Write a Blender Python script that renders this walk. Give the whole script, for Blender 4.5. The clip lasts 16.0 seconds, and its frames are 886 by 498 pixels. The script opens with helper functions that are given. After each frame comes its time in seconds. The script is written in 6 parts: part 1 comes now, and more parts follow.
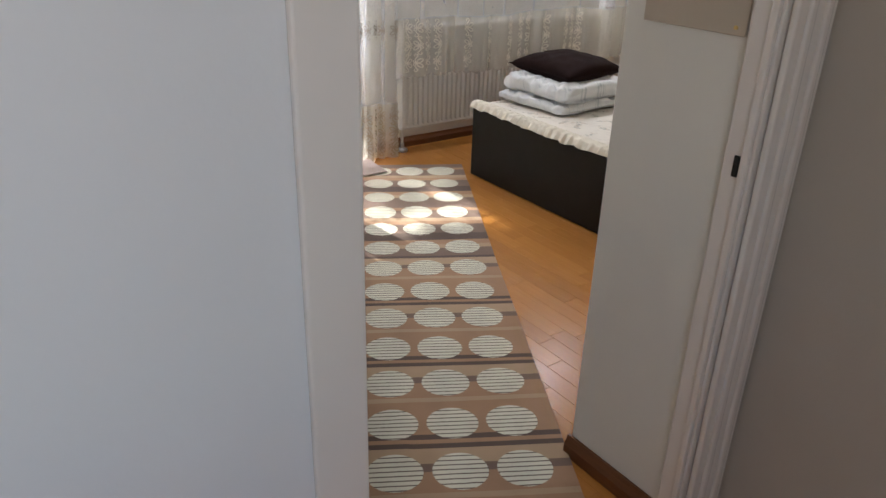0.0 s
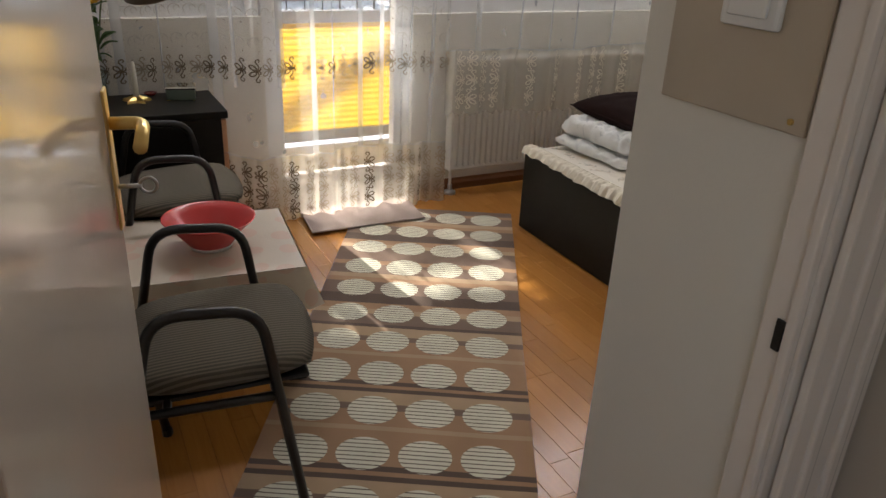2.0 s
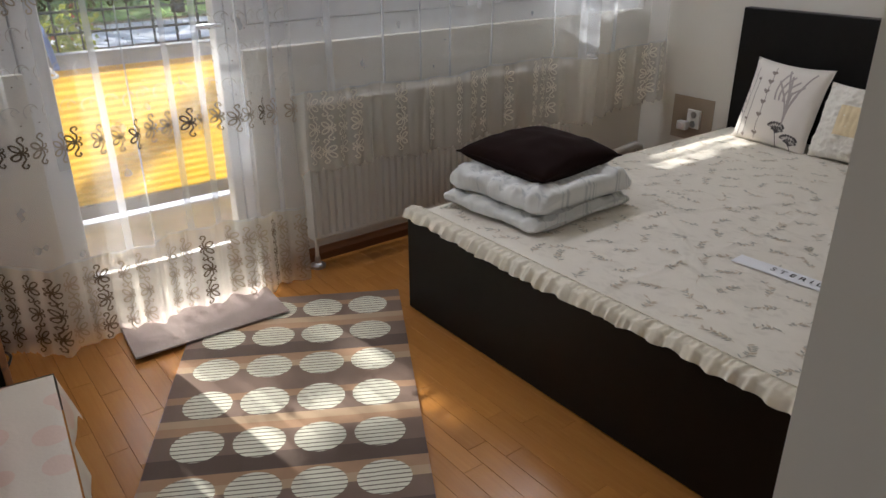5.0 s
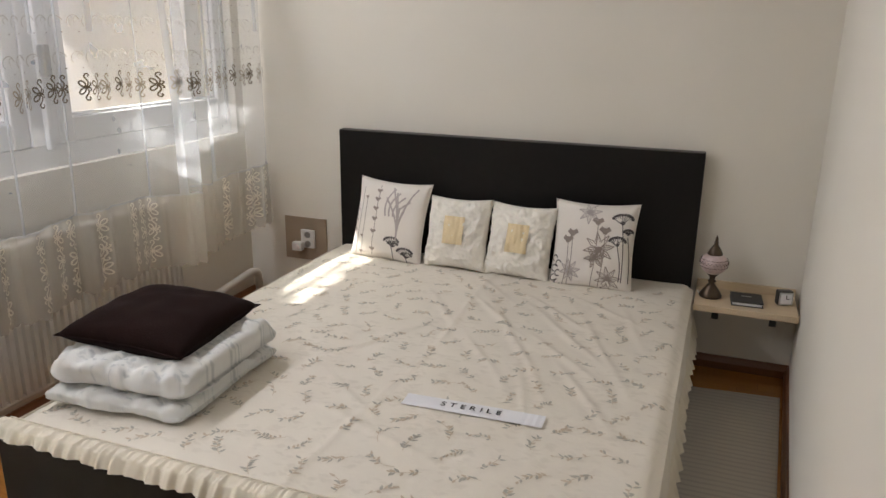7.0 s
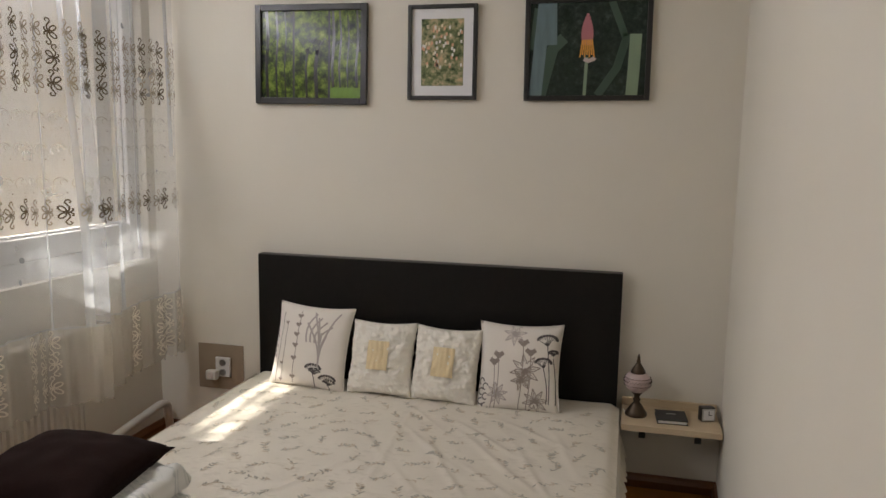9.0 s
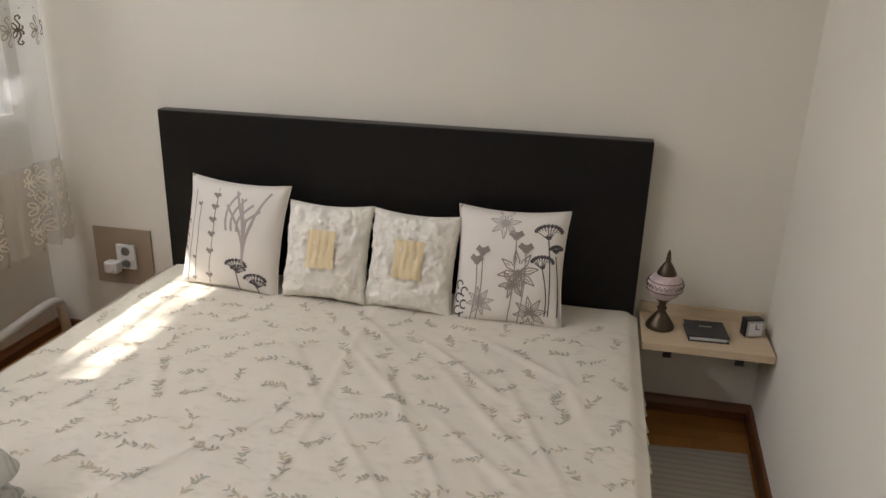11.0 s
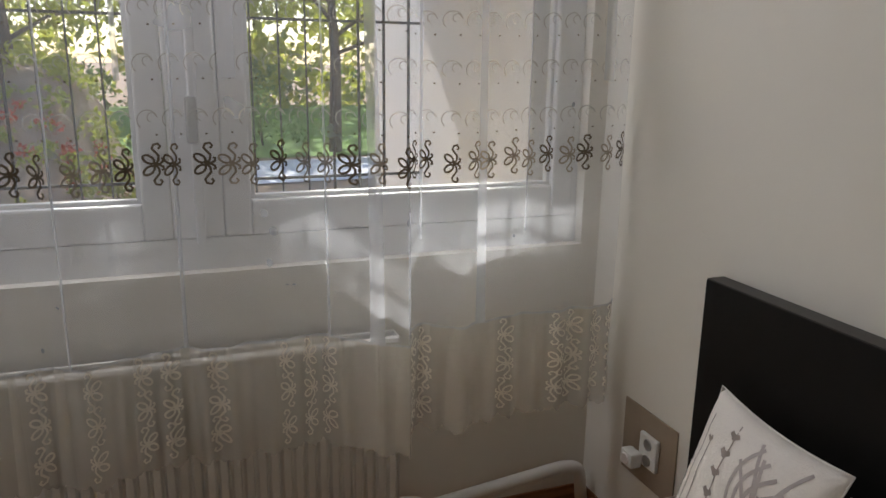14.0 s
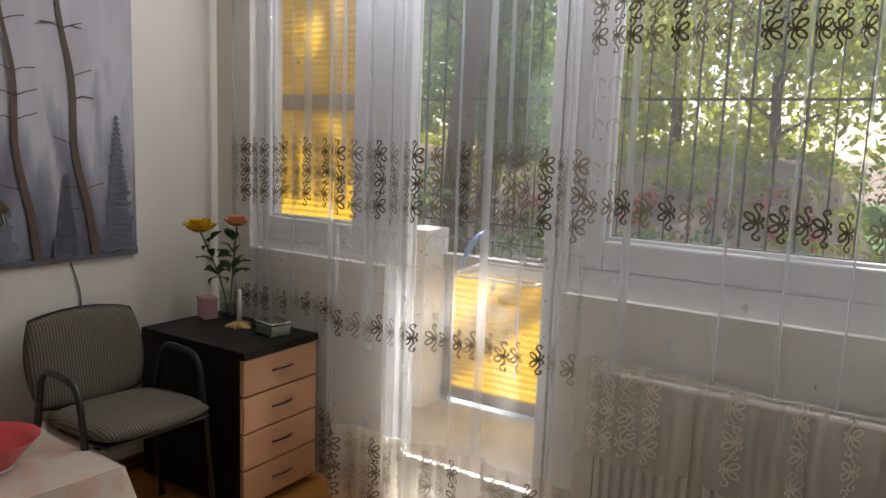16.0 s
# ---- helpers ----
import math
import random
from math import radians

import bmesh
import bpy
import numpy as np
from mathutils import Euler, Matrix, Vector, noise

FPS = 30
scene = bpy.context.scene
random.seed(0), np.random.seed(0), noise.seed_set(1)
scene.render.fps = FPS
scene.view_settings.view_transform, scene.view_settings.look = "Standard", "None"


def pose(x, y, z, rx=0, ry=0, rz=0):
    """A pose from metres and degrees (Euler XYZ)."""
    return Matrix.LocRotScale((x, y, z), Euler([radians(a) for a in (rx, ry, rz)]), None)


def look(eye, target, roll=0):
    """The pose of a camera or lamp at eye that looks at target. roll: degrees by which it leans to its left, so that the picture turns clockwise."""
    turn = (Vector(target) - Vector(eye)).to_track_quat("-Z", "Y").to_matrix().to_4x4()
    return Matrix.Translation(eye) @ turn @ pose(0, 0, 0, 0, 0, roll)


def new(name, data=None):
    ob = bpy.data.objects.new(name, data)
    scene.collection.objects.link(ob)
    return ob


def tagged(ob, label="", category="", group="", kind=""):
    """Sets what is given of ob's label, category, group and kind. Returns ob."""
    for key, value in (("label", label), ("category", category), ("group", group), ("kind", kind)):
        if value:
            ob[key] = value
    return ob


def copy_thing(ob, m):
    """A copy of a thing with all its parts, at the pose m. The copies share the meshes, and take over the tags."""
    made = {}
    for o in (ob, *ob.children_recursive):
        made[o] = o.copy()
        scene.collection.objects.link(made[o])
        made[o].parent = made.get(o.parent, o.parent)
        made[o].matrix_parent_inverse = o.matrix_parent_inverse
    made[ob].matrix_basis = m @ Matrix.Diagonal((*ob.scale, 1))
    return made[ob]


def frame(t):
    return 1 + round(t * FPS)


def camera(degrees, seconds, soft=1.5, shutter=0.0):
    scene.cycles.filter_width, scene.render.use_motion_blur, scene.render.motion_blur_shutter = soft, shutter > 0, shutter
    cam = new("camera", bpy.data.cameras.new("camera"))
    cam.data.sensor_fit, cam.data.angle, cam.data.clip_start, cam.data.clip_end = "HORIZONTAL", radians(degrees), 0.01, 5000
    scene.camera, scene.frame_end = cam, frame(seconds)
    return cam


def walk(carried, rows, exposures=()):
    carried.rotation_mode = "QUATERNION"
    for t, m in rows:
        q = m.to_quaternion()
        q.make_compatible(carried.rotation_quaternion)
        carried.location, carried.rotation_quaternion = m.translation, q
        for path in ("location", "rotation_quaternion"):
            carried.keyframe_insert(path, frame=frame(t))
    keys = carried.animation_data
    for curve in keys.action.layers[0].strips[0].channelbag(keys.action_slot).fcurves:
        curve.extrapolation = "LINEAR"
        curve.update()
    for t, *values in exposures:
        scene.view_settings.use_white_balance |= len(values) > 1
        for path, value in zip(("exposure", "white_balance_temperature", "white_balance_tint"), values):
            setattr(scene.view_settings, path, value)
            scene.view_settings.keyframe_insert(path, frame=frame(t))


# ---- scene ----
cam = camera(61.7, 16.0)
EXPOSURES = [(0.0, 1.55, 6000, 10), (1.0, 1.05, 6500, 10), (2.0, 1.0, 6500, 10), (3.2, 1.0, 6300, 10), (5.3, 0.8, 6000, 10), (6.1, 1.4, 6300, 10), (6.6, 1.45, 6300, 10), (7.2, 1.3, 6350, 10), (8.2, 1.05, 6500, 10), (9.0, 1.0, 6600, 10), (10.2, 1.2, 6450, 10), (12.5, 1.45, 6200, 10), (13.4, 1.05, 5950, 10), (14.5, 0.5, 6350, 10), (15.5, 0.5, 6350, 10), (16.0, 0.8, 6250, 10)]
PATH = [
    (0, (-4.546, -3.63, 1.394), (-3.49, -2.161, 0.541), 1.7),
    (0.5, (-4.437, -3.632, 1.402), (-3.382, -2.151, 0.567), 1.2),
    (1, (-4.328, -3.541, 1.401), (-3.285, -2.043, 0.583), 1.5),
    (1.5, (-4.199, -3.431, 1.399), (-3.222, -1.886, 0.587), 2.1),
    (2, (-4.045, -3.364, 1.397), (-3.197, -1.749, 0.578), 2.7),
    (2.5, (-3.925, -3.305, 1.407), (-3.189, -1.638, 0.582), 2.5),
    (3, (-3.904, -3.154, 1.403), (-3.223, -1.46, 0.585), 1.8),
    (3.2, (-3.905, -3.081, 1.408), (-3.226, -1.385, 0.596), 1.7),
    (5.3, (-3.546, -2.577, 1.399), (-2.299, -1.247, 0.575), -0.3),
    (5.5, (-3.526, -2.531, 1.392), (-2.186, -1.31, 0.547), 0.0),
    (6, (-3.435, -2.454, 1.396), (-1.91, -1.462, 0.564), 1.2),
    (6.5, (-3.396, -2.376, 1.425), (-1.717, -1.579, 0.686), 1.5),
    (7, (-3.414, -2.318, 1.499), (-1.619, -1.647, 0.928), 0.8),
    (7.5, (-3.42, -2.32, 1.551), (-1.556, -1.711, 1.155), 0.3),
    (8, (-3.427, -2.314, 1.584), (-1.52, -1.765, 1.333), 0.3),
    (8.5, (-3.414, -2.303, 1.57), (-1.491, -1.794, 1.362), 0.8),
    (9, (-3.386, -2.254, 1.547), (-1.463, -1.783, 1.271), 1.0),
    (9.5, (-3.262, -2.202, 1.517), (-1.349, -1.77, 1.129), 0.7),
    (10, (-3.027, -2.122, 1.496), (-1.13, -1.738, 0.99), 0.5),
    (10.2, (-2.938, -2.088, 1.488), (-1.052, -1.725, 0.932), 0.2),
    (12.3, (-1.781, -2.058, 1.423), (-0.072, -1.457, 0.577), 3.0),
    (12.5, (-1.686, -2.051, 1.442), (-0.023, -1.271, 0.65), 2.2),
    (13, (-1.522, -2.033, 1.498), (-0.111, -0.769, 0.855), 1.8),
    (13.5, (-1.372, -2.003, 1.484), (-0.295, -0.408, 0.938), 1.8),
    (14, (-1.307, -1.934, 1.512), (-0.632, -0.115, 1.025), 0.8),
    (14.5, (-1.209, -1.916, 1.47), (-1.096, 0.042, 1.078), -0.1),
    (15, (-1.36, -2.037, 1.433), (-1.578, -0.074, 1.115), 1.6),
    (15.5, (-1.362, -2.131, 1.451), (-2.075, -0.29, 1.133), 1.6),
    (16, (-1.453, -2.208, 1.439), (-2.513, -0.536, 1.156), 2.1),
]
walk(cam, [(t, look(eye, target, roll)) for t, eye, target, roll in PATH], EXPOSURES)

# ---- light ----
world = bpy.data.worlds.new("sky_world")
scene.world = world
world.use_nodes = True
wn = world.node_tree.nodes
sky = wn.new("ShaderNodeTexSky")
sky.sky_type = 'NISHITA'
sky.sun_disc = False
sky.sun_elevation = radians(43)
sky.sun_rotation = radians(-8)
wn["Background"].inputs["Strength"].default_value = 0.15
world.node_tree.links.new(sky.outputs["Color"], wn["Background"].inputs["Color"])
sun_data = bpy.data.lights.new("sun", 'SUN')
sun_data.energy = 5.0
sun_data.angle = radians(0.6)
sun_data.color = (1.0, 0.94, 0.84)
sun = new("sun", sun_data)
sun.matrix_world = look((-0.7, 10.0, 9.42), (0.7, 0.0, 0.0))


def opening_light(name, eye, target, width, height, watts, color):
    """An area lamp added at an opening, standing in for the sky light through it."""
    d = bpy.data.lights.new(name, 'AREA')
    d.shape, d.size, d.size_y, d.energy, d.color = 'RECTANGLE', width, height, watts, color
    o = new(name, d)
    o.matrix_world = look(eye, target)
    return o


opening_light("window_light", (-1.40, 0.10, 2.355), (-1.40, -0.9, 1.65), 1.7, 0.10, 8.5, (0.98, 0.96, 0.985))
opening_light("balcony_door_light", (-3.05, 0.10, 2.355), (-3.05, -0.9, 1.65), 1.2, 0.10, 8.0, (0.98, 0.96, 0.985))
# added lamp in the assumed hall window, brightening the left hall wall
opening_light("hall_fill_light", (-5.05, -4.44, 1.6), (-5.0, -2.9, 1.5), 0.9, 1.3, 2.5, (0.97, 0.96, 0.90))


# ---- materials ----
def nodes_of(m):
    return m.node_tree.nodes, m.node_tree.links


def mat(name, color, rough=0.6, metal=0.0, var=0.12, scale=8.0, bump=0.15, bump_scale=60.0, spec=0.5, stretch=(1, 1, 1), sheen=0.0, per_object=0.0):
    """A surface with grain at two scales: broad mottling in the colour and fine relief."""
    m = bpy.data.materials.new(name)
    m.use_nodes = True
    n, l = nodes_of(m)
    b = n["Principled BSDF"]
    tc = n.new("ShaderNodeTexCoord")
    mp = n.new("ShaderNodeMapping")
    mp.inputs["Scale"].default_value = stretch
    l.new(tc.outputs["Object"], mp.inputs["Vector"])
    big = n.new("ShaderNodeTexNoise")
    big.inputs["Scale"].default_value = scale
    big.inputs["Detail"].default_value = 6
    l.new(mp.outputs["Vector"], big.inputs["Vector"])
    fine = n.new("ShaderNodeTexNoise")
    fine.inputs["Scale"].default_value = bump_scale
    fine.inputs["Detail"].default_value = 4
    l.new(mp.outputs["Vector"], fine.inputs["Vector"])
    mix = n.new("ShaderNodeMix")
    mix.data_type = 'RGBA'
    mix.inputs[6].default_value = (*[c * (1 - var) for c in color], 1)
    mix.inputs[7].default_value = (*[min(1, c * (1 + var)) for c in color], 1)
    l.new(big.outputs["Fac"], mix.inputs["Factor"])
    out = mix.outputs[2]
    if per_object:
        oi = n.new("ShaderNodeObjectInfo")
        mr = n.new("ShaderNodeMapRange")
        mr.inputs["To Min"].default_value = 1 - per_object
        mr.inputs["To Max"].default_value = 1 + per_object
        l.new(oi.outputs["Random"], mr.inputs["Value"])
        hs = n.new("ShaderNodeHueSaturation")
        l.new(mr.outputs["Result"], hs.inputs["Value"])
        l.new(out, hs.inputs["Color"])
        out = hs.outputs["Color"]
    l.new(out, b.inputs["Base Color"])
    b.inputs["Roughness"].default_value = rough
    b.inputs["Metallic"].default_value = metal
    b.inputs["Specular IOR Level"].default_value = spec
    if sheen:
        b.inputs["Sheen Weight"].default_value = sheen
    if bump:
        bp = n.new("ShaderNodeBump")
        bp.inputs["Strength"].default_value = bump
        bp.inputs["Distance"].default_value = 0.004
        l.new(fine.outputs["Fac"], bp.inputs["Height"])
        l.new(bp.outputs["Normal"], b.inputs["Normal"])
    return m


def wood_mat(name, dark, light, rough=0.35, axis=0, scale=3.0, per_object=0.25):
    m = mat(name, light, rough, var=0.0, per_object=per_object)
    n, l = nodes_of(m)
    mp = [x for x in n if x.type == 'MAPPING'][0]
    s = [22.0, 22.0, 22.0]
    s[axis] = 1.4
    mp.inputs["Scale"].default_value = s
    big = [x for x in n if x.type == 'TEX_NOISE'][0]
    big.inputs["Scale"].default_value = scale
    big.inputs["Distortion"].default_value = 1.2
    mix = [x for x in n if x.type == 'MIX'][0]
    mix.inputs[6].default_value = (*dark, 1)
    mix.inputs[7].default_value = (*light, 1)
    bp = [x for x in n if x.type == 'BUMP'][0]
    bp.inputs["Strength"].default_value = 0.06
    return m


def sheer_mat(name, color, clear, weave=900.0):
    """Thin net: part of the light goes straight through, the rest is scattered by the threads."""
    m = bpy.data.materials.new(name)
    m.use_nodes = True
    n, l = nodes_of(m)
    out = n["Material Output"]
    n.remove(n["Principled BSDF"])
    tr = n.new("ShaderNodeBsdfTransparent")
    di = n.new("ShaderNodeBsdfDiffuse")
    di.inputs["Color"].default_value = (*color, 1)
    tl = n.new("ShaderNodeBsdfTranslucent")
    tl.inputs["Color"].default_value = (*color, 1)
    a = n.new("ShaderNodeMixShader")
    a.inputs[0].default_value = 0.45
    l.new(di.outputs[0], a.inputs[1])
    l.new(tl.outputs[0], a.inputs[2])
    tc = n.new("ShaderNodeTexCoord")
    no = n.new("ShaderNodeTexNoise")
    no.inputs["Scale"].default_value = 9
    l.new(tc.outputs["Object"], no.inputs["Vector"])
    mr = n.new("ShaderNodeMapRange")
    mr.inputs["To Min"].default_value = clear - 0.02
    mr.inputs["To Max"].default_value = clear + 0.02
    l.new(no.outputs["Fac"], mr.inputs["Value"])
    b = n.new("ShaderNodeMixShader")
    l.new(mr.outputs["Result"], b.inputs[0])
    l.new(a.outputs[0], b.inputs[1])
    l.new(tr.outputs[0], b.inputs[2])
    l.new(b.outputs[0], out.inputs["Surface"])
    return m


def glow_through(name, color, part_through=0.6):
    """A panel or leaf that lets light through, scattered."""
    m = bpy.data.materials.new(name)
    m.use_nodes = True
    n, l = nodes_of(m)
    b = n["Principled BSDF"]
    tc = n.new("ShaderNodeTexCoord")
    no = n.new("ShaderNodeTexNoise")
    no.inputs["Scale"].default_value = 4
    no.inputs["Detail"].default_value = 5
    l.new(tc.outputs["Object"], no.inputs["Vector"])
    mix = n.new("ShaderNodeMix")
    mix.data_type = 'RGBA'
    mix.inputs[6].default_value = (*[c * 0.7 for c in color], 1)
    mix.inputs[7].default_value = (*[min(1, c * 1.2) for c in color], 1)
    l.new(no.outputs["Fac"], mix.inputs["Factor"])
    l.new(mix.outputs[2], b.inputs["Base Color"])
    b.inputs["Roughness"].default_value = 0.5
    tl = n.new("ShaderNodeBsdfTranslucent")
    l.new(mix.outputs[2], tl.inputs["Color"])
    ms = n.new("ShaderNodeMixShader")
    ms.inputs[0].default_value = part_through
    l.new(b.outputs[0], ms.inputs[1])
    l.new(tl.outputs[0], ms.inputs[2])
    l.new(ms.outputs[0], n["Material Output"].inputs["Surface"])
    return m


def glass_mat(name, tint=(1, 1, 1), rough=0.0):
    m = bpy.data.materials.new(name)
    m.use_nodes = True
    n, l = nodes_of(m)
    b = n["Principled BSDF"]
    b.inputs["Base Color"].default_value = (*tint, 1)
    b.inputs["Roughness"].default_value = rough
    b.inputs["Transmission Weight"].default_value = 1.0
    b.inputs["IOR"].default_value = 1.45
    return m


def thin_glass(name, tint):
    """Thin clear ware: straight through, with a light gloss."""
    m = bpy.data.materials.new(name)
    m.use_nodes = True
    n, l = nodes_of(m)
    n.remove(n["Principled BSDF"])
    tr = n.new("ShaderNodeBsdfTransparent")
    tr.inputs["Color"].default_value = (*tint, 1)
    gl = n.new("ShaderNodeBsdfGlossy")
    gl.inputs["Roughness"].default_value = 0.03
    mx = n.new("ShaderNodeMixShader")
    mx.inputs[0].default_value = 0.06
    l.new(tr.outputs[0], mx.inputs[1])
    l.new(gl.outputs[0], mx.inputs[2])
    l.new(mx.outputs[0], n["Material Output"].inputs["Surface"])
    return m


def math_node(n, l, op, a, b=None, c=None):
    x = n.new("ShaderNodeMath")
    x.operation = op
    for i, v in enumerate((a, b, c)):
        if v is None:
            continue
        if isinstance(v, (int, float)):
            x.inputs[i].default_value = v
        else:
            l.new(v, x.inputs[i])
    return x.outputs[0]


M_wall = mat("wall_paint", (0.74, 0.70, 0.62), 0.85, var=0.035, scale=1.6, bump=0.10, bump_scale=90, spec=0.2)
M_hall = mat("hall_paint", (0.72, 0.70, 0.68), 0.8, var=0.03, scale=2, bump=0.10, bump_scale=90, spec=0.2)
# dimmer light on the door side is put into this darker beige
M_hall_dimmed = mat("hall_dimmed_beige", (0.46, 0.40, 0.33), 0.8, var=0.06, scale=3, bump=0.15, bump_scale=70, spec=0.2)
M_ceil = mat("ceiling_paint", (0.8, 0.78, 0.74), 0.9, var=0.02, bump=0.05)
M_white = mat("white_lacquer", (0.77, 0.77, 0.77), 0.35, var=0.03, scale=5, bump=0.03, bump_scale=30)
M_door = mat("door_gloss_paint", (0.76, 0.69, 0.62), 0.11, var=0.04, scale=3, bump=0.05, bump_scale=14)
M_trim = wood_mat("stained_trim", (0.10, 0.035, 0.012), (0.20, 0.075, 0.025), 0.35, 0, per_object=0)
M_floor = wood_mat("beech_parquet", (0.36, 0.145, 0.028), (0.48, 0.215, 0.05), 0.20, 1, per_object=0.10)
M_black = mat("black_brown_veneer", (0.008, 0.007, 0.006), 0.45, var=0.3, scale=4, bump=0.05, bump_scale=40, spec=0.22, stretch=(1, 8, 8))
M_bed_edge = mat("bed_edge", (0.05, 0.045, 0.04), 0.5)
M_frame_black = mat("black_frame", (0.012, 0.011, 0.010), 0.35, bump=0.04)
M_metal_black = mat("black_tube", (0.012, 0.012, 0.013), 0.28, bump=0.02, spec=0.6)
M_brass = mat("brass", (0.72, 0.52, 0.20), 0.28, 1.0, var=0.1, bump=0.03)
M_chrome = mat("grey_metal", (0.5, 0.5, 0.5), 0.3, 1.0, bump=0.02)
M_lampmetal = mat("lamp_taupe_metal", (0.16, 0.12, 0.085), 0.32, 0.75, bump=0.02)
M_velvet = mat("brown_velvet", (0.014, 0.006, 0.005), 0.95, var=0.3, scale=14, bump=0.4, bump_scale=160, spec=0.1, sheen=0.02)
M_paper = mat("white_paper", (0.78, 0.78, 0.80), 0.7, var=0.02, bump=0.03)
M_ink = mat("black_ink", (0.02, 0.02, 0.02), 0.7, bump=0)
M_birch = wood_mat("pale_birch", (0.55, 0.42, 0.27), (0.68, 0.55, 0.38), 0.5, 1, per_object=0)
M_plate = mat("beige_backing", (0.34, 0.265, 0.19), 0.5, var=0.08, scale=12, bump=0.05)
M_backing = mat("switch_backing", (0.50, 0.42, 0.32), 0.45, var=0.06, scale=12, bump=0.05)
M_plastic = mat("white_plastic", (0.76, 0.75, 0.72), 0.35, var=0.02, bump=0.0)
M_rad = mat("radiator_enamel", (0.66, 0.635, 0.585), 0.35, var=0.03, bump=0.03)
M_red = mat("red_plastic", (0.62, 0.07, 0.07), 0.22, var=0.06, bump=0.02)
M_redfoot = mat("white_plastic_ring", (0.8, 0.74, 0.72), 0.3, bump=0)
M_hemthread = mat("hem_thread", (0.70, 0.66, 0.58), 0.8, var=0.1, bump=0)
M_thread_pale = mat("embroidery_thread_faded", (0.30, 0.25, 0.19), 0.8, var=0.15, bump=0)
M_thread = mat("embroidery_thread", (0.115, 0.085, 0.05), 0.8, var=0.15, bump=0)
M_peach = wood_mat("peach_laminate", (0.52, 0.27, 0.14), (0.62, 0.34, 0.19), 0.4, 1, per_object=0.05)
M_leaf = glow_through("leaf", (0.04, 0.09, 0.02), 0.3)
M_stem = mat("stem", (0.06, 0.09, 0.03), 0.6)
M_roseY = glow_through("yellow_petal", (0.75, 0.48, 0.02), 0.3)
M_roseP = glow_through("peach_petal", (0.75, 0.34, 0.18), 0.3)
M_wax = mat("candle_wax", (0.78, 0.75, 0.66), 0.45, bump=0)
M_glass = glass_mat("clear_glass")
M_water = thin_glass("vase_glass", (0.90, 0.94, 0.92))
M_vase_water = thin_glass("vase_water", (0.80, 0.86, 0.83))
M_mirror = mat("mirrored_glass", (0.75, 0.78, 0.75), 0.08, 1.0, var=0.05, bump=0.0)
M_pink = mat("pink_card", (0.55, 0.33, 0.31), 0.7)
M_notebook = mat("charcoal_cover", (0.035, 0.035, 0.037), 0.5, bump=0.1)
M_sheer = sheer_mat("sheer_net", (0.86, 0.90, 0.97), 0.74)
M_lace = sheer_mat("lace_border", (0.83, 0.79, 0.71), 0.54)
M_fold = sheer_mat("doubled_net", (0.86, 0.88, 0.92), 0.56)
M_yellow = glow_through("yellow_corrugated", (0.86, 0.52, 0.03), 0.65)
M_alu = mat("grey_aluminium", (0.36, 0.36, 0.37), 0.45, 0.5, bump=0.03)
M_bar = mat("grille_iron", (0.035, 0.035, 0.035), 0.5, bump=0.05)
M_render = mat("white_masonry", (0.82, 0.82, 0.82), 0.9, var=0.06, scale=3, bump=0.3, bump_scale=50)
M_conc = mat("balcony_concrete", (0.66, 0.67, 0.73), 0.8, var=0.35, scale=7, bump=0.3)
M_blue = mat("blue_plastic", (0.20, 0.30, 0.62), 0.35, bump=0)
M_soil = mat("leaf_litter", (0.33, 0.225, 0.15), 0.95, var=0.5, scale=2.5, bump=0.6, bump_scale=20)
M_lawn = mat("lawn", (0.14, 0.26, 0.035), 0.9, var=0.4, scale=4, bump=0.5, bump_scale=60)
M_bark = mat("bark", (0.10, 0.075, 0.05), 0.95, var=0.4, scale=6, bump=0.8, bump_scale=20)
M_fol = glow_through("tree_leaf", (0.40, 0.44, 0.05), 0.68)
M_fol2 = glow_through("dark_leaf", (0.15, 0.25, 0.055), 0.55)
M_flower = mat("red_flower", (0.62, 0.10, 0.04), 0.7)
M_mat = mat("grey_pink_mat", (0.30, 0.235, 0.215), 0.95, var=0.15, scale=10, bump=0.4, bump_scale=250)
M_cream = mat("cream_ruffle", (0.72, 0.66, 0.54), 0.9, var=0.06, scale=20, bump=0.3, bump_scale=40)
M_print_dark = mat("print_charcoal", (0.085, 0.075, 0.075), 0.9, bump=0)
M_print_taupe = mat("print_taupe", (0.30, 0.25, 0.22), 0.9, bump=0)
M_print_grey = mat("print_grey", (0.42, 0.37, 0.35), 0.9, bump=0)
M_sprig_grey = mat("sprig_grey_green", (0.42, 0.405, 0.345), 0.9, var=0.2, scale=30, bump=0)
M_sprig_tan = mat("sprig_tan", (0.55, 0.46, 0.35), 0.9, var=0.15, scale=30, bump=0)
M_cushion = mat("cushion_cotton", (0.78, 0.73, 0.67), 0.9, var=0.05, scale=9, bump=0.3, bump_scale=220)
M_fluffy = mat("white_ruched_cloth", (0.84, 0.80, 0.72), 0.9, var=0.06, scale=25, bump=1.0, bump_scale=38)
M_straw = mat("straw_yellow_cloth", (0.78, 0.64, 0.40), 0.9, var=0.08, scale=20, bump=0.5, bump_scale=60)
M_tin_green = mat("green_glass_tin", (0.25, 0.32, 0.27), 0.2, 0.5, bump=0.02)
M_mosaic = mat("mosaic_glass_lilac", (0.60, 0.47, 0.46), 0.3, var=0.35, scale=40, bump=0.3, bump_scale=120)
M_bronze = mat("dark_bronze", (0.09, 0.065, 0.045), 0.38, 0.8, var=0.2, bump=0.05)


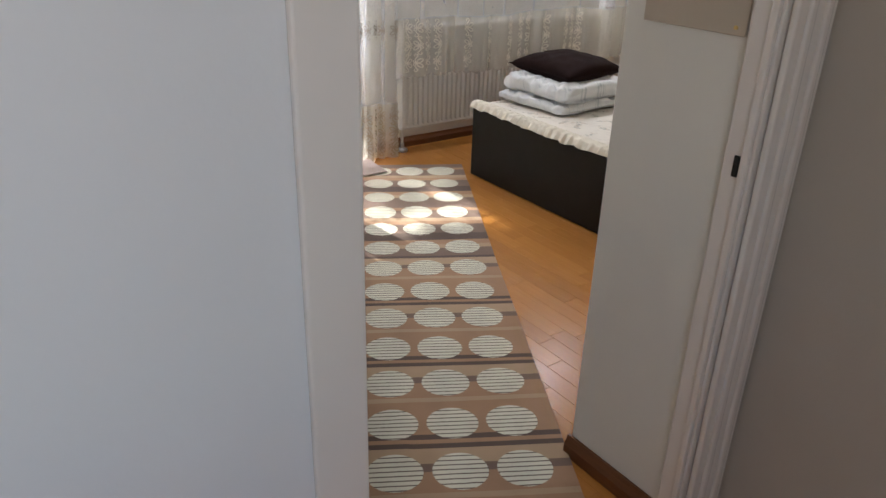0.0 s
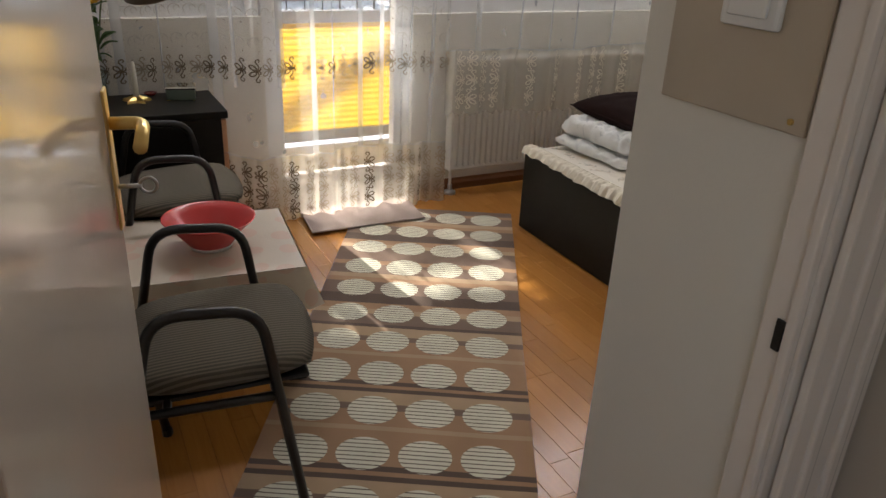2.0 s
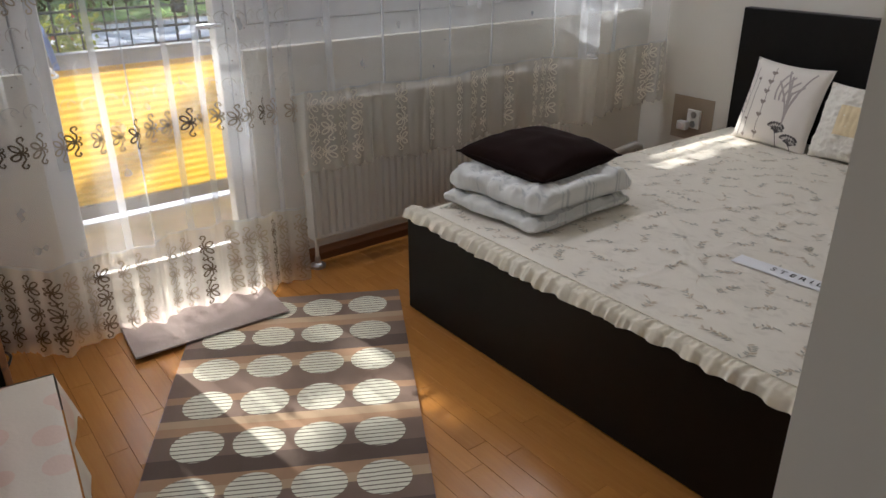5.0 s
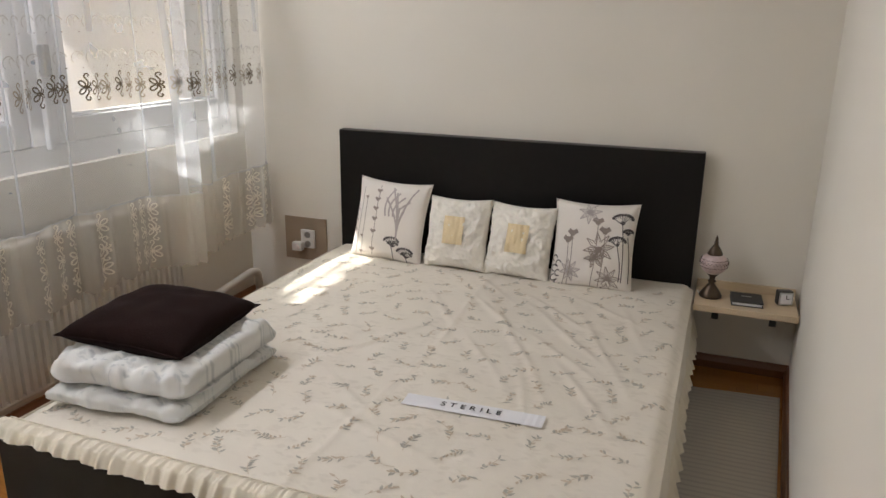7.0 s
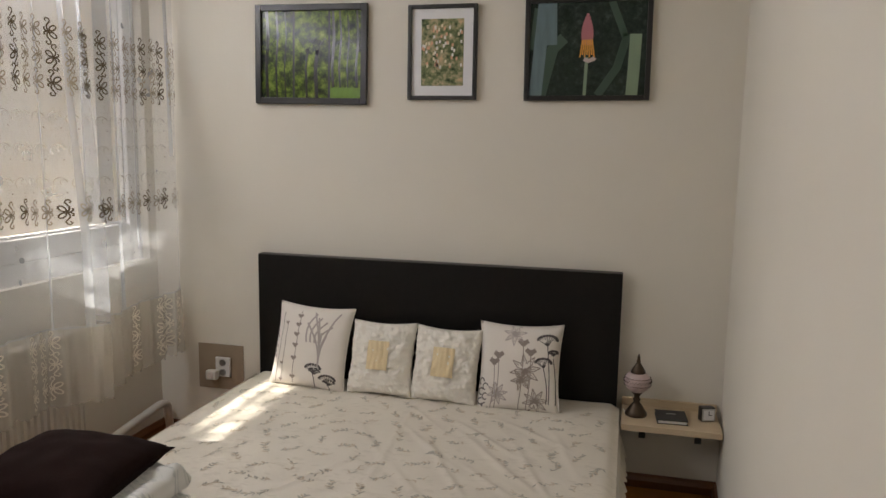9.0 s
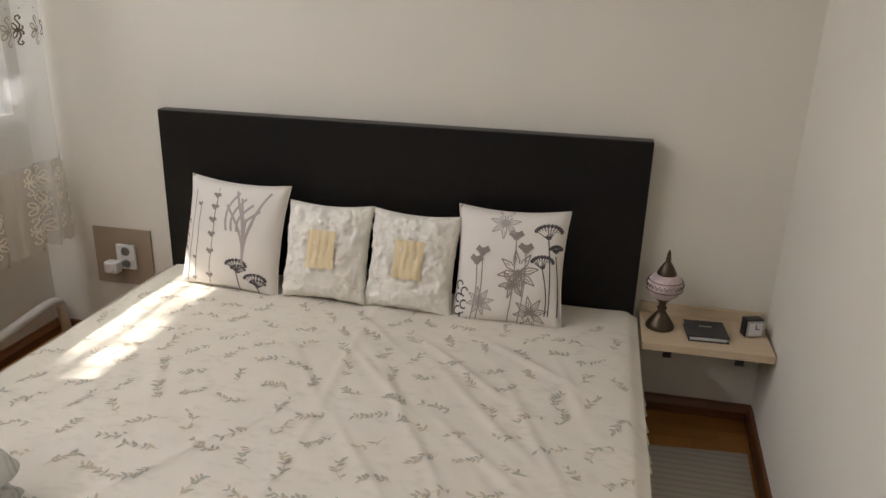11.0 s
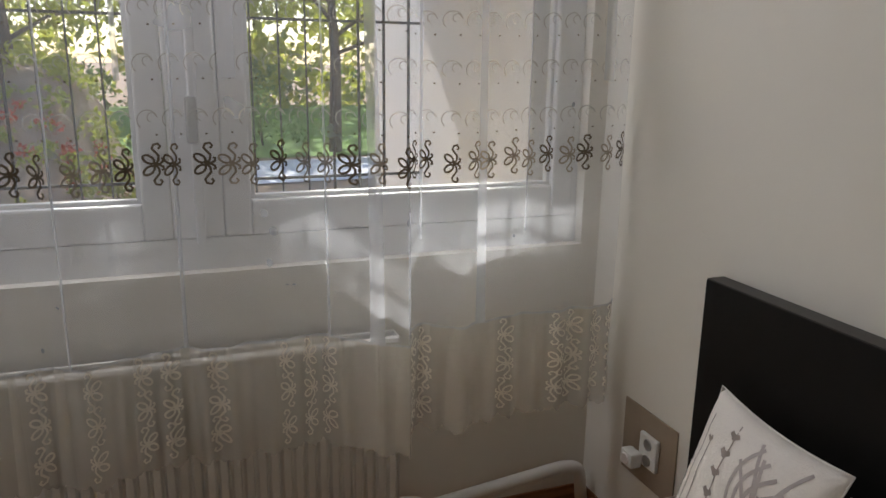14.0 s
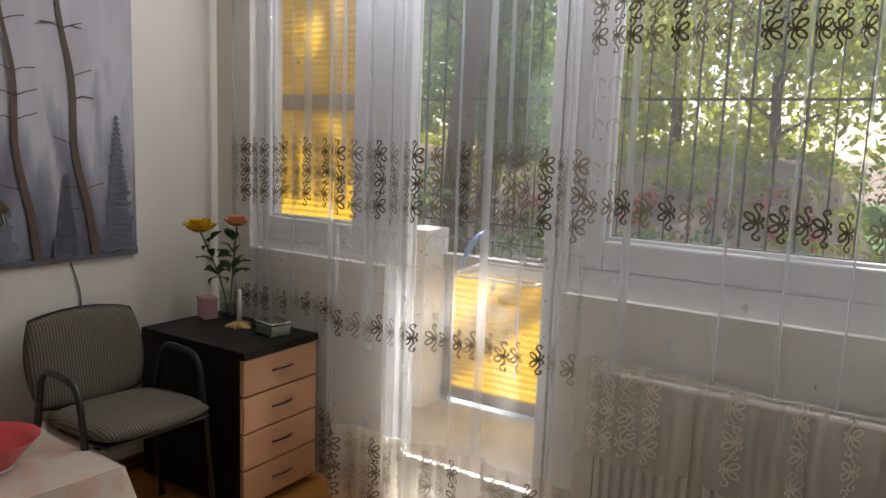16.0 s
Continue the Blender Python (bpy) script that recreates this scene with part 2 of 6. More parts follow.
def sprig_mat(name, base_color, sprig, strength, pitch):
    """Cotton with small scattered sprigs of soft leaves."""
    m = mat(name, base_color, 0.92, var=0.06, scale=6, bump=0.35, bump_scale=26, spec=0.15)
    n, l = nodes_of(m)
    b = n["Principled BSDF"]
    base = [x for x in n if x.type == 'MIX'][0].outputs[2]
    tc = [x for x in n if x.type == 'TEX_COORD'][0]
    sq = n.new("ShaderNodeMapping")
    sq.inputs["Scale"].default_value = (1, 1, 0.001)
    l.new(tc.outputs["Object"], sq.inputs["Vector"])
    wob = n.new("ShaderNodeTexNoise")
    wob.inputs["Scale"].default_value = 22
    wob.inputs["Detail"].default_value = 2
    l.new(sq.outputs["Vector"], wob.inputs["Vector"])
    bend = n.new("ShaderNodeVectorMath")
    bend.operation = 'MULTIPLY_ADD'
    bend.inputs[1].default_value = (0.05, 0.05, 0.0)
    l.new(wob.outputs["Color"], bend.inputs[0])
    l.new(sq.outputs["Vector"], bend.inputs[2])
    vo = n.new("ShaderNodeTexVoronoi")
    vo.inputs["Scale"].default_value = pitch
    l.new(bend.outputs[0], vo.inputs["Vector"])
    near = n.new("ShaderNodeMapRange")
    near.inputs["From Min"].default_value, near.inputs["From Max"].default_value = 0.62, 0.50
    l.new(vo.outputs["Distance"], near.inputs["Value"])
    tilt = n.new("ShaderNodeMapping")
    tilt.inputs["Rotation"].default_value = (0, 0, 0.7)
    tilt.inputs["Scale"].default_value = (1.0, 0.45, 1.0)
    l.new(bend.outputs[0], tilt.inputs["Vector"])
    leaf = n.new("ShaderNodeTexVoronoi")
    leaf.inputs["Scale"].default_value = pitch * 6.0
    l.new(tilt.outputs["Vector"], leaf.inputs["Vector"])
    lf = n.new("ShaderNodeMapRange")
    lf.inputs["From Min"].default_value, lf.inputs["From Max"].default_value = 0.56, 0.22
    l.new(leaf.outputs["Distance"], lf.inputs["Value"])
    some = math_node(n, l, 'GREATER_THAN', n_sep(n, l, leaf.outputs["Color"]), 0.22)
    mask = math_node(n, l, 'MULTIPLY', math_node(n, l, 'MULTIPLY', near.outputs["Result"], some), math_node(n, l, 'MULTIPLY', lf.outputs["Result"], strength))
    mx = n.new("ShaderNodeMix")
    mx.data_type = 'RGBA'
    l.new(mask, mx.inputs["Factor"])
    l.new(base, mx.inputs[6])
    mx.inputs[7].default_value = (*sprig, 1)
    l.new(mx.outputs[2], b.inputs["Base Color"])
    return m


def n_sep(n, l, colour):
    sp = n.new("ShaderNodeSeparateColor")
    l.new(colour, sp.inputs[0])
    return sp.outputs[0]


RUG_W, RUG_L = 0.79, 2.74


def rug_mat():
    """Flat-woven runner: cross bands of browns, rows of pale ovals ruled with thin dark lines."""
    m = mat("runner_weave", (0.3, 0.2, 0.13), 0.95, var=0.0, bump=0.35, bump_scale=400)
    n, l = nodes_of(m)
    b = n["Principled BSDF"]
    tc = [x for x in n if x.type == 'TEX_COORD'][0]
    sp = n.new("ShaderNodeSeparateXYZ")
    l.new(tc.outputs["Object"], sp.inputs[0])
    u, v = sp.outputs[0], sp.outputs[1]
    pu, pv = 0.176, 0.2011
    fu = math_node(n, l, 'SUBTRACT', math_node(n, l, 'FLOORED_MODULO', math_node(n, l, 'SUBTRACT', u, 0.042), pu), pu / 2)
    fv = math_node(n, l, 'SUBTRACT', math_node(n, l, 'FLOORED_MODULO', math_node(n, l, 'SUBTRACT', v, 0.0116), pv), pv / 2)
    e = math_node(n, l, 'ADD', math_node(n, l, 'POWER', math_node(n, l, 'DIVIDE', math_node(n, l, 'ABSOLUTE', fu), 0.076), 2.0),
                  math_node(n, l, 'POWER', math_node(n, l, 'DIVIDE', math_node(n, l, 'ABSOLUTE', fv), 0.070), 2.0))
    oval = math_node(n, l, 'LESS_THAN', e, 1.0)
    oval = math_node(n, l, 'MULTIPLY', oval, math_node(n, l, 'MULTIPLY', math_node(n, l, 'LESS_THAN', u, 0.745), math_node(n, l, 'GREATER_THAN', u, 0.03)))
    line = math_node(n, l, 'LESS_THAN', math_node(n, l, 'FLOORED_MODULO', math_node(n, l, 'ADD', fv, 0.5), 0.0176), 0.0042)
    ramp = n.new("ShaderNodeValToRGB")
    cr = ramp.color_ramp
    cr.interpolation = 'CONSTANT'
    tan, lt, dk, pk = (0.34, 0.205, 0.12, 1), (0.40, 0.28, 0.175, 1), (0.105, 0.072, 0.055, 1), (0.18, 0.12, 0.09, 1)
    stops = [(0.0, dk), (0.05, lt), (0.20, pk), (0.28, tan), (0.47, lt), (0.52, tan), (0.70, tan), (0.90, dk), (0.955, tan)]
    cr.elements[0].position, cr.elements[0].color = stops[0]
    cr.elements[1].position, cr.elements[1].color = stops[1]
    for p, c in stops[2:]:
        k = cr.elements.new(p)
        k.color = c
    per = math_node(n, l, 'DIVIDE', math_node(n, l, 'FLOORED_MODULO', v, pv * 2), pv * 2)
    l.new(per, ramp.inputs["Fac"])
    # the far third is woven darker, in broad bands
    ramp2 = n.new("ShaderNodeValToRGB")
    c2 = ramp2.color_ramp
    c2.interpolation = 'CONSTANT'
    st2 = [(0.0, pk), (0.10, tan), (0.16, pk), (0.30, lt), (0.36, tan), (0.43, pk), (0.60, dk), (0.72, tan), (0.80, lt), (0.86, pk)]
    c2.elements[0].position, c2.elements[0].color = st2[0]
    c2.elements[1].position, c2.elements[1].color = st2[1]
    for p, c in st2[2:]:
        k = c2.elements.new(p)
        k.color = c
    per2 = math_node(n, l, 'DIVIDE', math_node(n, l, 'FLOORED_MODULO', v, pv * 3), pv * 3)
    l.new(per2, ramp2.inputs["Fac"])
    far = math_node(n, l, 'LESS_THAN', v, pv * 6)
    m1 = n.new("ShaderNodeMix")
    m1.data_type = 'RGBA'
    l.new(far, m1.inputs["Factor"])
    l.new(ramp.outputs["Color"], m1.inputs[6])
    l.new(ramp2.outputs["Color"], m1.inputs[7])
    m2 = n.new("ShaderNodeMix")
    m2.data_type = 'RGBA'
    l.new(line, m2.inputs["Factor"])
    m2.inputs[6].default_value = (0.64, 0.62, 0.50, 1)
    m2.inputs[7].default_value = (0.12, 0.09, 0.07, 1)
    m3 = n.new("ShaderNodeMix")
    m3.data_type = 'RGBA'
    l.new(oval, m3.inputs["Factor"])
    l.new(m1.outputs[2], m3.inputs[6])
    l.new(m2.outputs[2], m3.inputs[7])
    no = [x for x in n if x.type == 'TEX_NOISE'][0]
    hs = n.new("ShaderNodeHueSaturation")
    l.new(math_node(n, l, 'ADD', math_node(n, l, 'MULTIPLY', no.outputs["Fac"], 0.4), 0.8), hs.inputs["Value"])
    l.new(m3.outputs[2], hs.inputs["Color"])
    l.new(hs.outputs["Color"], b.inputs["Base Color"])
    return m


def stripe_mat(name, a, c, period, axis, duty=0.5, rough=0.95):
    """Fine woven stripes across one axis."""
    m = mat(name, a, rough, var=0.1, bump=0.3, bump_scale=300)
    n, l = nodes_of(m)
    b = n["Principled BSDF"]
    tc = [x for x in n if x.type == 'TEX_COORD'][0]
    base = [x for x in n if x.type == 'MIX'][0].outputs[2]
    no = [x for x in n if x.type == 'TEX_NOISE'][0]
    sp = n.new("ShaderNodeSeparateXYZ")
    l.new(tc.outputs["Object"], sp.inputs[0])
    w = math_node(n, l, 'ADD', sp.outputs[axis], math_node(n, l, 'MULTIPLY', no.outputs["Fac"], period * 0.5))
    s = math_node(n, l, 'LESS_THAN', math_node(n, l, 'FLOORED_MODULO', w, period), period * duty)
    mx = n.new("ShaderNodeMix")
    mx.data_type = 'RGBA'
    l.new(s, mx.inputs["Factor"])
    l.new(base, mx.inputs[6])
    mx.inputs[7].default_value = (*c, 1)
    l.new(mx.outputs[2], b.inputs["Base Color"])
    return m


def cloth_mat():
    """Shiny cream tablecloth with a tone-on-tone pattern of large petals."""
    m = mat("tablecloth_damask", (0.60, 0.52, 0.42), 0.4, var=0.04, bump=0.1, bump_scale=120)
    n, l = nodes_of(m)
    b = n["Principled BSDF"]
    base = [x for x in n if x.type == 'MIX'][0].outputs[2]
    tc = [x for x in n if x.type == 'TEX_COORD'][0]
    vo = n.new("ShaderNodeTexVoronoi")
    vo.inputs["Scale"].default_value = 9
    l.new(tc.outputs["Object"], vo.inputs["Vector"])
    f = math_node(n, l, 'MULTIPLY', math_node(n, l, 'LESS_THAN', vo.outputs["Distance"], 0.36), 0.5)
    mx = n.new("ShaderNodeMix")
    mx.data_type = 'RGBA'
    l.new(f, mx.inputs["Factor"])
    l.new(base, mx.inputs[6])
    mx.inputs[7].default_value = (0.62, 0.37, 0.28, 1)
    l.new(mx.outputs[2], b.inputs["Base Color"])
    return m


M_spread, M_rug, M_cloth = sprig_mat("bedspread_cotton", (0.74, 0.69, 0.60), (0.50, 0.45, 0.37), 0.22, 9.0), rug_mat(), cloth_mat()
M_duvet = sprig_mat("duvet_cotton", (0.72, 0.72, 0.70), (0.42, 0.44, 0.45), 0.7, 13.0)
M_seat = stripe_mat("ribbed_taupe_upholstery", (0.085, 0.072, 0.052), (0.165, 0.142, 0.107), 0.011, 1, 0.45)
M_siderug = stripe_mat("grey_striped_mat", (0.50, 0.46, 0.40), (0.43, 0.395, 0.345), 0.03, 0, 0.4)
M_ribbon = stripe_mat("corrugated_sheet", (0.80, 0.48, 0.03), (0.7, 0.4, 0.02), 0.03, 2, 0.4)


# ---- mesh helpers ----
def mesh_of(name, bm, smooth=False):
    me = bpy.data.meshes.new(name)
    bmesh.ops.recalc_face_normals(bm, faces=bm.faces[:])
    bm.to_mesh(me)
    bm.free()
    if smooth:
        for p in me.polygons:
            p.use_smooth = True
    return me


def part(name, bm, material, parent=None, label="", smooth=False, at=None):
    """Links a bmesh as one mesh object, under a thing where one is given."""
    ob = new(name, mesh_of(name, bm, smooth))
    ob.data.materials.append(material)
    if at is not None:
        ob.matrix_basis = at
    if parent is not None:
        ob.parent = parent
    if label:
        tagged(ob, label)
    return ob


def thing(name, at, label, category, group="", kind=""):
    ob = new(name)
    ob.empty_display_size = 0.1
    ob.matrix_basis = at
    return tagged(ob, label, category, group, kind)


def add_box(bm, lo, hi, bevel=0.0):
    r = bmesh.ops.create_cube(bm, size=1.0)
    vs = r["verts"]
    c = [(a + b) / 2 for a, b in zip(lo, hi)]
    s = [b - a for a, b in zip(lo, hi)]
    for v in vs:
        v.co = Vector((v.co.x * s[0] + c[0], v.co.y * s[1] + c[1], v.co.z * s[2] + c[2]))
    if bevel:
        es = list({e for v in vs for e in v.link_edges})
        bmesh.ops.bevel(bm, geom=es, offset=bevel, segments=2, affect='EDGES', profile=0.6)
    return bm


def box(lo, hi, bevel=0.0):
    return add_box(bmesh.new(), lo, hi, bevel)


def prism(points, z0, z1):
    bm = bmesh.new()
    lo = [bm.verts.new((x, y, z0)) for x, y in points]
    hi = [bm.verts.new((x, y, z1)) for x, y in points]
    bm.faces.new(lo[::-1])
    bm.faces.new(hi)
    k = len(points)
    for i in range(k):
        bm.faces.new((lo[i], lo[(i + 1) % k], hi[(i + 1) % k], hi[i]))
    return bm


def add_tube(bm, pts, r, seg=10, closed=False):
    pts = [Vector(p) for p in pts]
    rings = []
    k = len(pts)
    up = None
    for i, p in enumerate(pts):
        a = pts[(i - 1) % k] if (i or closed) else p
        b = pts[(i + 1) % k] if (i < k - 1 or closed) else p
        d = (b - a).normalized()
        if up is None:
            up = Vector((0, 0, 1)) if abs(d.z) < 0.9 else Vector((1, 0, 0))
        x = d.cross(up).normalized()
        y = x.cross(d).normalized()
        up = y
        rr = r[i] if isinstance(r, (list, tuple)) else r
        rings.append([bm.verts.new(p + rr * (math.cos(t) * x + math.sin(t) * y)) for t in [2 * math.pi * j / seg for j in range(seg)]])
    for i in range(k if closed else k - 1):
        a, b = rings[i], rings[(i + 1) % k]
        for j in range(seg):
            bm.faces.new((a[j], a[(j + 1) % seg], b[(j + 1) % seg], b[j]))
    if not closed:
        bm.faces.new(rings[0][::-1])
        bm.faces.new(rings[-1])
    return bm


def tube(pts, r, seg=10, closed=False):
    return add_tube(bmesh.new(), pts, r, seg, closed)


def rounded(pts, rad, steps=5):
    """A path whose inner corners are rounded."""
    pts = [Vector(p) for p in pts]
    out = [pts[0]]
    for a, p, b in zip(pts, pts[1:], pts[2:]):
        da, db = (a - p), (b - p)
        r = min(rad, da.length * 0.49, db.length * 0.49)
        s, e = p + da.normalized() * r, p + db.normalized() * r
        for i in range(steps + 1):
            t = i / steps
            out.append((1 - t) ** 2 * s + 2 * t * (1 - t) * p + t * t * e)
    out.append(pts[-1])
    return out


def lathe(profile, seg=32):
    """Turns (radius, height) pairs about the z axis."""
    bm = bmesh.new()
    rings = []
    for r, z in profile:
        rings.append([bm.verts.new((r * math.cos(2 * math.pi * j / seg), r * math.sin(2 * math.pi * j / seg), z)) for j in range(seg)])
    for a, b in zip(rings, rings[1:]):
        for j in range(seg):
            bm.faces.new((a[j], a[(j + 1) % seg], b[(j + 1) % seg], b[j]))
    if profile[0][0] > 1e-4:
        bm.faces.new(rings[0][::-1])
    if profile[-1][0] > 1e-4:
        bm.faces.new(rings[-1])
    return bm


def grid(nu, nv, f):
    """A sheet of nu by nv cells with corners at f(u, v), u and v from 0 to 1."""
    bm = bmesh.new()
    vs = [[bm.verts.new(f(i / nu, j / nv)) for j in range(nv + 1)] for i in range(nu + 1)]
    for i in range(nu):
        for j in range(nv):
            bm.faces.new((vs[i][j], vs[i + 1][j], vs[i + 1][j + 1], vs[i][j + 1]))
    return bm


def ribbon_into(bm, pts, width, place):
    """A flat stroke along pts of a plane, laid on a surface by place(x, y)."""
    k = len(pts)
    prev = None
    for i, (x, y) in enumerate(pts):
        ax, ay = pts[max(i - 1, 0)]
        bx, by = pts[min(i + 1, k - 1)]
        dx, dy = bx - ax, by - ay
        n = math.hypot(dx, dy) or 1
        w = (width[i] if isinstance(width, (list, tuple)) else width) / 2
        px, py = -dy / n * w, dx / n * w
        a, b = bm.verts.new(place(x + px, y + py)), bm.verts.new(place(x - px, y - py))
        if prev:
            bm.faces.new((prev[0], a, b, prev[1]))
        prev = (a, b)
    return bm


def text_mesh(name, words, size, material, parent, at, spacing=1.0):
    cu = bpy.data.curves.new(name, 'FONT')
    cu.body = words
    cu.size = size
    cu.align_x, cu.align_y = 'CENTER', 'CENTER'
    cu.space_character = spacing
    cu.extrude = 0.0002
    tmp = bpy.data.objects.new(name, cu)
    scene.collection.objects.link(tmp)
    me = bpy.data.meshes.new_from_object(tmp.evaluated_get(bpy.context.evaluated_depsgraph_get()))
    bpy.data.objects.remove(tmp)
    me.materials.clear()
    ob = new(name, me)
    me.materials.append(material)
    ob.parent = parent
    ob.matrix_basis = at
    return ob


# ---- structure ----
CEIL = 2.62
XW, YN = -4.17, 0.12          # west wall and north wall, inner faces
YH = -2.893                   # hall face of the door wall
XP = -3.285                   # inner face of the short wall beside the door


def structure(name, bm, material, label, smooth=False):
    ob = part(name, bm, material, smooth=smooth)
    return tagged(ob, label, "wall" if "wall" in name else name.split("_")[0], kind="structure")


structure("wall_east", box((0, -2.893, -0.05), (0.15, 0.32, CEIL)), M_wall, "cream painted plaster wall behind the bed")
structure("wall_west", box((XW - 0.15, -2.847, -0.05), (XW, 0.32, CEIL)), M_wall, "cream painted plaster wall")
structure("wall_south", prism([(0, -2.715), (XP, -2.515), (XP, YH), (0, YH)], -0.05, CEIL), M_wall, "cream painted plaster wall with a square corner")
structure("wall_hall_west", box((-5.9, YH, -0.05), (-4.168, -2.848, CEIL)), M_hall, "smooth white hall wall")
structure("wall_hall_east", box((XP + 0.003, YH - 0.004, -0.05), (-3.03, YH - 0.001, CEIL)), M_hall, "white hall wall beside the door")
structure("wall_over_door", box((-4.168, YH, 2.08), (XP - 0.001, -2.85, CEIL)), M_hall, "white wall above the door opening")
structure("ceiling", box((-4.32, -2.95, CEIL), (0.15, 0.35, CEIL + 0.12)), M_ceil, "plain white ceiling")
structure("ceiling_hall", box((-5.9, -4.45, CEIL), (-3.03, -2.951, CEIL + 0.12)), M_ceil, "plain white hall ceiling")
structure("wall_hall_end", box((-6.05, -4.45, -0.05), (-5.9, YH, CEIL)), M_hall, "white hall end wall")
structure("wall_hall_far", box((-3.178, -4.45, -0.05), (-3.03, YH - 0.0045, CEIL)), M_hall_dimmed, "beige hall wall close beside the door, coloured darker to dim this side")
# the hall's unseen back wall; its window opening is assumed, placed to light the left wall
for i, (lo, hi) in enumerate([((-6.05, -4.60, -0.05), (-5.55, -4.45, CEIL)), ((-5.55, -4.60, -0.05), (-4.55, -4.45, 0.9)), ((-5.55, -4.60, 2.3), (-4.55, -4.45, CEIL)), ((-4.55, -4.60, -0.05), (-3.03, -4.45, CEIL))]):
    structure("wall_hall_back", box(lo, hi), M_hall, "unseen white hall wall around an assumed window opening")
structure("floor", box((-4.32, -2.905, -0.12), (0.15, 0.32, -0.012)), M_floor, "dark screed under the wooden floor")
structure("floor_hall", box((-6.05, -4.60, -0.12), (-3.03, -2.906, -0.012)), M_floor, "screed under the hall's wooden floor")

# north wall: sill wall under the windows and the piers between them
WALL_T = 0.32
for lo, hi, lab in [((-2.44, YN, -0.05), (0.0, WALL_T, 0.945), "cream wall under the window"),
                    ((XW, YN, -0.05), (-3.20, WALL_T, 0.945), "cream wall under the side window"),
                    ((XW, YN, 2.37), (0.0, WALL_T, CEIL), "cream wall above the windows"),
                    ((XW, YN, 0.945), (-3.96, WALL_T, 2.37), "cream wall beside the side window"),
                    ((-0.065, YN, 0.945), (0.0, WALL_T, 2.37), "cream wall beside the window")]:
    structure("wall_north", box(lo, hi), M_wall, lab)


def window(name, x0, x1, z0, z1, panes, label, y=0.2):
    """A white window: outer frame, sashes with stiles and rails, panes of glass."""
    w = thing(name, pose(0, 0, 0), label, "window", kind="structure")
    d0, d1 = y - 0.035, y + 0.05
    for lo, hi in [((x0, d0, z0), (x0 + 0.045, d1, z1)), ((x1 - 0.045, d0, z0), (x1, d1, z1)),
                   ((x0 + 0.045, d0, z1 - 0.05), (x1 - 0.045, d1, z1)), ((x0 + 0.045, d0, z0), (x1 - 0.045, d1, panes[0][2] - 0.1005))]:
        part("window_frame", box(lo, hi, 0.004), M_white, w)
    for i, (a, b, c, e) in enumerate(panes):
        s0, s1 = y - 0.041, y + 0.006
        sash = part("sash", bmesh.new(), M_white, w)
        m = bmesh.new()
        t = 0.075
        for lo, hi in [((a - t, s0, c - 0.10), (a, s1, e + t)), ((b, s0, c - 0.10), (b + t, s1, e + t)), ((a, s0, e), (b, s1, e + t)), ((a, s0, c - 0.10), (b, s1, c))]:
            add_box(m, lo, hi, 0.008)
        # glazing bead
        for lo, hi in [((a, s0 + 0.02, c), (a + 0.012, s1, e)), ((b - 0.012, s0 + 0.02, c), (b, s1, e)), ((a + 0.012, s0 + 0.02, c), (b - 0.012, s1, c + 0.012))]:
            add_box(m, lo, hi, 0.003)
        sash.data = mesh_of("sash", m)
        sash.data.materials.append(M_white)
        g = part("pane", box((a - 0.004, y - 0.003, c - 0.004), (b + 0.004, y + 0.001, e + 0.004)), M_glass, w)
        g.visible_shadow = False
    return w


w1 = window("window_1", -2.44, -0.065, 0.945, 2.37, [(-2.32, -1.385, 1.135, 2.25), (-1.10, -0.160, 1.135, 2.25)], "white double casement window with two large panes")
part("mullion", box((-1.3095, 0.155, 1.0345), (-1.1755, 0.25, 2.32), 0.008), M_white, w1)
part("espagnolette", box((-1.252, 0.128, 1.02), (-1.228, 0.155, 2.28), 0.006), M_white, w1, "white bolt rail")
part("window_handle", box((-1.262, 0.09, 1.30), (-1.232, 0.128, 1.42), 0.008), M_chrome, w1)
part("window_panel", box((-2.44, 0.1597, 0.9455), (-0.065, 0.1645, 1.034), 0.001), M_white, w1, "white panel under the sashes")
w2 = window("window_2", -3.96, -3.27, 0.945, 2.37, [(-3.88, -3.405, 1.09, 2.25)], "white narrow side window beside the balcony door")
part("window_panel", box((-3.96, 0.1597, 0.9455), (-3.27, 0.1645, 0.989), 0.001), M_white, w2)


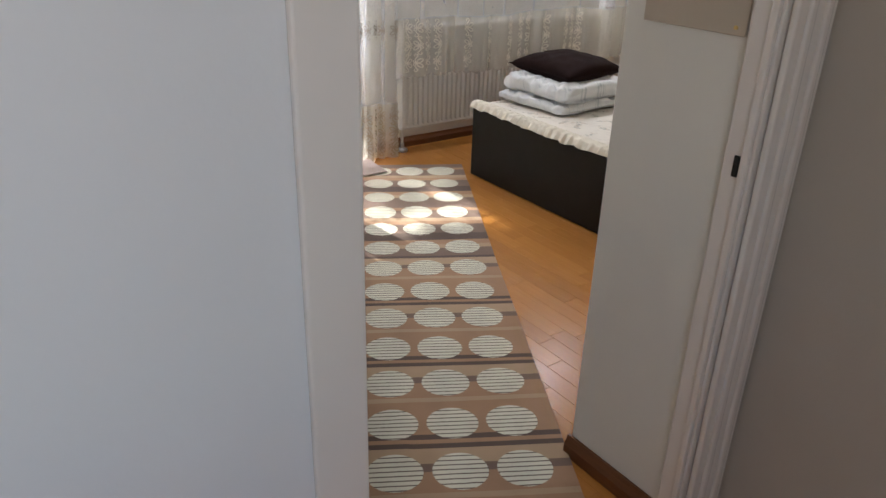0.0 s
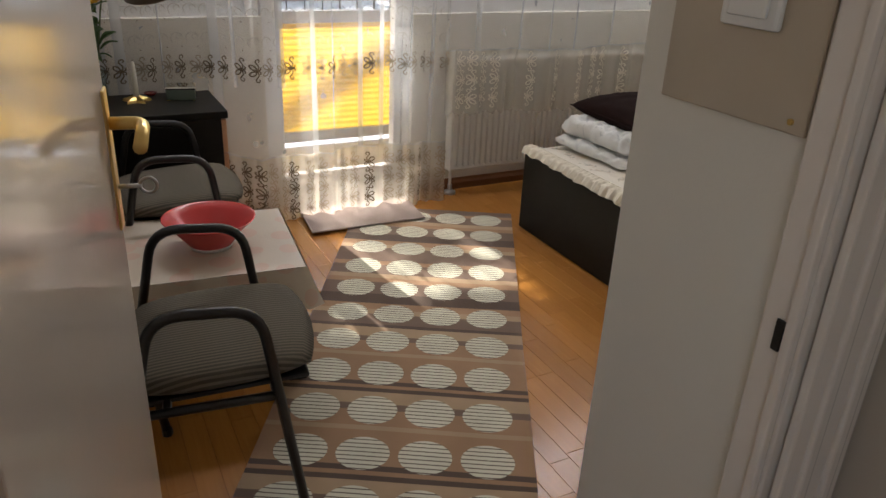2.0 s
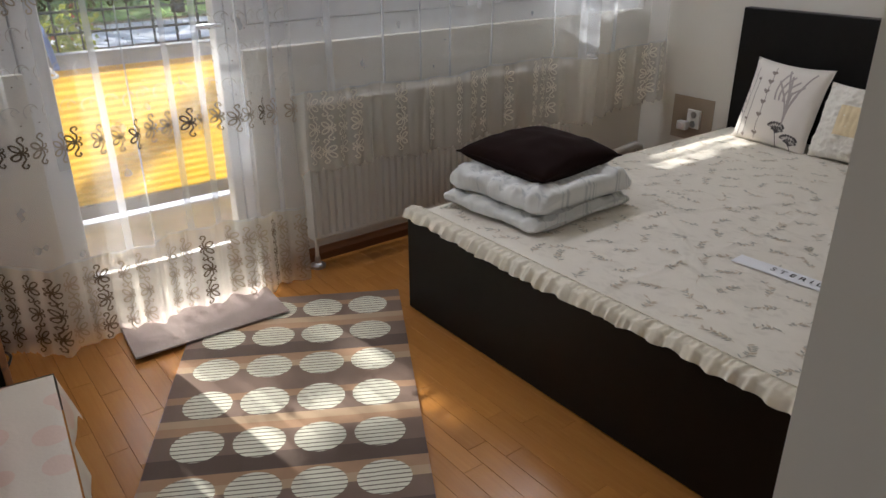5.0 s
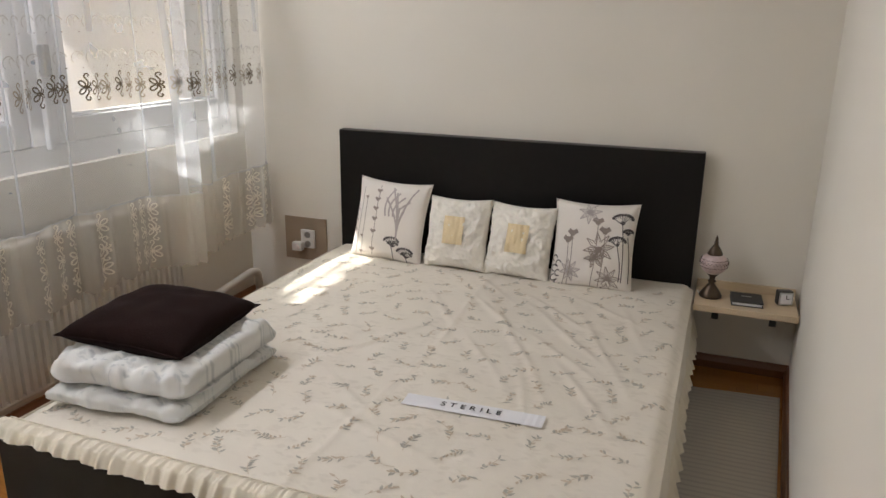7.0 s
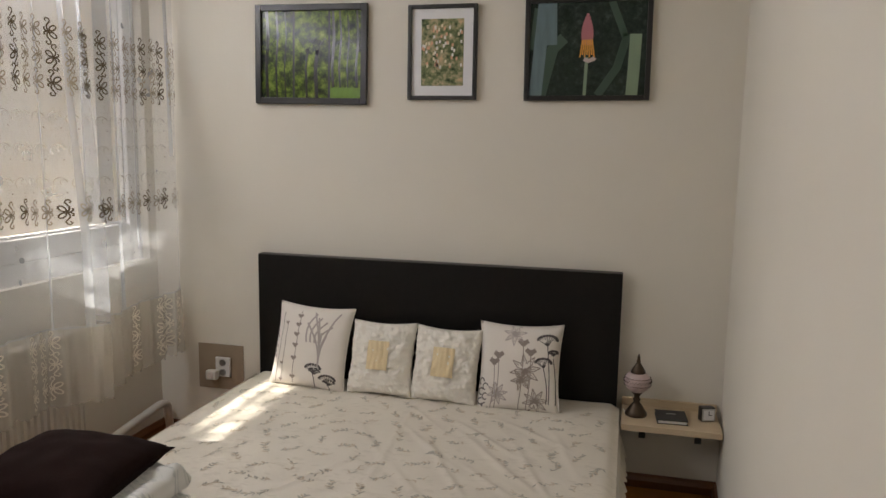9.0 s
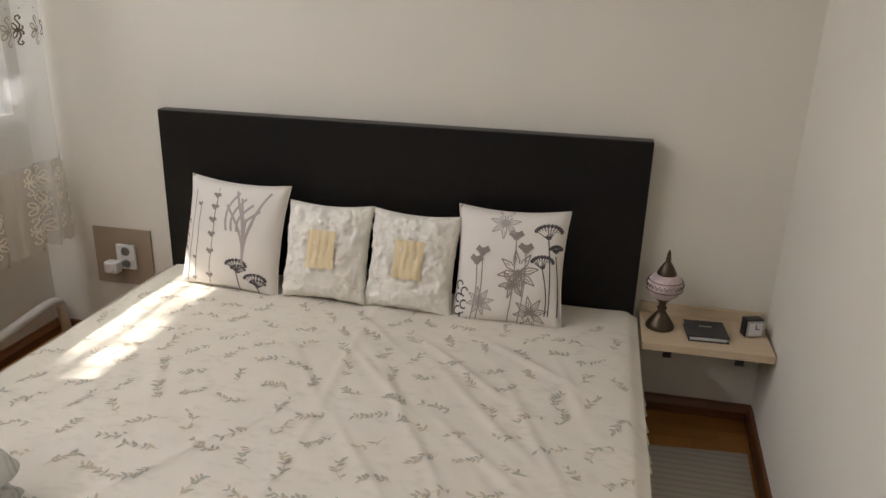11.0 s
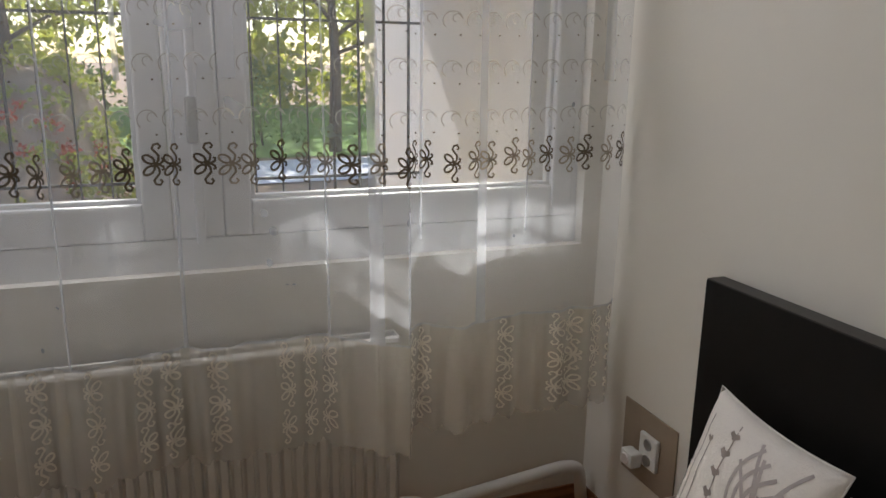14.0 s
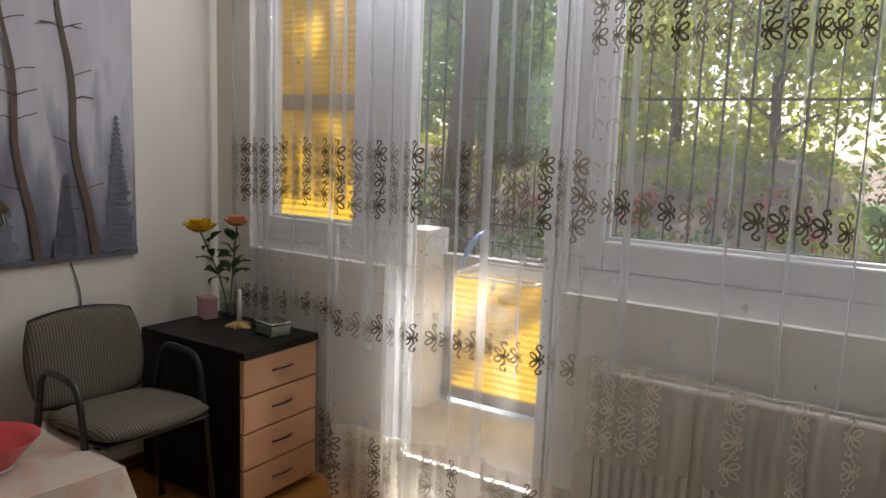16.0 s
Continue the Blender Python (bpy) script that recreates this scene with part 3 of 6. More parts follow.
def balcony_door():
    d = thing("door_1", pose(0, 0, 0), "white glazed balcony door behind the long sheer curtain", "door", kind="structure")
    for lo, hi in [((-3.268, 0.15, -0.02), (-3.205, 0.27, 2.37)), ((-2.485, 0.15, -0.02), (-2.442, 0.27, 2.37)), ((-3.205, 0.15, 2.30), (-2.485, 0.27, 2.37)), ((-3.205, 0.15, -0.02), (-2.485, 0.30, 0.035))]:
        part("door_frame", box(lo, hi, 0.004), M_white, d)
    a, b, c, e = -3.11, -2.53, 0.17, 2.20
    leaf = bmesh.new()
    for lo, hi in [((-3.20, 0.145, 0.04), (a, 0.215, 2.295)), ((b, 0.145, 0.04), (-2.49, 0.215, 2.295)), ((a, 0.145, e), (b, 0.215, 2.295)), ((a, 0.160, 0.04), (b, 0.196, c))]:
        add_box(leaf, lo, hi, 0.008)
    part("leaf", leaf, M_white, d)
    g = part("pane", box((a - 0.004, 0.178, c - 0.004), (b + 0.004, 0.182, e + 0.004)), M_glass, d)
    g.visible_shadow = False
    part("door_handle", tube(rounded([(-2.52, 0.145, 1.05), (-2.52, 0.09, 1.05), (-2.62, 0.09, 1.05)], 0.02), 0.009, 8), M_chrome, d, smooth=True)
    return d


balcony_door()


def baseboard(x0, y0, x1, y1, h=0.062, t=0.018):
    a, b = Vector((x0, y0)), Vector((x1, y1))
    L = (b - a).length
    bm = bmesh.new()
    prof = [(0, 0), (t, 0), (t, h * 0.55), (t * 0.55, h * 0.8), (t * 0.4, h), (0, h)]
    ends = []
    for s in (0, L):
        ends.append([bm.verts.new((s, p, z)) for p, z in prof])
    k = len(prof)
    for i in range(k):
        bm.faces.new((ends[0][i], ends[0][(i + 1) % k], ends[1][(i + 1) % k], ends[1][i]))
    bm.faces.new(ends[0])
    bm.faces.new(ends[1][::-1])
    ob = part("baseboard", bm, M_trim, at=pose(x0, y0, 0.001, 0, 0, math.degrees(math.atan2(b.y - a.y, b.x - a.x))))
    return tagged(ob, "dark reddish-brown stained wooden skirting along the wall", "baseboard", kind="structure")


baseboard(0.0, YN, -2.44, YN)
baseboard(-3.27, YN, XW, YN)
baseboard(-0.002, -2.713, -0.002, YN - 0.018)
baseboard(XP + 0.012, -2.517, -0.02, -2.714)
baseboard(XP - 0.001, -2.825, XP - 0.001, -2.505)
baseboard(XW, YN - 0.018, XW, -2.84)


# ---- the room door ----
def room_door():
    fr = thing("door_2", pose(0, 0, 0), "white painted door frame with a moulded architrave", "door", kind="structure")
    part("jamb", box((-4.168, YH, 0), (-4.146, -2.85, 2.05), 0.003), M_door, fr)
    part("jamb", box((-3.317, YH, 0), (XP - 0.002, -2.832, 2.05), 0.003), M_door, fr)
    part("jamb", box((-4.146, YH, 2.03), (-3.317, -2.85, 2.08), 0.003), M_door, fr)
    for xs in ([(-4.226, -4.146)], [(-3.305, -3.185)]):
        for a, b in xs:
            m = box((a, YH - 0.018, 0), (b, YH - 0.004, 2.10), 0.004)
            for k in range(2 if a > -3.5 else 0):
                x = a + (b - a) * (0.30 + 0.42 * k)
                add_box(m, (x - 0.009, YH - 0.026, 0), (x + 0.009, YH - 0.017, 2.10), 0.004)
            part("architrave", m, M_door, fr)
    part("architrave", box((-4.222, YH - 0.02, 2.101), (-3.185, YH - 0.004, 2.19), 0.004), M_door, fr)
    part("stop", box((-3.331, -2.889, 0), (-3.3175, -2.875, 2.03), 0.003), M_door, fr)
    part("strike_plate", box((-3.322, -2.868, 0.932), (-3.3175, -2.856, 0.974), 0.002), M_frame_black, fr, "dark strike plate")

    ang = 80.0
    d = thing("room_door", pose(-4.128, -2.845, 0.012, 0, 0, ang), "glossy off-white painted room door standing open with a brass lever handle", "door")
    part("leaf", box((0, 0, 0), (0.80, 0.038, 2.01), 0.004), M_door, d)
    for s in (-1, 1):
        y = -0.004 if s < 0 else 0.042
        h = part("handle_plate", box((0.725, min(y, y + 0.005 * s), 0.89), (0.765, max(y, y + 0.005 * s), 1.12), 0.003), M_brass, d, "brass back plate")
        part("lever", tube(rounded([(0.745, y, 1.065), (0.745, y + 0.055 * s, 1.065), (0.62, y + 0.058 * s, 1.06)], 0.022), 0.0105, 10), M_brass, h, "brass lever", smooth=True)
    key = part("key", tube([(0.745, -0.005, 0.96), (0.745, -0.045, 0.96)], 0.004, 8), M_chrome, d, "steel key in the lock", smooth=True)
    kb = bmesh.new()
    add_tube(kb, [(0.745, -0.055 + 0.013 * math.cos(t), 0.96 + 0.013 * math.sin(t)) for t in [2 * math.pi * i / 16 for i in range(16)]], 0.003, 6, True)
    part("key_bow", kb, M_chrome, key, smooth=True)
    part("hinge", tube([(-0.006, -0.004, 0.25), (-0.006, -0.004, 0.35)], 0.008, 8), M_chrome, d)
    part("hinge", tube([(-0.006, -0.004, 1.65), (-0.006, -0.004, 1.75)], 0.008, 8), M_chrome, d)


room_door()


# switch on its beige plate, on the short wall
sp = thing("light_switch", pose(XP - 0.001, -2.685, 1.285), "cream rocker light switch on a large beige backing plate", "switch")
part("backing_plate", box((-0.006, -0.125, -0.105), (0.0, 0.115, 0.30), 0.002), M_backing, sp, "beige translucent backing plate")
part("switch_frame", box((-0.017, -0.065, 0.005), (-0.007, 0.025, 0.095), 0.006), M_plastic, sp)
part("rocker", box((-0.023, -0.050, 0.018), (-0.0175, 0.010, 0.082), 0.004), M_plastic, sp)
part("screw", tube([(-0.007, -0.105, -0.09), (-0.010, -0.105, -0.09)], 0.004, 8), M_brass, sp)


# ---- bed ----
BX0, BX1, BY0, BY1 = -2.12, -0.02, -2.26, -0.50


def bed():
    b = thing("bed", pose(0, 0, 0), "black-brown veneered double bed with a tall plain headboard", "bed")
    part("headboard", box((-0.075, BY0, 0.0), (-0.022, BY1, 1.0), 0.003), M_black, b)
    part("top_edge", box((-0.074, BY0 + 0.002, 1.0), (-0.023, BY1 - 0.002, 1.003), 0.001), M_bed_edge, b, "lighter top edge band")
    part("footboard", box((BX0 - 0.003, BY0, 0.005), (BX0 + 0.05, BY1, 0.385), 0.004), M_black, b)
    part("side_rail", box((BX0 + 0.05, BY0 + 0.004, 0.12), (-0.075, BY0 + 0.04, 0.385), 0.003), M_black, b)
    part("side_rail", box((BX0 + 0.05, BY1 - 0.04, 0.12), (-0.075, BY1 - 0.004, 0.385), 0.003), M_black, b)
    for x, y in ((-1.1, -0.56), (-1.1, -2.2), (-1.1, -1.38)):
        part("leg", box((x - 0.03, y - 0.03, 0), (x + 0.03, y + 0.03, 0.14), 0.003), M_black, b)
    mt = box((BX0 + 0.055, BY0 + 0.045, 0.14), (-0.08, BY1 - 0.045, 0.395), 0.03)
    tagged(part("mattress", mt, M_cream, smooth=True), "cream foam mattress in the bed frame", "mattress")


bed()


def spread_z(x, y):
    """Height of the bedspread: gentle creases over the mattress."""
    p = Vector((x * 2.2, y * 2.2, 3.1))
    z = 0.408 + 0.006 * noise.noise(p) + 0.004 * noise.noise(p * 3.3)
    # a pressed fold down the middle and one along the window side
    z += 0.004 * math.exp(-((y + 1.42 + 0.02 * math.sin(x * 4)) / 0.012) ** 2)
    for (ax, ay, ang, ln, am) in ((-1.0, -1.7, 0.5, 0.35, 0.006), (-0.85, -1.85, 0.65, 0.28, 0.005), (-1.2, -1.2, -0.5, 0.3, 0.005), (-0.75, -1.55, 0.7, 0.2, 0.005), (-1.45, -1.85, 0.3, 0.3, 0.004), (-0.62, -1.75, 0.8, 0.22, 0.006), (-0.95, -2.0, 0.4, 0.3, 0.005), (-1.15, -1.62, 0.62, 0.25, 0.005), (-0.55, -1.95, 0.9, 0.2, 0.005), (-1.75, -1.5, 1.2, 0.25, 0.004), (-0.45, -1.45, 0.75, 0.16, 0.004), (-1.3, -2.0, 0.55, 0.22, 0.005), (-0.8, -1.35, 0.6, 0.22, 0.004), (-1.05, -1.88, 0.78, 0.18, 0.005), (-1.55, -1.3, 0.9, 0.2, 0.004), (-0.7, -2.08, 0.3, 0.2, 0.004)):
        dx, dy = x - ax, y - ay
        s, t = dx * math.cos(ang) + dy * math.sin(ang), -dx * math.sin(ang) + dy * math.cos(ang)
        z += 1.1 * am * math.exp(-((t + 0.03 * s * math.sin(s * 9 + ax * 7)) / 0.013) ** 2 - (s / ln) ** 2)
    return z


def bedspread():
    s = thing("bedspread", pose(0, 0, 0), "cream cotton bedspread with small sprigs and a frilled edge", "bedspread")
    x0, x1, y0, y1 = -2.068, -0.085, BY0 - 0.012, BY1 + 0.010

    def top(u, v):
        x, y = x0 + (x1 - x0) * u, y0 + (y1 - y0) * v
        z = spread_z(x, y)
        # rounds over towards the free edges
        ey = min(y - y0, y1 - y)
        ex = x - x0
        z -= 0.022 * math.exp(-(ey / 0.025) ** 2) + 0.004 * math.exp(-(ex / 0.02) ** 2)
        # lifts over the corner at the headboard
        return (x, y, z)
    bm = grid(190, 170, top)
    part("cover", bm, M_spread, s, smooth=True)

    def side(name, pts_of, L, drop, amp, freq, mt, seed, steps=260):
        rng = random.Random(seed)
        ph = [rng.uniform(0, 6.28) for _ in range(4)]

        def f(u, v):
            t = u * L
            w = math.sin(t * freq + 1.4 * math.sin(t * 9 + ph[0]) + ph[1]) + 0.4 * math.sin(t * freq * 2.3 + ph[2])
            d = drop * (1 + 0.14 * math.sin(t * 5 + ph[3]) + 0.10 * math.sin(t * freq * 0.5 + ph[1]))
            base, out = pts_of(t)
            k = v ** 0.8
            return (base[0] + out[0] * (0.004 + (0.010 + amp * (1 + w)) * k), base[1] + out[1] * (0.004 + (0.010 + amp * (1 + w)) * k), base[2] - d * v)
        return part(name, grid(steps, 7, f), mt, s, smooth=True)

    # printed sprigs: a bent stalk with small pointed leaves, in loose rows
    rng = random.Random(23)
    grey, tan = bmesh.new(), bmesh.new()

    def lay(px, py):
        def f(x, y):
            ax, ay = px + x, py + y
            ey = min(ay - y0, y1 - ay)
            return (ax, ay, spread_z(ax, ay) - 0.022 * math.exp(-(ey / 0.025) ** 2) + 0.0013)
        return f
    for i in range(17):
        for k in range(15):
            px = x0 + 0.07 + 0.116 * i + rng.uniform(-0.022, 0.022)
            py = y0 + 0.07 + 0.116 * (k + 0.5 * (i % 2)) + rng.uniform(-0.022, 0.022)
            if px > x1 - 0.06 or py > y1 - 0.06:
                continue
            put = lay(px, py)
            ang = rng.choice((0.5, 2.2, 1.3, -0.4)) + rng.uniform(-0.35, 0.35)
            L, bend = rng.uniform(0.065, 0.10), rng.uniform(-0.9, 0.9)
            pts = []
            for j in range(9):
                t = j / 8 - 0.5
                pts.append((L * t * math.cos(ang) - bend * L * t * t * math.sin(ang), L * t * math.sin(ang) + bend * L * t * t * math.cos(ang)))
            ribbon_into(tan, pts, 0.0018, put)
            for j in range(1, 9):
                for sd in (-1, 1):
                    if rng.random() < 0.35:
                        continue
                    a = ang + sd * rng.uniform(0.5, 1.2)
                    ll, ww = rng.uniform(0.012, 0.025), rng.uniform(0.0058, 0.0095)
                    qx, qy = pts[j]
                    ca, sa = math.cos(a), math.sin(a)
                    bm = grey if rng.random() < 0.6 else tan
                    prev = None
                    for t, w in ((0.0, 0.15), (0.35, 1.0), (0.7, 0.75), (1.0, 0.08)):
                        cx, cy = qx + ll * t * ca, qy + ll * t * sa
                        e = (bm.verts.new(put(cx - sa * ww * w / 2, cy + ca * ww * w / 2)), bm.verts.new(put(cx + sa * ww * w / 2, cy - ca * ww * w / 2)))
                        if prev:
                            bm.faces.new((prev[0], e[0], e[1], prev[1]))
                        prev = e
    tagged(part("grey_print", grey, M_sprig_grey, s, "grey-green printed leaves", smooth=True), kind="stuff")
    tagged(part("tan_print", tan, M_sprig_tan, s, "tan printed stalks and leaves", smooth=True), kind="stuff")
    # frill over the foot end: finely gathered at its seam, fluted at its free edge, falling over the footboard
    def frill(u, v):
        t = u * (y1 - y0 + 0.03) - 0.015
        big = t * 116 + 3.0 * noise.noise(Vector((t * 7, 0.3, 1.0))) + 0.9 * v * math.sin(t * 19)
        fine = t * 330 + 5.0 * noise.noise(Vector((t * 20, 2.3, 1.0)))
        w = math.sin(big) * (0.75 + 0.5 * noise.noise(Vector((t * 11, 4.0, 2.0)))) + 0.25 * math.sin(2.1 * big + 1.0)
        sag = 0.5 + 0.5 * math.sin(t * 4.3 - 1.0) * math.sin(t * 2.1)
        run = (0.075 + 0.014 * sag + 0.010 * noise.noise(Vector((t * 17, 2.0, 0.0)))) * v
        flat = 0.052
        over = max(0.0, run - flat)
        x = x0 + 0.004 - min(run, flat) - over * 0.45 - 0.008 * (w + 0.9) * v * min(1.0, over / 0.02)
        z = 0.406 - over * 0.92 + 0.009 * (w + 0.9) * v ** 0.8 * max(0.0, 1 - over / 0.05) + 0.0022 * math.sin(fine) * (1 - v) + 0.006 * math.sin(min(1.0, v * 2.2) * 3.0)
        return (x, y1 - t, z)
    part("ruffle", grid(760, 12, frill), M_cream, s, "gathered cream frill", smooth=True)
    part("ruffle_seam", tube([(x0 + 0.005, y0 + (y1 - y0) * i / 120, 0.409 + 0.001 * math.sin(i * 2.7)) for i in range(121)], 0.0026, 6), M_cream, s, smooth=True)
    # along the passage side it hangs in two tiers
    side("side_drop", lambda t: ((x0 + t, y0 + 0.004, 0.392), (0, -1)), x1 - x0, 0.13, 0.003, 16, M_spread, 2, 160)
    side("side_ruffle", lambda t: ((x0 + t, y0 - 0.006, 0.262), (0, -1)), x1 - x0 + 0.04, 0.085, 0.012, 85, M_cream, 3)
    side("window_drop", lambda t: ((x0 + t, y1 - 0.004, 0.392), (0, 1)), x1 - x0, 0.09, 0.004, 30, M_spread, 4, 160)
    # the corner that hangs lower at the foot
    def corner(u, v):
        a = math.pi * 0.5 * u
        w = math.sin(u * 22) * 0.006
        return (-2.09 - math.cos(a) * (0.012 + 0.022 * v + w * v), y0 - math.sin(a) * (0.008 + 0.018 * v + w * v), 0.386 - (0.13 + 0.05 * math.sin(math.pi * u)) * v)
    part("corner_fall", grid(24, 8, corner), M_cream, s, smooth=True)


bedspread()


# ---- cushions ----
def cushion_point(w, h, t, u, v, side, lump=0.0, seed=0):
    """A stuffed square: thick in the middle, pinched at the corners. u, v from -1 to 1."""
    edge = (1 - u * u) * (1 - v * v)
    pull = 1 - 0.085 * (1 - abs(u) ** 2) * abs(v) ** 3
    pull2 = 1 - 0.085 * (1 - abs(v) ** 2) * abs(u) ** 3
    z = t * 0.5 * max(edge, 0.0) ** 0.42
    z += lump * noise.noise(Vector((u * 3.1 + seed, v * 3.1, seed * 1.7))) * min(1, edge * 3)
    return (w / 2 * u * pull2, h / 2 * v * pull, side * z)


def cushion(name, w, h, t, material, at, label, lump=0.006, seed=0, group="", ruche=0.0):
    c = thing(name, at, label, "cushion", group)
    bm = bmesh.new()
    k = 60 if ruche else 26
    for side in (1, -1):
        vs = [[bm.verts.new(cushion_point(w, h, t, -1 + 2 * i / k, -1 + 2 * j / k, side, lump, seed + side)) for j in range(k + 1)] for i in range(k + 1)]
        for i in range(k):
            for j in range(k):
                bm.faces.new((vs[i][j], vs[i + 1][j], vs[i + 1][j + 1], vs[i][j + 1]))
    bmesh.ops.remove_doubles(bm, verts=bm.verts[:], dist=0.0008)
    for v in bm.verts:
        if ruche:
            p = v.co * 42 + Vector((seed * 3.1, 0, 0))
            v.co += v.normal * 0 + Vector((0.3 * noise.noise(p + Vector((9, 0, 0))), 0.3 * noise.noise(p + Vector((0, 9, 0))), math.copysign(0.5 + noise.noise(p * 0.8) + 0.6 * noise.noise(p * 2.1), v.co.z or 1))) * ruche
    part("cover", bm, material, c, smooth=True)
    ring = []
    for i in range(80):
        q = i / 20
        s, f = int(q) % 4, q % 1 * 2 - 1
        u, v = [(f, -1), (1, f), (-f, 1), (-1, -f)][s]
        ring.append(cushion_point(w, h, t, u, v, 0))
    part("seam", tube(ring, 0.0022, 5, True), material, c, smooth=True)
    return c


def printed(c, w, h, t, strokes, material, lump, seed, name="print"):
    bm = bmesh.new()

    def place(x, y):
        u, v = max(-0.99, min(0.99, x)), max(-0.99, min(0.99, y))
        p = cushion_point(w, h, t, u, v, 1, lump, seed + 1)
        return (p[0], p[1], p[2] + 0.0012)
    for pts, wd in strokes:
        ribbon_into(bm, pts, wd / (w / 2), place)
    return tagged(part(name, bm, material, c, smooth=True), kind="stuff")


def arc(cx, cy, r, a0, a1, k=8):
    return [(cx + r * math.cos(a0 + (a1 - a0) * i / k), cy + r * math.sin(a0 + (a1 - a0) * i / k)) for i in range(k + 1)]


def stem(x0, y0, x1, y1, bend=0.05, k=12):
    return [(x0 + (x1 - x0) * i / k + bend * math.sin(math.pi * i / k), y0 + (y1 - y0) * i / k) for i in range(k + 1)]


def umbel(x, y, r, rng, n=9):
    out = []
    for i in range(n):
        a = math.pi * (0.08 + 0.84 * i / (n - 1))
        ex, ey = x + r * math.cos(a), y + r * 0.55 * math.sin(a)
        out.append(([(x, y - r * 0.45), (ex, ey)], 0.003))
        out.append((arc(ex, ey, r * 0.09, 0, 6.28, 7), 0.006))
    return out


def heart(x, y, r):
    return [([(x - r, y + r * 0.5), (x - r * 0.2, y - r * 0.1), (x, y - r * 0.4)], r * 0.17), ([(x + r, y + r * 0.5), (x + r * 0.2, y - r * 0.1), (x, y - r * 0.4)], r * 0.17), ([(x, y + r * 0.5), (x, y - r * 0.7)], r * 0.16)]


def petal_flower(x, y, r, n=8, wd=0.0025):
    out = []
    for i in range(n):
        a = 2 * math.pi * i / n + 0.2
        tip = (x + r * math.cos(a), y + r * math.sin(a))
        for s in (-0.28, 0.28):
            mid = (x + 0.55 * r * math.cos(a + s), y + 0.55 * r * math.sin(a + s))
            out.append(([(x, y), mid, tip], wd))
        out.append(([(x, y), (x + 0.7 * r * math.cos(a), y + 0.7 * r * math.sin(a))], wd * 0.7))
    return out


def botanical_a(c, w, h, t, lump, seed):
    rng = random.Random(5)
    grey, taupe, dark = [], [], []
    for x, top in ((-0.62, 0.55), (-0.30, 0.85), (-0.78, 0.75)):
        taupe.append((stem(x, -0.92, x + 0.02, top, 0.03), 0.0036))
    for y in (-0.75, -0.30, 0.0, 0.25, 0.48, 0.70):
        taupe += heart(-0.29, y, 0.068)
    for y in (-0.85, -0.45, 0.5):
        taupe += heart(-0.62, y, 0.045)
    for i in range(7):
        x = 0.30 + 0.05 * i
        grey.append((stem(0.35, -0.45, -0.05 + 0.13 * i, 0.55 + 0.3 * math.sin(i * 1.3), 0.12 * (3 - i) / 3), 0.0085))
    for i in range(4):
        grey.append((stem(0.0 + 0.1 * i, 0.1, 0.15 + 0.15 * i, 0.8 - 0.1 * i, -0.1), 0.0085))
    for x, y, r in ((0.25, -0.50, 0.20), (0.62, -0.72, 0.20)):
        dark += umbel(x, y, r, rng)
        dark.append((stem(x, y - 0.1, x + 0.05, -0.97, 0.02), 0.0042))
        dark += umbel(x + 0.05, y - 0.06, r * 0.7, rng, 7)
    for i in range(6):
        dark.append((arc(-0.95 + 0.04 * (i % 2), 0.25 - 0.12 * i, 0.07, 0, 4.2, 6), 0.0055))
    printed(c, w, h, t, grey, M_print_grey, lump, seed)
    printed(c, w, h, t, taupe, M_print_taupe, lump, seed)
    printed(c, w, h, t, dark, M_print_dark, lump, seed)


def botanical_b(c, w, h, t, lump, seed):
    rng = random.Random(6)
    grey, taupe, dark = [], [], []
    grey += petal_flower(-0.1, 0.75, 0.28, 7, 0.0042) + petal_flower(-0.45, -0.6, 0.26, 8, 0.0042)
    taupe += petal_flower(0.2, -0.05, 0.36, 8, 0.0042) + petal_flower(0.45, -0.72, 0.30, 8, 0.0042) + petal_flower(0.12, -0.25, 0.25, 6, 0.0042)
    for x, y in ((-0.45, 0.25), (0.12, 0.55), (0.3, 0.35), (-0.55, 0.1)):
        taupe += heart(x, y, 0.11)
        taupe.append((stem(x, y, x - 0.08, -0.95, 0.05), 0.0036))
    for x, y, r in ((0.68, 0.62, 0.24), (0.62, 0.12, 0.20), (0.85, 0.35, 0.12)):
        dark += umbel(x, y, r, rng, 10)
        dark.append((stem(x, y - 0.1, x + 0.08, -0.75, 0.05), 0.0042))
    for i in range(6):
        dark += [(arc(-0.88 + 0.12 * (i % 2), -0.35 - 0.11 * i, 0.075, 0.3 * i, 4.4 + 0.3 * i, 7), 0.0055)]
    printed(c, w, h, t, grey, M_print_grey, lump, seed)
    printed(c, w, h, t, taupe, M_print_taupe, lump, seed)
    printed(c, w, h, t, dark, M_print_dark, lump, seed)


def standing(x, y, z, lean, turn=0.0, roll=0.0):
    """A cushion set on its edge against the headboard, its face towards the foot of the bed."""
    m = Matrix(((0, 0, -1), (-1, 0, 0), (0, 1, 0))).to_4x4()
    return pose(x, y, z) @ pose(0, 0, 0, 0, 0, turn) @ pose(0, 0, 0, 0, lean, 0) @ m @ pose(0, 0, 0, 0, 0, roll)


G = "cushions against the headboard"
c1 = cushion("cushion", 0.395, 0.405, 0.13, M_cushion, standing(-0.20, -0.84, 0.588, 17, -4, -1.5), "square off-white cotton cushion printed with grey stems and umbels", 0.006, 1, G)
botanical_a(c1, 0.395, 0.405, 0.13, 0.006, 1)
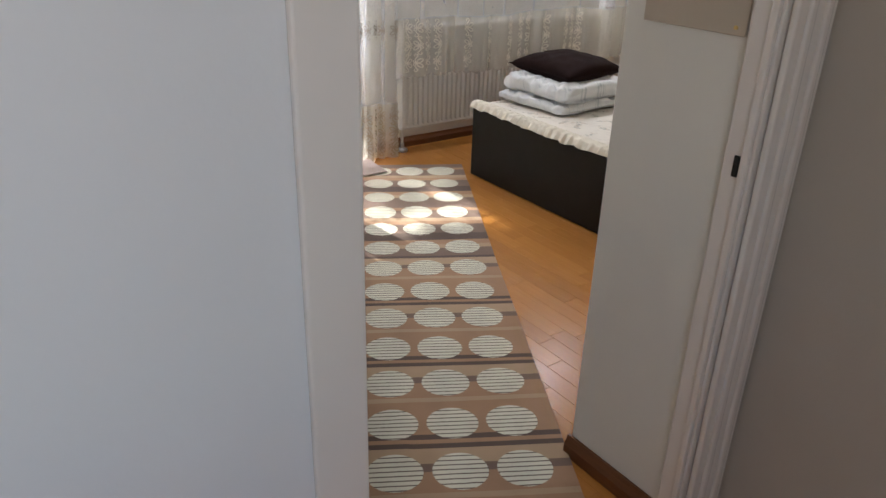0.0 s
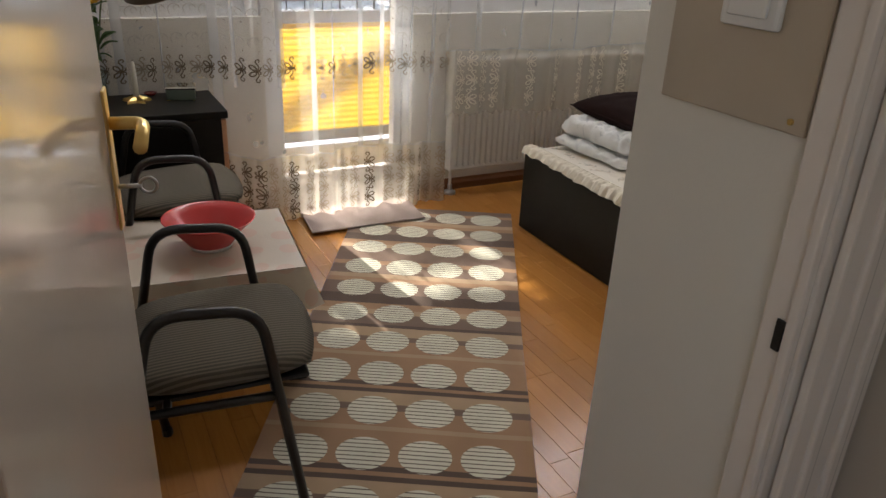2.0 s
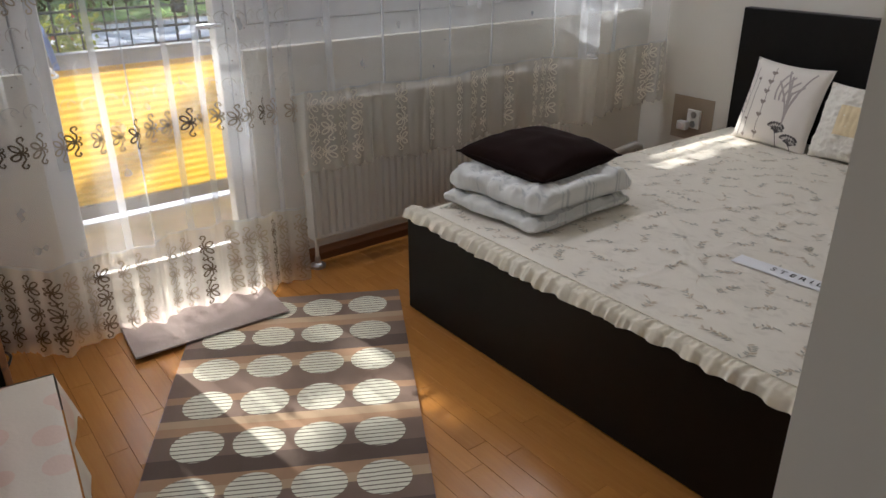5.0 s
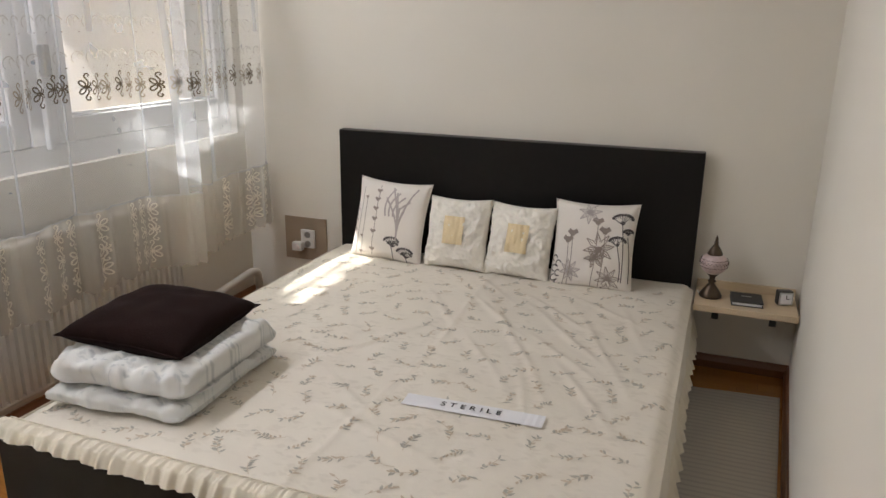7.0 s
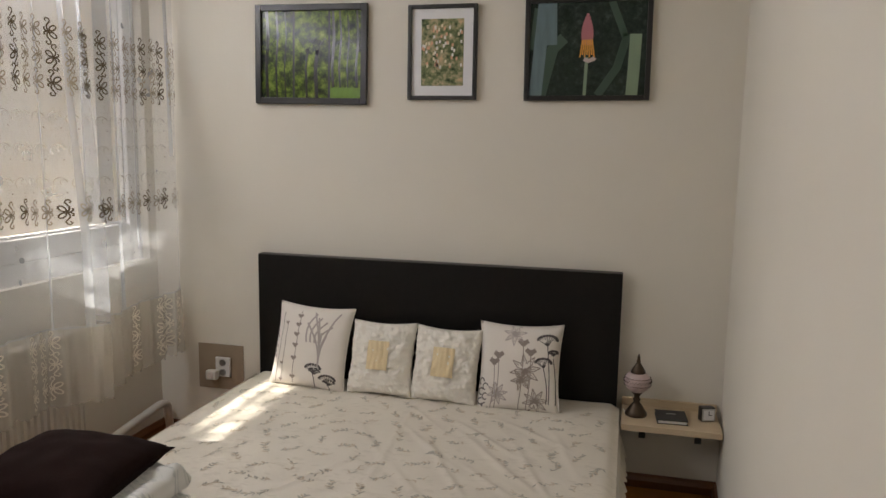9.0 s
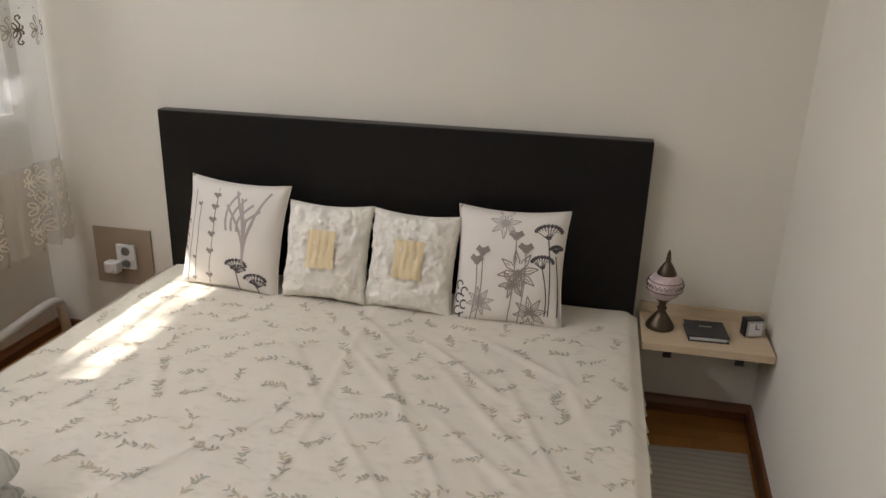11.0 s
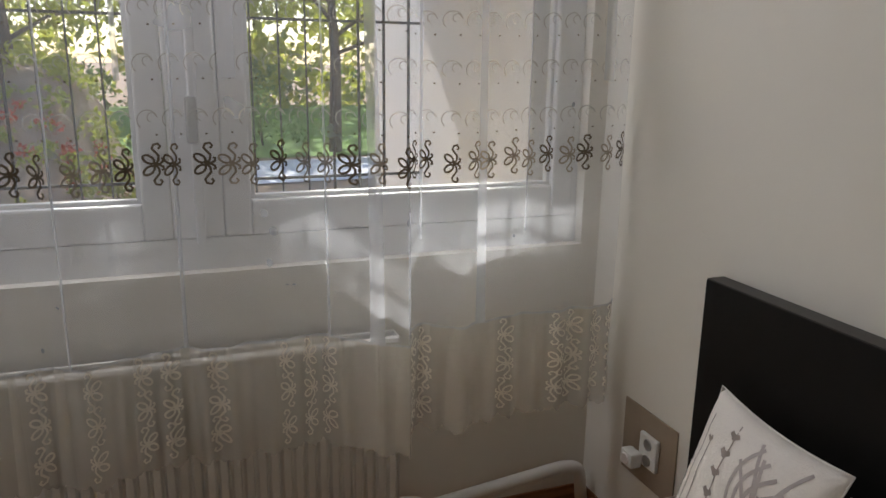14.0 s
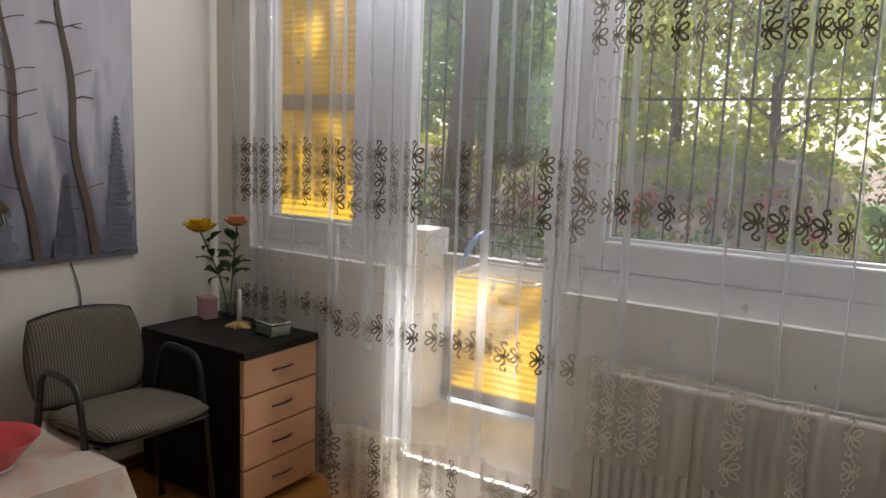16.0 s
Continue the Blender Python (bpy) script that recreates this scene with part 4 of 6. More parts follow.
for y, z, sd, rl in ((-1.195, 0.566, 2, 1.0), (-1.50, 0.560, 3, -0.5)):
    c = cushion("cushion", 0.315, 0.345, 0.13, M_fluffy, standing(-0.21, y, z, 19, -3, rl), "small white ruched cushion with a straw-yellow centre patch", 0.012, sd, G, 0.013)

    def patch_at(u, v, sd=sd):
        x, yy = -0.30 + 0.64 * u, -0.33 + 0.76 * v
        p = cushion_point(0.315, 0.345, 0.13, x, yy, 1, 0.012, sd + 1)
        return (p[0], p[1], p[2] + 0.013 + 0.004 * abs(math.sin(u * math.pi * 4 + 0.4 * math.sin(v * 7))) + 0.002 * noise.noise(Vector((u * 6, v * 9, sd))))
    part("patch", grid(24, 14, patch_at), M_straw, c, "straw-yellow gathered patch", smooth=True)
c4 = cushion("cushion", 0.375, 0.40, 0.13, M_cushion, standing(-0.215, -1.835, 0.578, 18, -3, 1.5), "square off-white cotton cushion printed with grey leaves and dark umbels", 0.006, 4, G)
botanical_b(c4, 0.375, 0.40, 0.13, 0.006, 4)

# folded duvet with a dark cushion on it
def folded_duvet():
    d = thing("folded_duvet", pose(-1.70, -0.745, 0.0, 0, 0, 4), "white folded quilted duvet with a faint grey pattern on the bed", "duvet")
    for k, (z0, z1, w, l, sx) in enumerate([(0.411, 0.470, 0.50, 0.46, -0.006), (0.464, 0.565, 0.49, 0.48, 0.012)]):
        def f(u, v, z0=z0, z1=z1, w=w, l=l, k=k, sx=sx):
            a = 2 * math.pi * v
            # a soft rounded slab, cut by u along its length
            ca, sa = math.cos(a), math.sin(a)
            sq = lambda q, e: math.copysign(abs(q) ** e, q)
            x = (w / 2) * sq(ca, 0.35)
            z = (z0 + z1) / 2 + (z1 - z0) / 2 * sq(sa, 0.6)
            e = 1 - abs(2 * u - 1) ** 16
            z = (z0 + z1) / 2 + (z - (z0 + z1) / 2) * (0.62 + 0.38 * e)
            y = (u - 0.5) * l
            n = noise.noise(Vector((x * 9 + k * 5, y * 9, z * 14)))
            q = 0.010 * (abs(math.sin((x + y) * 34)) * abs(math.sin((x - y) * 34)) - 0.4)
            r = 0.020 * n + 0.011 * noise.noise(Vector((x * 21, y * 21, k))) + 0.005 * noise.noise(Vector((x * 48, y * 48, k))) + q
            wob = 0.018 * noise.noise(Vector((y * 8, a * 0.8, k * 3.0)))
            return (x + sx + (0.8 * r + wob) * ca, y + (0.02 * noise.noise(Vector((x * 9, z * 20, k))) + 0.01 * ca) * (2 * u - 1), z + (r if sa > 0 else 0.2 * r))
        bm = grid(56, 96, f)
        bmesh.ops.remove_doubles(bm, verts=bm.verts[:], dist=0.0005)
        bmesh.ops.holes_fill(bm, edges=[e for e in bm.edges if e.is_boundary], sides=0)
        part("fold", bm, M_duvet, d, smooth=True)


folded_duvet()
dark_c = cushion("dark_cushion", 0.44, 0.44, 0.14, M_velvet, pose(-1.665, -0.715, 0.598, 2, -1, 4), "dark brown velvet cushion lying on the folded duvet", 0.008, 9)

# paper strip
st = thing("paper_sign", pose(-1.533, -1.715, 0.0, 0, 0, 92.5), "white paper strip with spaced black capital letters on the bedspread", "sign")
SM = pose(-1.533, -1.715, 0.0, 0, 0, 92.5)


def under_strip(u, v):
    w = SM @ Vector((-0.215 + 0.43 * u, -0.035 + 0.07 * v, 0))
    return spread_z(w.x, w.y)


def strip_top(u):
    """The stiff paper bridges the creases under it."""
    return max(under_strip(min(1, max(0, u + d / 20)), j / 6) for d in range(-4, 5) for j in range(7)) + 0.002


STRIP_Z = max(strip_top(i / 20) for i in range(3, 18))


def strip(u, v):
    p = Vector((-0.215 + 0.43 * u, -0.035 + 0.07 * v, 0))
    p.z = STRIP_Z if 0.15 < u < 0.85 else max(strip_top(u), STRIP_Z - 0.004)
    return p


part("sheet", grid(40, 8, strip), M_paper, st)
text_mesh("lettering", "STERILE", 0.036, M_ink, st, pose(0.005, 0.0, STRIP_Z + 0.003, 0, 0, 180), 1.6)


# ---- shelf beside the bed ----
sh = thing("wall_shelf", pose(-0.003, -2.488, 0.36), "pale birch wall shelf on two black steel brackets", "shelf")
part("board", box((-0.262, -0.205, 0.0), (0.0, 0.205, 0.028), 0.003), M_birch, sh)
part("upstand", box((-0.014, -0.205, 0.0285), (0.0, 0.205, 0.065), 0.002), M_birch, sh)
for y in (0.115, -0.115):
    br = box((-0.20, y - 0.014, -0.006), (-0.002, y + 0.014, 0.0), 0.001)
    add_box(br, (-0.010, y - 0.014, -0.075), (-0.002, y + 0.014, -0.006), 0.001)
    add_box(br, (-0.20, y - 0.014, -0.05), (-0.192, y + 0.014, -0.006), 0.001)
    part("bracket", br, M_frame_black, sh, "black steel bracket")

lm = thing("table_lamp", pose(-0.135, -2.345, 0.3885), "oriental mosaic glass table lamp on a dark bronze foot", "lamp")
part("foot", lathe([(0.0, 0), (0.046, 0), (0.048, 0.008), (0.040, 0.022), (0.024, 0.045), (0.012, 0.062), (0.017, 0.072), (0.011, 0.080), (0.014, 0.092), (0.026, 0.104), (0.030, 0.110)]), M_bronze, lm, smooth=True)
sd_ = part("shade", lathe([(0.030, 0.108), (0.046, 0.122), (0.056, 0.142), (0.058, 0.156), (0.053, 0.172), (0.042, 0.186), (0.030, 0.192)]), M_mosaic, lm, "lilac and white mosaic glass globe", smooth=True)
zz = bmesh.new()
for row, (z, r) in enumerate(((0.140, 0.0568), (0.158, 0.0590), (0.172, 0.0545))):
    pts = [((r + 0.0006) * math.cos(2 * math.pi * i / 48), (r + 0.0006) * math.sin(2 * math.pi * i / 48), z + (0.006 if i % 2 else -0.006) * (1 if row == 1 else 0.3)) for i in range(48)]
    add_tube(zz, pts, 0.0012, 4, True)
part("lead_line", zz, M_bronze, sd_)
part("cap", lathe([(0.031, 0.190), (0.032, 0.196), (0.024, 0.212), (0.014, 0.228), (0.007, 0.238), (0.010, 0.245), (0.006, 0.252), (0.007, 0.260), (0.002, 0.275), (0.0, 0.278)]), M_bronze, lm, smooth=True)
part("cable", tube([(-0.0, 0.045, 0.006), (0.03, 0.052, 0.004), (0.05, 0.055, 0.004)], 0.0025, 6), M_plastic, lm)

nb = thing("notebook", pose(-0.150, -2.492, 0.3885, 0, 0, 3), "charcoal hardcover notebook lying on the shelf", "book")
part("pages", box((-0.062, -0.058, 0.003), (0.058, 0.058, 0.015), 0.001), M_paper, nb)
part("cover", box((-0.068, -0.064, 0.0155), (0.062, 0.064, 0.019), 0.001), M_notebook, nb)
part("back_cover", box((-0.068, -0.064, 0.0), (0.062, 0.064, 0.0028), 0.001), M_notebook, nb)
part("title_bar", box((0.01, -0.02, 0.0192), (0.02, 0.02, 0.0196)), M_chrome, nb)

ck = thing("alarm_clock", pose(-0.120, -2.640, 0.3885, 0, 0, 18), "small square black and grey alarm clock on the shelf", "clock")
part("body", box((-0.018, -0.031, 0.0), (0.020, 0.031, 0.062), 0.006), M_metal_black, ck)
part("bezel", box((-0.022, -0.029, 0.003), (-0.0185, 0.029, 0.059), 0.002), M_chrome, ck)
part("dial", box((-0.0235, -0.023, 0.009), (-0.0222, 0.023, 0.053), 0.0), M_paper, ck)
part("hand_pointer", box((-0.0245, -0.0015, 0.031), (-0.0237, 0.0015, 0.048)), M_ink, ck)
part("short_pointer", box((-0.0245, -0.014, 0.0298), (-0.0237, 0.0, 0.0325)), M_ink, ck)


# ---- pictures on the east wall ----
def pic_mat(kind):
    m = bpy.data.materials.new("picture_" + kind)
    m.use_nodes = True
    n, l = nodes_of(m)
    b = n["Principled BSDF"]
    b.inputs["Roughness"].default_value = 0.2
    b.inputs["Specular IOR Level"].default_value = 0.25
    tc = n.new("ShaderNodeTexCoord")
    no = n.new("ShaderNodeTexNoise")
    no.inputs["Scale"].default_value = 22 if kind == "wood" else 30
    no.inputs["Detail"].default_value = 8
    no.inputs["Roughness"].default_value = 0.7
    l.new(tc.outputs["Object"], no.inputs["Vector"])
    ramp = n.new("ShaderNodeValToRGB")
    cr = ramp.color_ramp
    cols = {"wood": [(0.38, (0.010, 0.014, 0.006)), (0.47, (0.045, 0.07, 0.012)), (0.56, (0.14, 0.21, 0.025)), (0.7, (0.32, 0.40, 0.09))],
            "garden": [(0.36, (0.03, 0.05, 0.02)), (0.48, (0.16, 0.19, 0.09)), (0.56, (0.38, 0.34, 0.20)), (0.68, (0.62, 0.42, 0.26))],
            "dark": [(0.3, (0.010, 0.016, 0.012)), (0.55, (0.028, 0.042, 0.034)), (0.75, (0.07, 0.10, 0.09)), (0.9, (0.10, 0.13, 0.13))]}[kind]
    cr.elements[0].position, cr.elements[0].color = cols[0][0], (*cols[0][1], 1)
    cr.elements[1].position, cr.elements[1].color = cols[1][0], (*cols[1][1], 1)
    for p, c in cols[2:]:
        e = cr.elements.new(p)
        e.color = (*c, 1)
    l.new(no.outputs["Fac"], ramp.inputs["Fac"])
    l.new(ramp.outputs["Color"], b.inputs["Base Color"])
    return m


def picture(y0, y1, z0, z1, rim, mount, kind, label, tilt=0.0):
    p = thing("framed_picture", pose(-0.004, (y0 + y1) / 2, (z0 + z1) / 2, tilt), label, "picture", "pictures above the bed")
    w, h = abs(y1 - y0) / 2, (z1 - z0) / 2
    for lo, hi in [((-0.024, -w, -h), (0, -w + rim, h)), ((-0.024, w - rim, -h), (0, w, h)), ((-0.024, -w + rim, h - rim), (0, w - rim, h)), ((-0.024, -w + rim, -h), (0, w - rim, -h + rim))]:
        part("frame_bar", box(lo, hi, 0.003), M_frame_black, p)
    part("backing", box((-0.010, -w + rim, -h + rim), (-0.002, w - rim, h - rim)), M_paper if mount else M_frame_black, p, "white mount" if mount else "")
    a, b = w - rim - mount, h - rim - mount
    ph = part("photograph", box((-0.0118, -a, -b), (-0.0102, a, b)), pic_mat(kind), p)
    return p, ph, a, b


p1, ph1, a1, b1 = picture(-0.478, -1.048, 1.733, 2.198, 0.030, 0.0, "wood", "black-framed triptych photograph of a sunlit green wood", 0.6)
M_p_dark = mat("photo_trunk", (0.015, 0.014, 0.008), 0.2, bump=0)
M_p_grass = mat("photo_grass", (0.13, 0.25, 0.02), 0.2, var=0.3, scale=40, bump=0)
for y in (0.088, -0.094):
    part("divider", box((-0.0128, y - 0.005, -b1), (-0.0119, y + 0.005, b1)), M_frame_black, p1)
for y, w, tp in ((0.225, 0.016, 1), (0.175, 0.010, 1), (0.13, 0.006, 1), (0.02, 0.012, 0.1), (-0.03, 0.018, 0.0), (-0.115, 0.014, 1), (-0.15, 0.010, 1), (-0.19, 0.006, 0.9), (-0.235, 0.012, 1)):
    bmt = bmesh.new()
    ribbon_into(bmt, [(-b1 + 0.05 * (y < -0.1), y), (-b1 * 0.3, y + 0.006), (b1 * 0.3 * tp + 0.02, y - 0.004), (b1 * tp, y + 0.004)], w, lambda x, q: (-0.0122, q, x))
    if w > 0.011:
        for s in (-1, 1):
            ribbon_into(bmt, [(0.0, y), (b1 * 0.25, y + 0.02 * s), (b1 * 0.4, y + 0.05 * s)], 0.003, lambda x, q: (-0.0122, q, x))
    part("trunk", bmt, M_p_dark, p1)
part("grass", prism([(-0.0126, -a1 + 0.002), (-0.0121, -a1 + 0.002), (-0.0121, -0.10), (-0.0126, -0.10)], -b1 + 0.001, -b1 + 0.05), M_p_grass, p1)
p2, ph2, a2, b2 = picture(-1.247, -1.571, 1.7555, 2.1795, 0.018, 0.045, "garden", "black-framed photograph of tulips with a white mount")
rng = random.Random(3)
M_tulip = [mat("tulip_" + nm, c, 0.3, bump=0) for nm, c in (("peach", (0.66, 0.36, 0.22)), ("cream", (0.72, 0.62, 0.42)), ("white", (0.75, 0.72, 0.66)))]
for k in range(3):
    bmt = bmesh.new()
    for i in range(22):
        y, z = rng.uniform(-a2, a2) * 0.94, rng.uniform(-0.5, 0.75) * b2
        ribbon_into(bmt, [(z, y), (z + 0.006, y + 0.001), (z + 0.014, y)], 0.009, lambda x, q: (-0.0121, q, x))
    tagged(part("bloom", bmt, M_tulip[k], p2), kind="stuff")
p3, ph3, a3, b3 = picture(-1.787, -2.330, 1.7535, 2.1945, 0.022, 0.0, "dark", "black-framed photograph of a pink banana flower on dark leaves", -0.4)
M_b_pink = mat("banana_flower_pink", (0.45, 0.17, 0.20), 0.3, bump=0)
M_b_or = mat("banana_flower_orange", (0.72, 0.33, 0.05), 0.3, bump=0)
M_b_lt = mat("leaf_light", (0.22, 0.30, 0.20), 0.3, bump=0)
M_b_blue = mat("leaf_blue_grey", (0.13, 0.19, 0.21), 0.3, var=0.3, scale=14, bump=0, stretch=(1, 3, 0.6))
M_b_white = mat("bract_pale", (0.55, 0.45, 0.44), 0.3, bump=0)
M_b_gr = mat("leaf_dim", (0.045, 0.085, 0.06), 0.3, bump=0)
fl = bmesh.new()
ribbon_into(fl, [(0.15, 0.0), (0.13, 0.0)], 0.004, lambda x, q: (-0.0122, q, x))
for i in range(10):
    t = i / 9
    w = 0.052 * math.sin(math.pi * (0.08 + 0.62 * t))
    z = 0.15 - 0.12 * t
    ribbon_into(fl, [(z, 0.0), (z - 0.0135, 0.001)], w, lambda x, q: (-0.0123, q, x))
part("flower", fl, M_b_pink, p3)
fl = bmesh.new()
for i in range(7):
    y = -0.026 + 0.0085 * i
    ribbon_into(fl, [(0.04, y * 0.8), (0.0, y), (-0.035 + 0.01 * (i % 2), y * 1.2)], 0.006, lambda x, q: (-0.0125, q, x))
part("flower_base", fl, M_b_or, p3)
fl = bmesh.new()
ribbon_into(fl, [(-0.035, 0.0), (-b3, 0.006)], 0.014, lambda x, q: (-0.0122, q, x))
ribbon_into(fl, [(0.06, -0.205), (-0.10, -0.20), (-b3, -0.195)], 0.05, lambda x, q: (-0.0122, q, x))
tagged(part("stalk", fl, M_b_lt, p3), kind="stuff")
fl = bmesh.new()
for pts, w in (([(-b3, 0.2), (0.0, 0.15), (0.05, 0.10)], 0.05), ([(-b3, -0.05), (-0.08, -0.13), (0.06, -0.17)], 0.035), ([(b3, -0.10), (0.05, -0.16)], 0.03), ([(b3 * 0.9, 0.22), (0.0, 0.24)], 0.025)):
    ribbon_into(fl, pts, w, lambda x, q: (-0.0120, q, x))
part("leaf", fl, M_b_gr, p3)
fl = bmesh.new()
ribbon_into(fl, [(b3, a3 - 0.062), (-b3, a3 - 0.028)], 0.056, lambda x, q: (-0.0121, min(q, a3), x))
ribbon_into(fl, [(b3, a3 - 0.085), (0.02, a3 - 0.09)], 0.06, lambda x, q: (-0.01205, q, x))
tagged(part("pale_leaf", fl, M_b_blue, p3, "blue-grey leaf"), kind="stuff")
fl = bmesh.new()
ribbon_into(fl, [(-0.042, 0.012), (-0.050, -0.008), (-0.042, -0.030), (-0.036, -0.034)], 0.018, lambda x, q: (-0.0127, q, x))
part("bract", fl, M_b_white, p3, "pale curled bract")


# ---- socket by the bed ----
so = thing("wall_socket", pose(-0.001, -0.24, 0.385), "double white wall socket with a plug on a beige backing plate", "socket")
part("backing_plate", box((-0.005, -0.13, -0.125), (0.0, 0.13, 0.115), 0.002), M_plate, so, "beige backing plate")
part("socket_cover", box((-0.020, -0.060, -0.055), (-0.006, 0.025, 0.050), 0.006), M_plastic, so)
for z in (-0.03, 0.022):
    part("outlet", lathe([(0.0, 0.004), (0.017, 0.004), (0.019, 0.0)], 20), M_chrome, so, at=pose(-0.0195, -0.018, z, 0, -90, 0))
pl = part("plug", box((-0.062, 0.000, -0.065), (-0.021, 0.060, -0.015), 0.010), M_plastic, so, "white plug adapter")
part("plug_face", lathe([(0.0, 0.003), (0.016, 0.003), (0.019, 0.0)], 20), M_redfoot, so, at=pose(-0.0622, 0.03, -0.04, 0, -90, 0))


# ---- radiator ----
def radiator():
    r = thing("radiator", pose(0, 0, 0), "white ribbed panel radiator under the window", "radiator")
    x0, x1, z0, z1, y0, y1 = -2.25, -0.72, 0.14, 0.74, 0.005, 0.075
    nr = 44
    step = (x1 - x0) / nr
    bm = bmesh.new()
    prof = []
    for i in range(nr):
        a = x0 + i * step
        prof += [(a, y0 + 0.012), (a + step * 0.18, y0), (a + step * 0.68, y0), (a + step * 0.86, y0 + 0.012)]
    prof.append((x1, y0 + 0.012))
    lo = [bm.verts.new((x, y, z0 + 0.02)) for x, y in prof]
    hi = [bm.verts.new((x, y, z1 - 0.02)) for x, y in prof]
    for i in range(len(prof) - 1):
        bm.faces.new((lo[i], lo[i + 1], hi[i + 1], hi[i]))
    part("front_panel", bm, M_rad, r)
    part("top_rail", tube([(x0, y0 + 0.014, z1 - 0.014), (x1, y0 + 0.014, z1 - 0.014)], 0.014, 8), M_rad, r)
    part("bottom_rail", tube([(x0, y0 + 0.014, z0 + 0.014), (x1, y0 + 0.014, z0 + 0.014)], 0.014, 8), M_rad, r)
    part("back_panel", box((x0, y1 - 0.012, z0), (x1, y1, z1), 0.003), M_rad, r)
    part("side_cover", box((x0 - 0.004, y0 + 0.004, z0), (x0, y1, z1), 0.001), M_rad, r)
    part("side_cover", box((x1, y0 + 0.004, z0), (x1 + 0.004, y1, z1), 0.001), M_rad, r)
    part("feed_pipe", tube(rounded([(x0 + 0.02, 0.05, z0), (x0 + 0.02, 0.05, 0.0)], 0.02), 0.009, 8), M_rad, r)
    part("foot_valve", lathe([(0.0, 0), (0.034, 0), (0.034, 0.012), (0.014, 0.022), (0.012, 0.05), (0.0, 0.05)], 16), M_chrome, r, at=pose(x0 + 0.02, 0.05, 0.001))
    pts = rounded([(x1 - 0.02, 0.03, 0.175), (x1 + 0.05, 0.03, 0.175), (x1 + 0.11, 0.045, 0.135), (x1 + 0.18, 0.05, 0.14), (-0.12, 0.05, 0.185), (-0.06, 0.05, 0.17), (-0.04, 0.05, 0.0)], 0.05, 6)
    part("return_pipe", tube(pts, 0.021, 12), M_rad, r, "white painted heating pipe", smooth=True)
    part("wall_bracket", box((x0 + 0.2, y1, 0.3), (x0 + 0.23, YN, 0.34)), M_rad, r)
    part("wall_bracket", box((x1 - 0.23, y1, 0.3), (x1 - 0.2, YN, 0.34)), M_rad, r)


radiator()


# ---- rugs and mats ----
def runner():
    m = Matrix(((-0.8712, -0.4908, 0, -2.0851), (0.4908, -0.8712, 0, -0.3631), (0, 0, 1, 0.002), (0, 0, 0, 1)))

    def f(u, v):
        x, y = RUG_W * u, RUG_L * v
        z = 0.006 + 0.0035 * (1 + noise.noise(Vector((x * 3, y * 2.2, 0.7)))) + 0.002 * math.sin(y * 21 + 2 * x) * (noise.noise(Vector((x, y * 1.2, 4))) > 0.1)
        x += 0.006 * noise.noise(Vector((0.3, y * 2, 1))) * (1 if u in (0, 1) else 0)
        return (x, y, z)
    bm = grid(26, 110, f)
    ext = bmesh.ops.extrude_face_region(bm, geom=bm.faces[:])
    for g in ext["geom"]:
        if isinstance(g, bmesh.types.BMVert):
            g.co.z = 0.0
    ob = part("runner_rug", bm, M_rug, at=m, smooth=False)
    tagged(ob, "brown banded flat-woven runner with rows of pale ruled ovals", "rug")
    return ob


runner()


def flat_mat(name, pts, material, label, th=0.008):
    cx, cy = sum(p[0] for p in pts) / 4, sum(p[1] for p in pts) / 4
    bm = prism([(x - cx, y - cy) for x, y in pts], 0.0, th)
    bmesh.ops.bevel(bm, geom=[e for e in bm.edges], offset=0.003, segments=1, affect='EDGES')
    return tagged(part(name, bm, material, at=pose(cx, cy, 0.001)), label, "mat")


dm = flat_mat("door_mat", [(-3.11, -0.265), (-2.53, -0.275), (-2.50, 0.10), (-3.08, 0.10)], M_mat, "grey-pink woven mat in front of the balcony door", 0.006)
dm.location.z = 0.017
flat_mat("bedside_mat", [(-1.62, -2.585), (-1.57, -2.20), (-0.27, -2.26), (-0.235, -2.672)], M_siderug, "grey striped woven mat beside the bed", 0.008)

# ---- coffee table ----
TABLE_AT = pose(-3.715, -1.117, 0, 0, 0, -5.7)
tb = thing("coffee_table", TABLE_AT, "low dark square side table", "table")
TX0, TX1, TY0, TY1, TZ = -0.262, 0.262, -0.245, 0.245, 0.415
part("tabletop", box((TX0, TY0, TZ - 0.045), (TX1, TY1, TZ), 0.003), M_black, tb)
for x in (TX0 + 0.03, TX1 - 0.03):
    for y in (TY0 + 0.03, TY1 - 0.03):
        part("leg", box((x - 0.028, y - 0.028, 0), (x + 0.028, y + 0.028, TZ - 0.045), 0.003), M_black, tb)


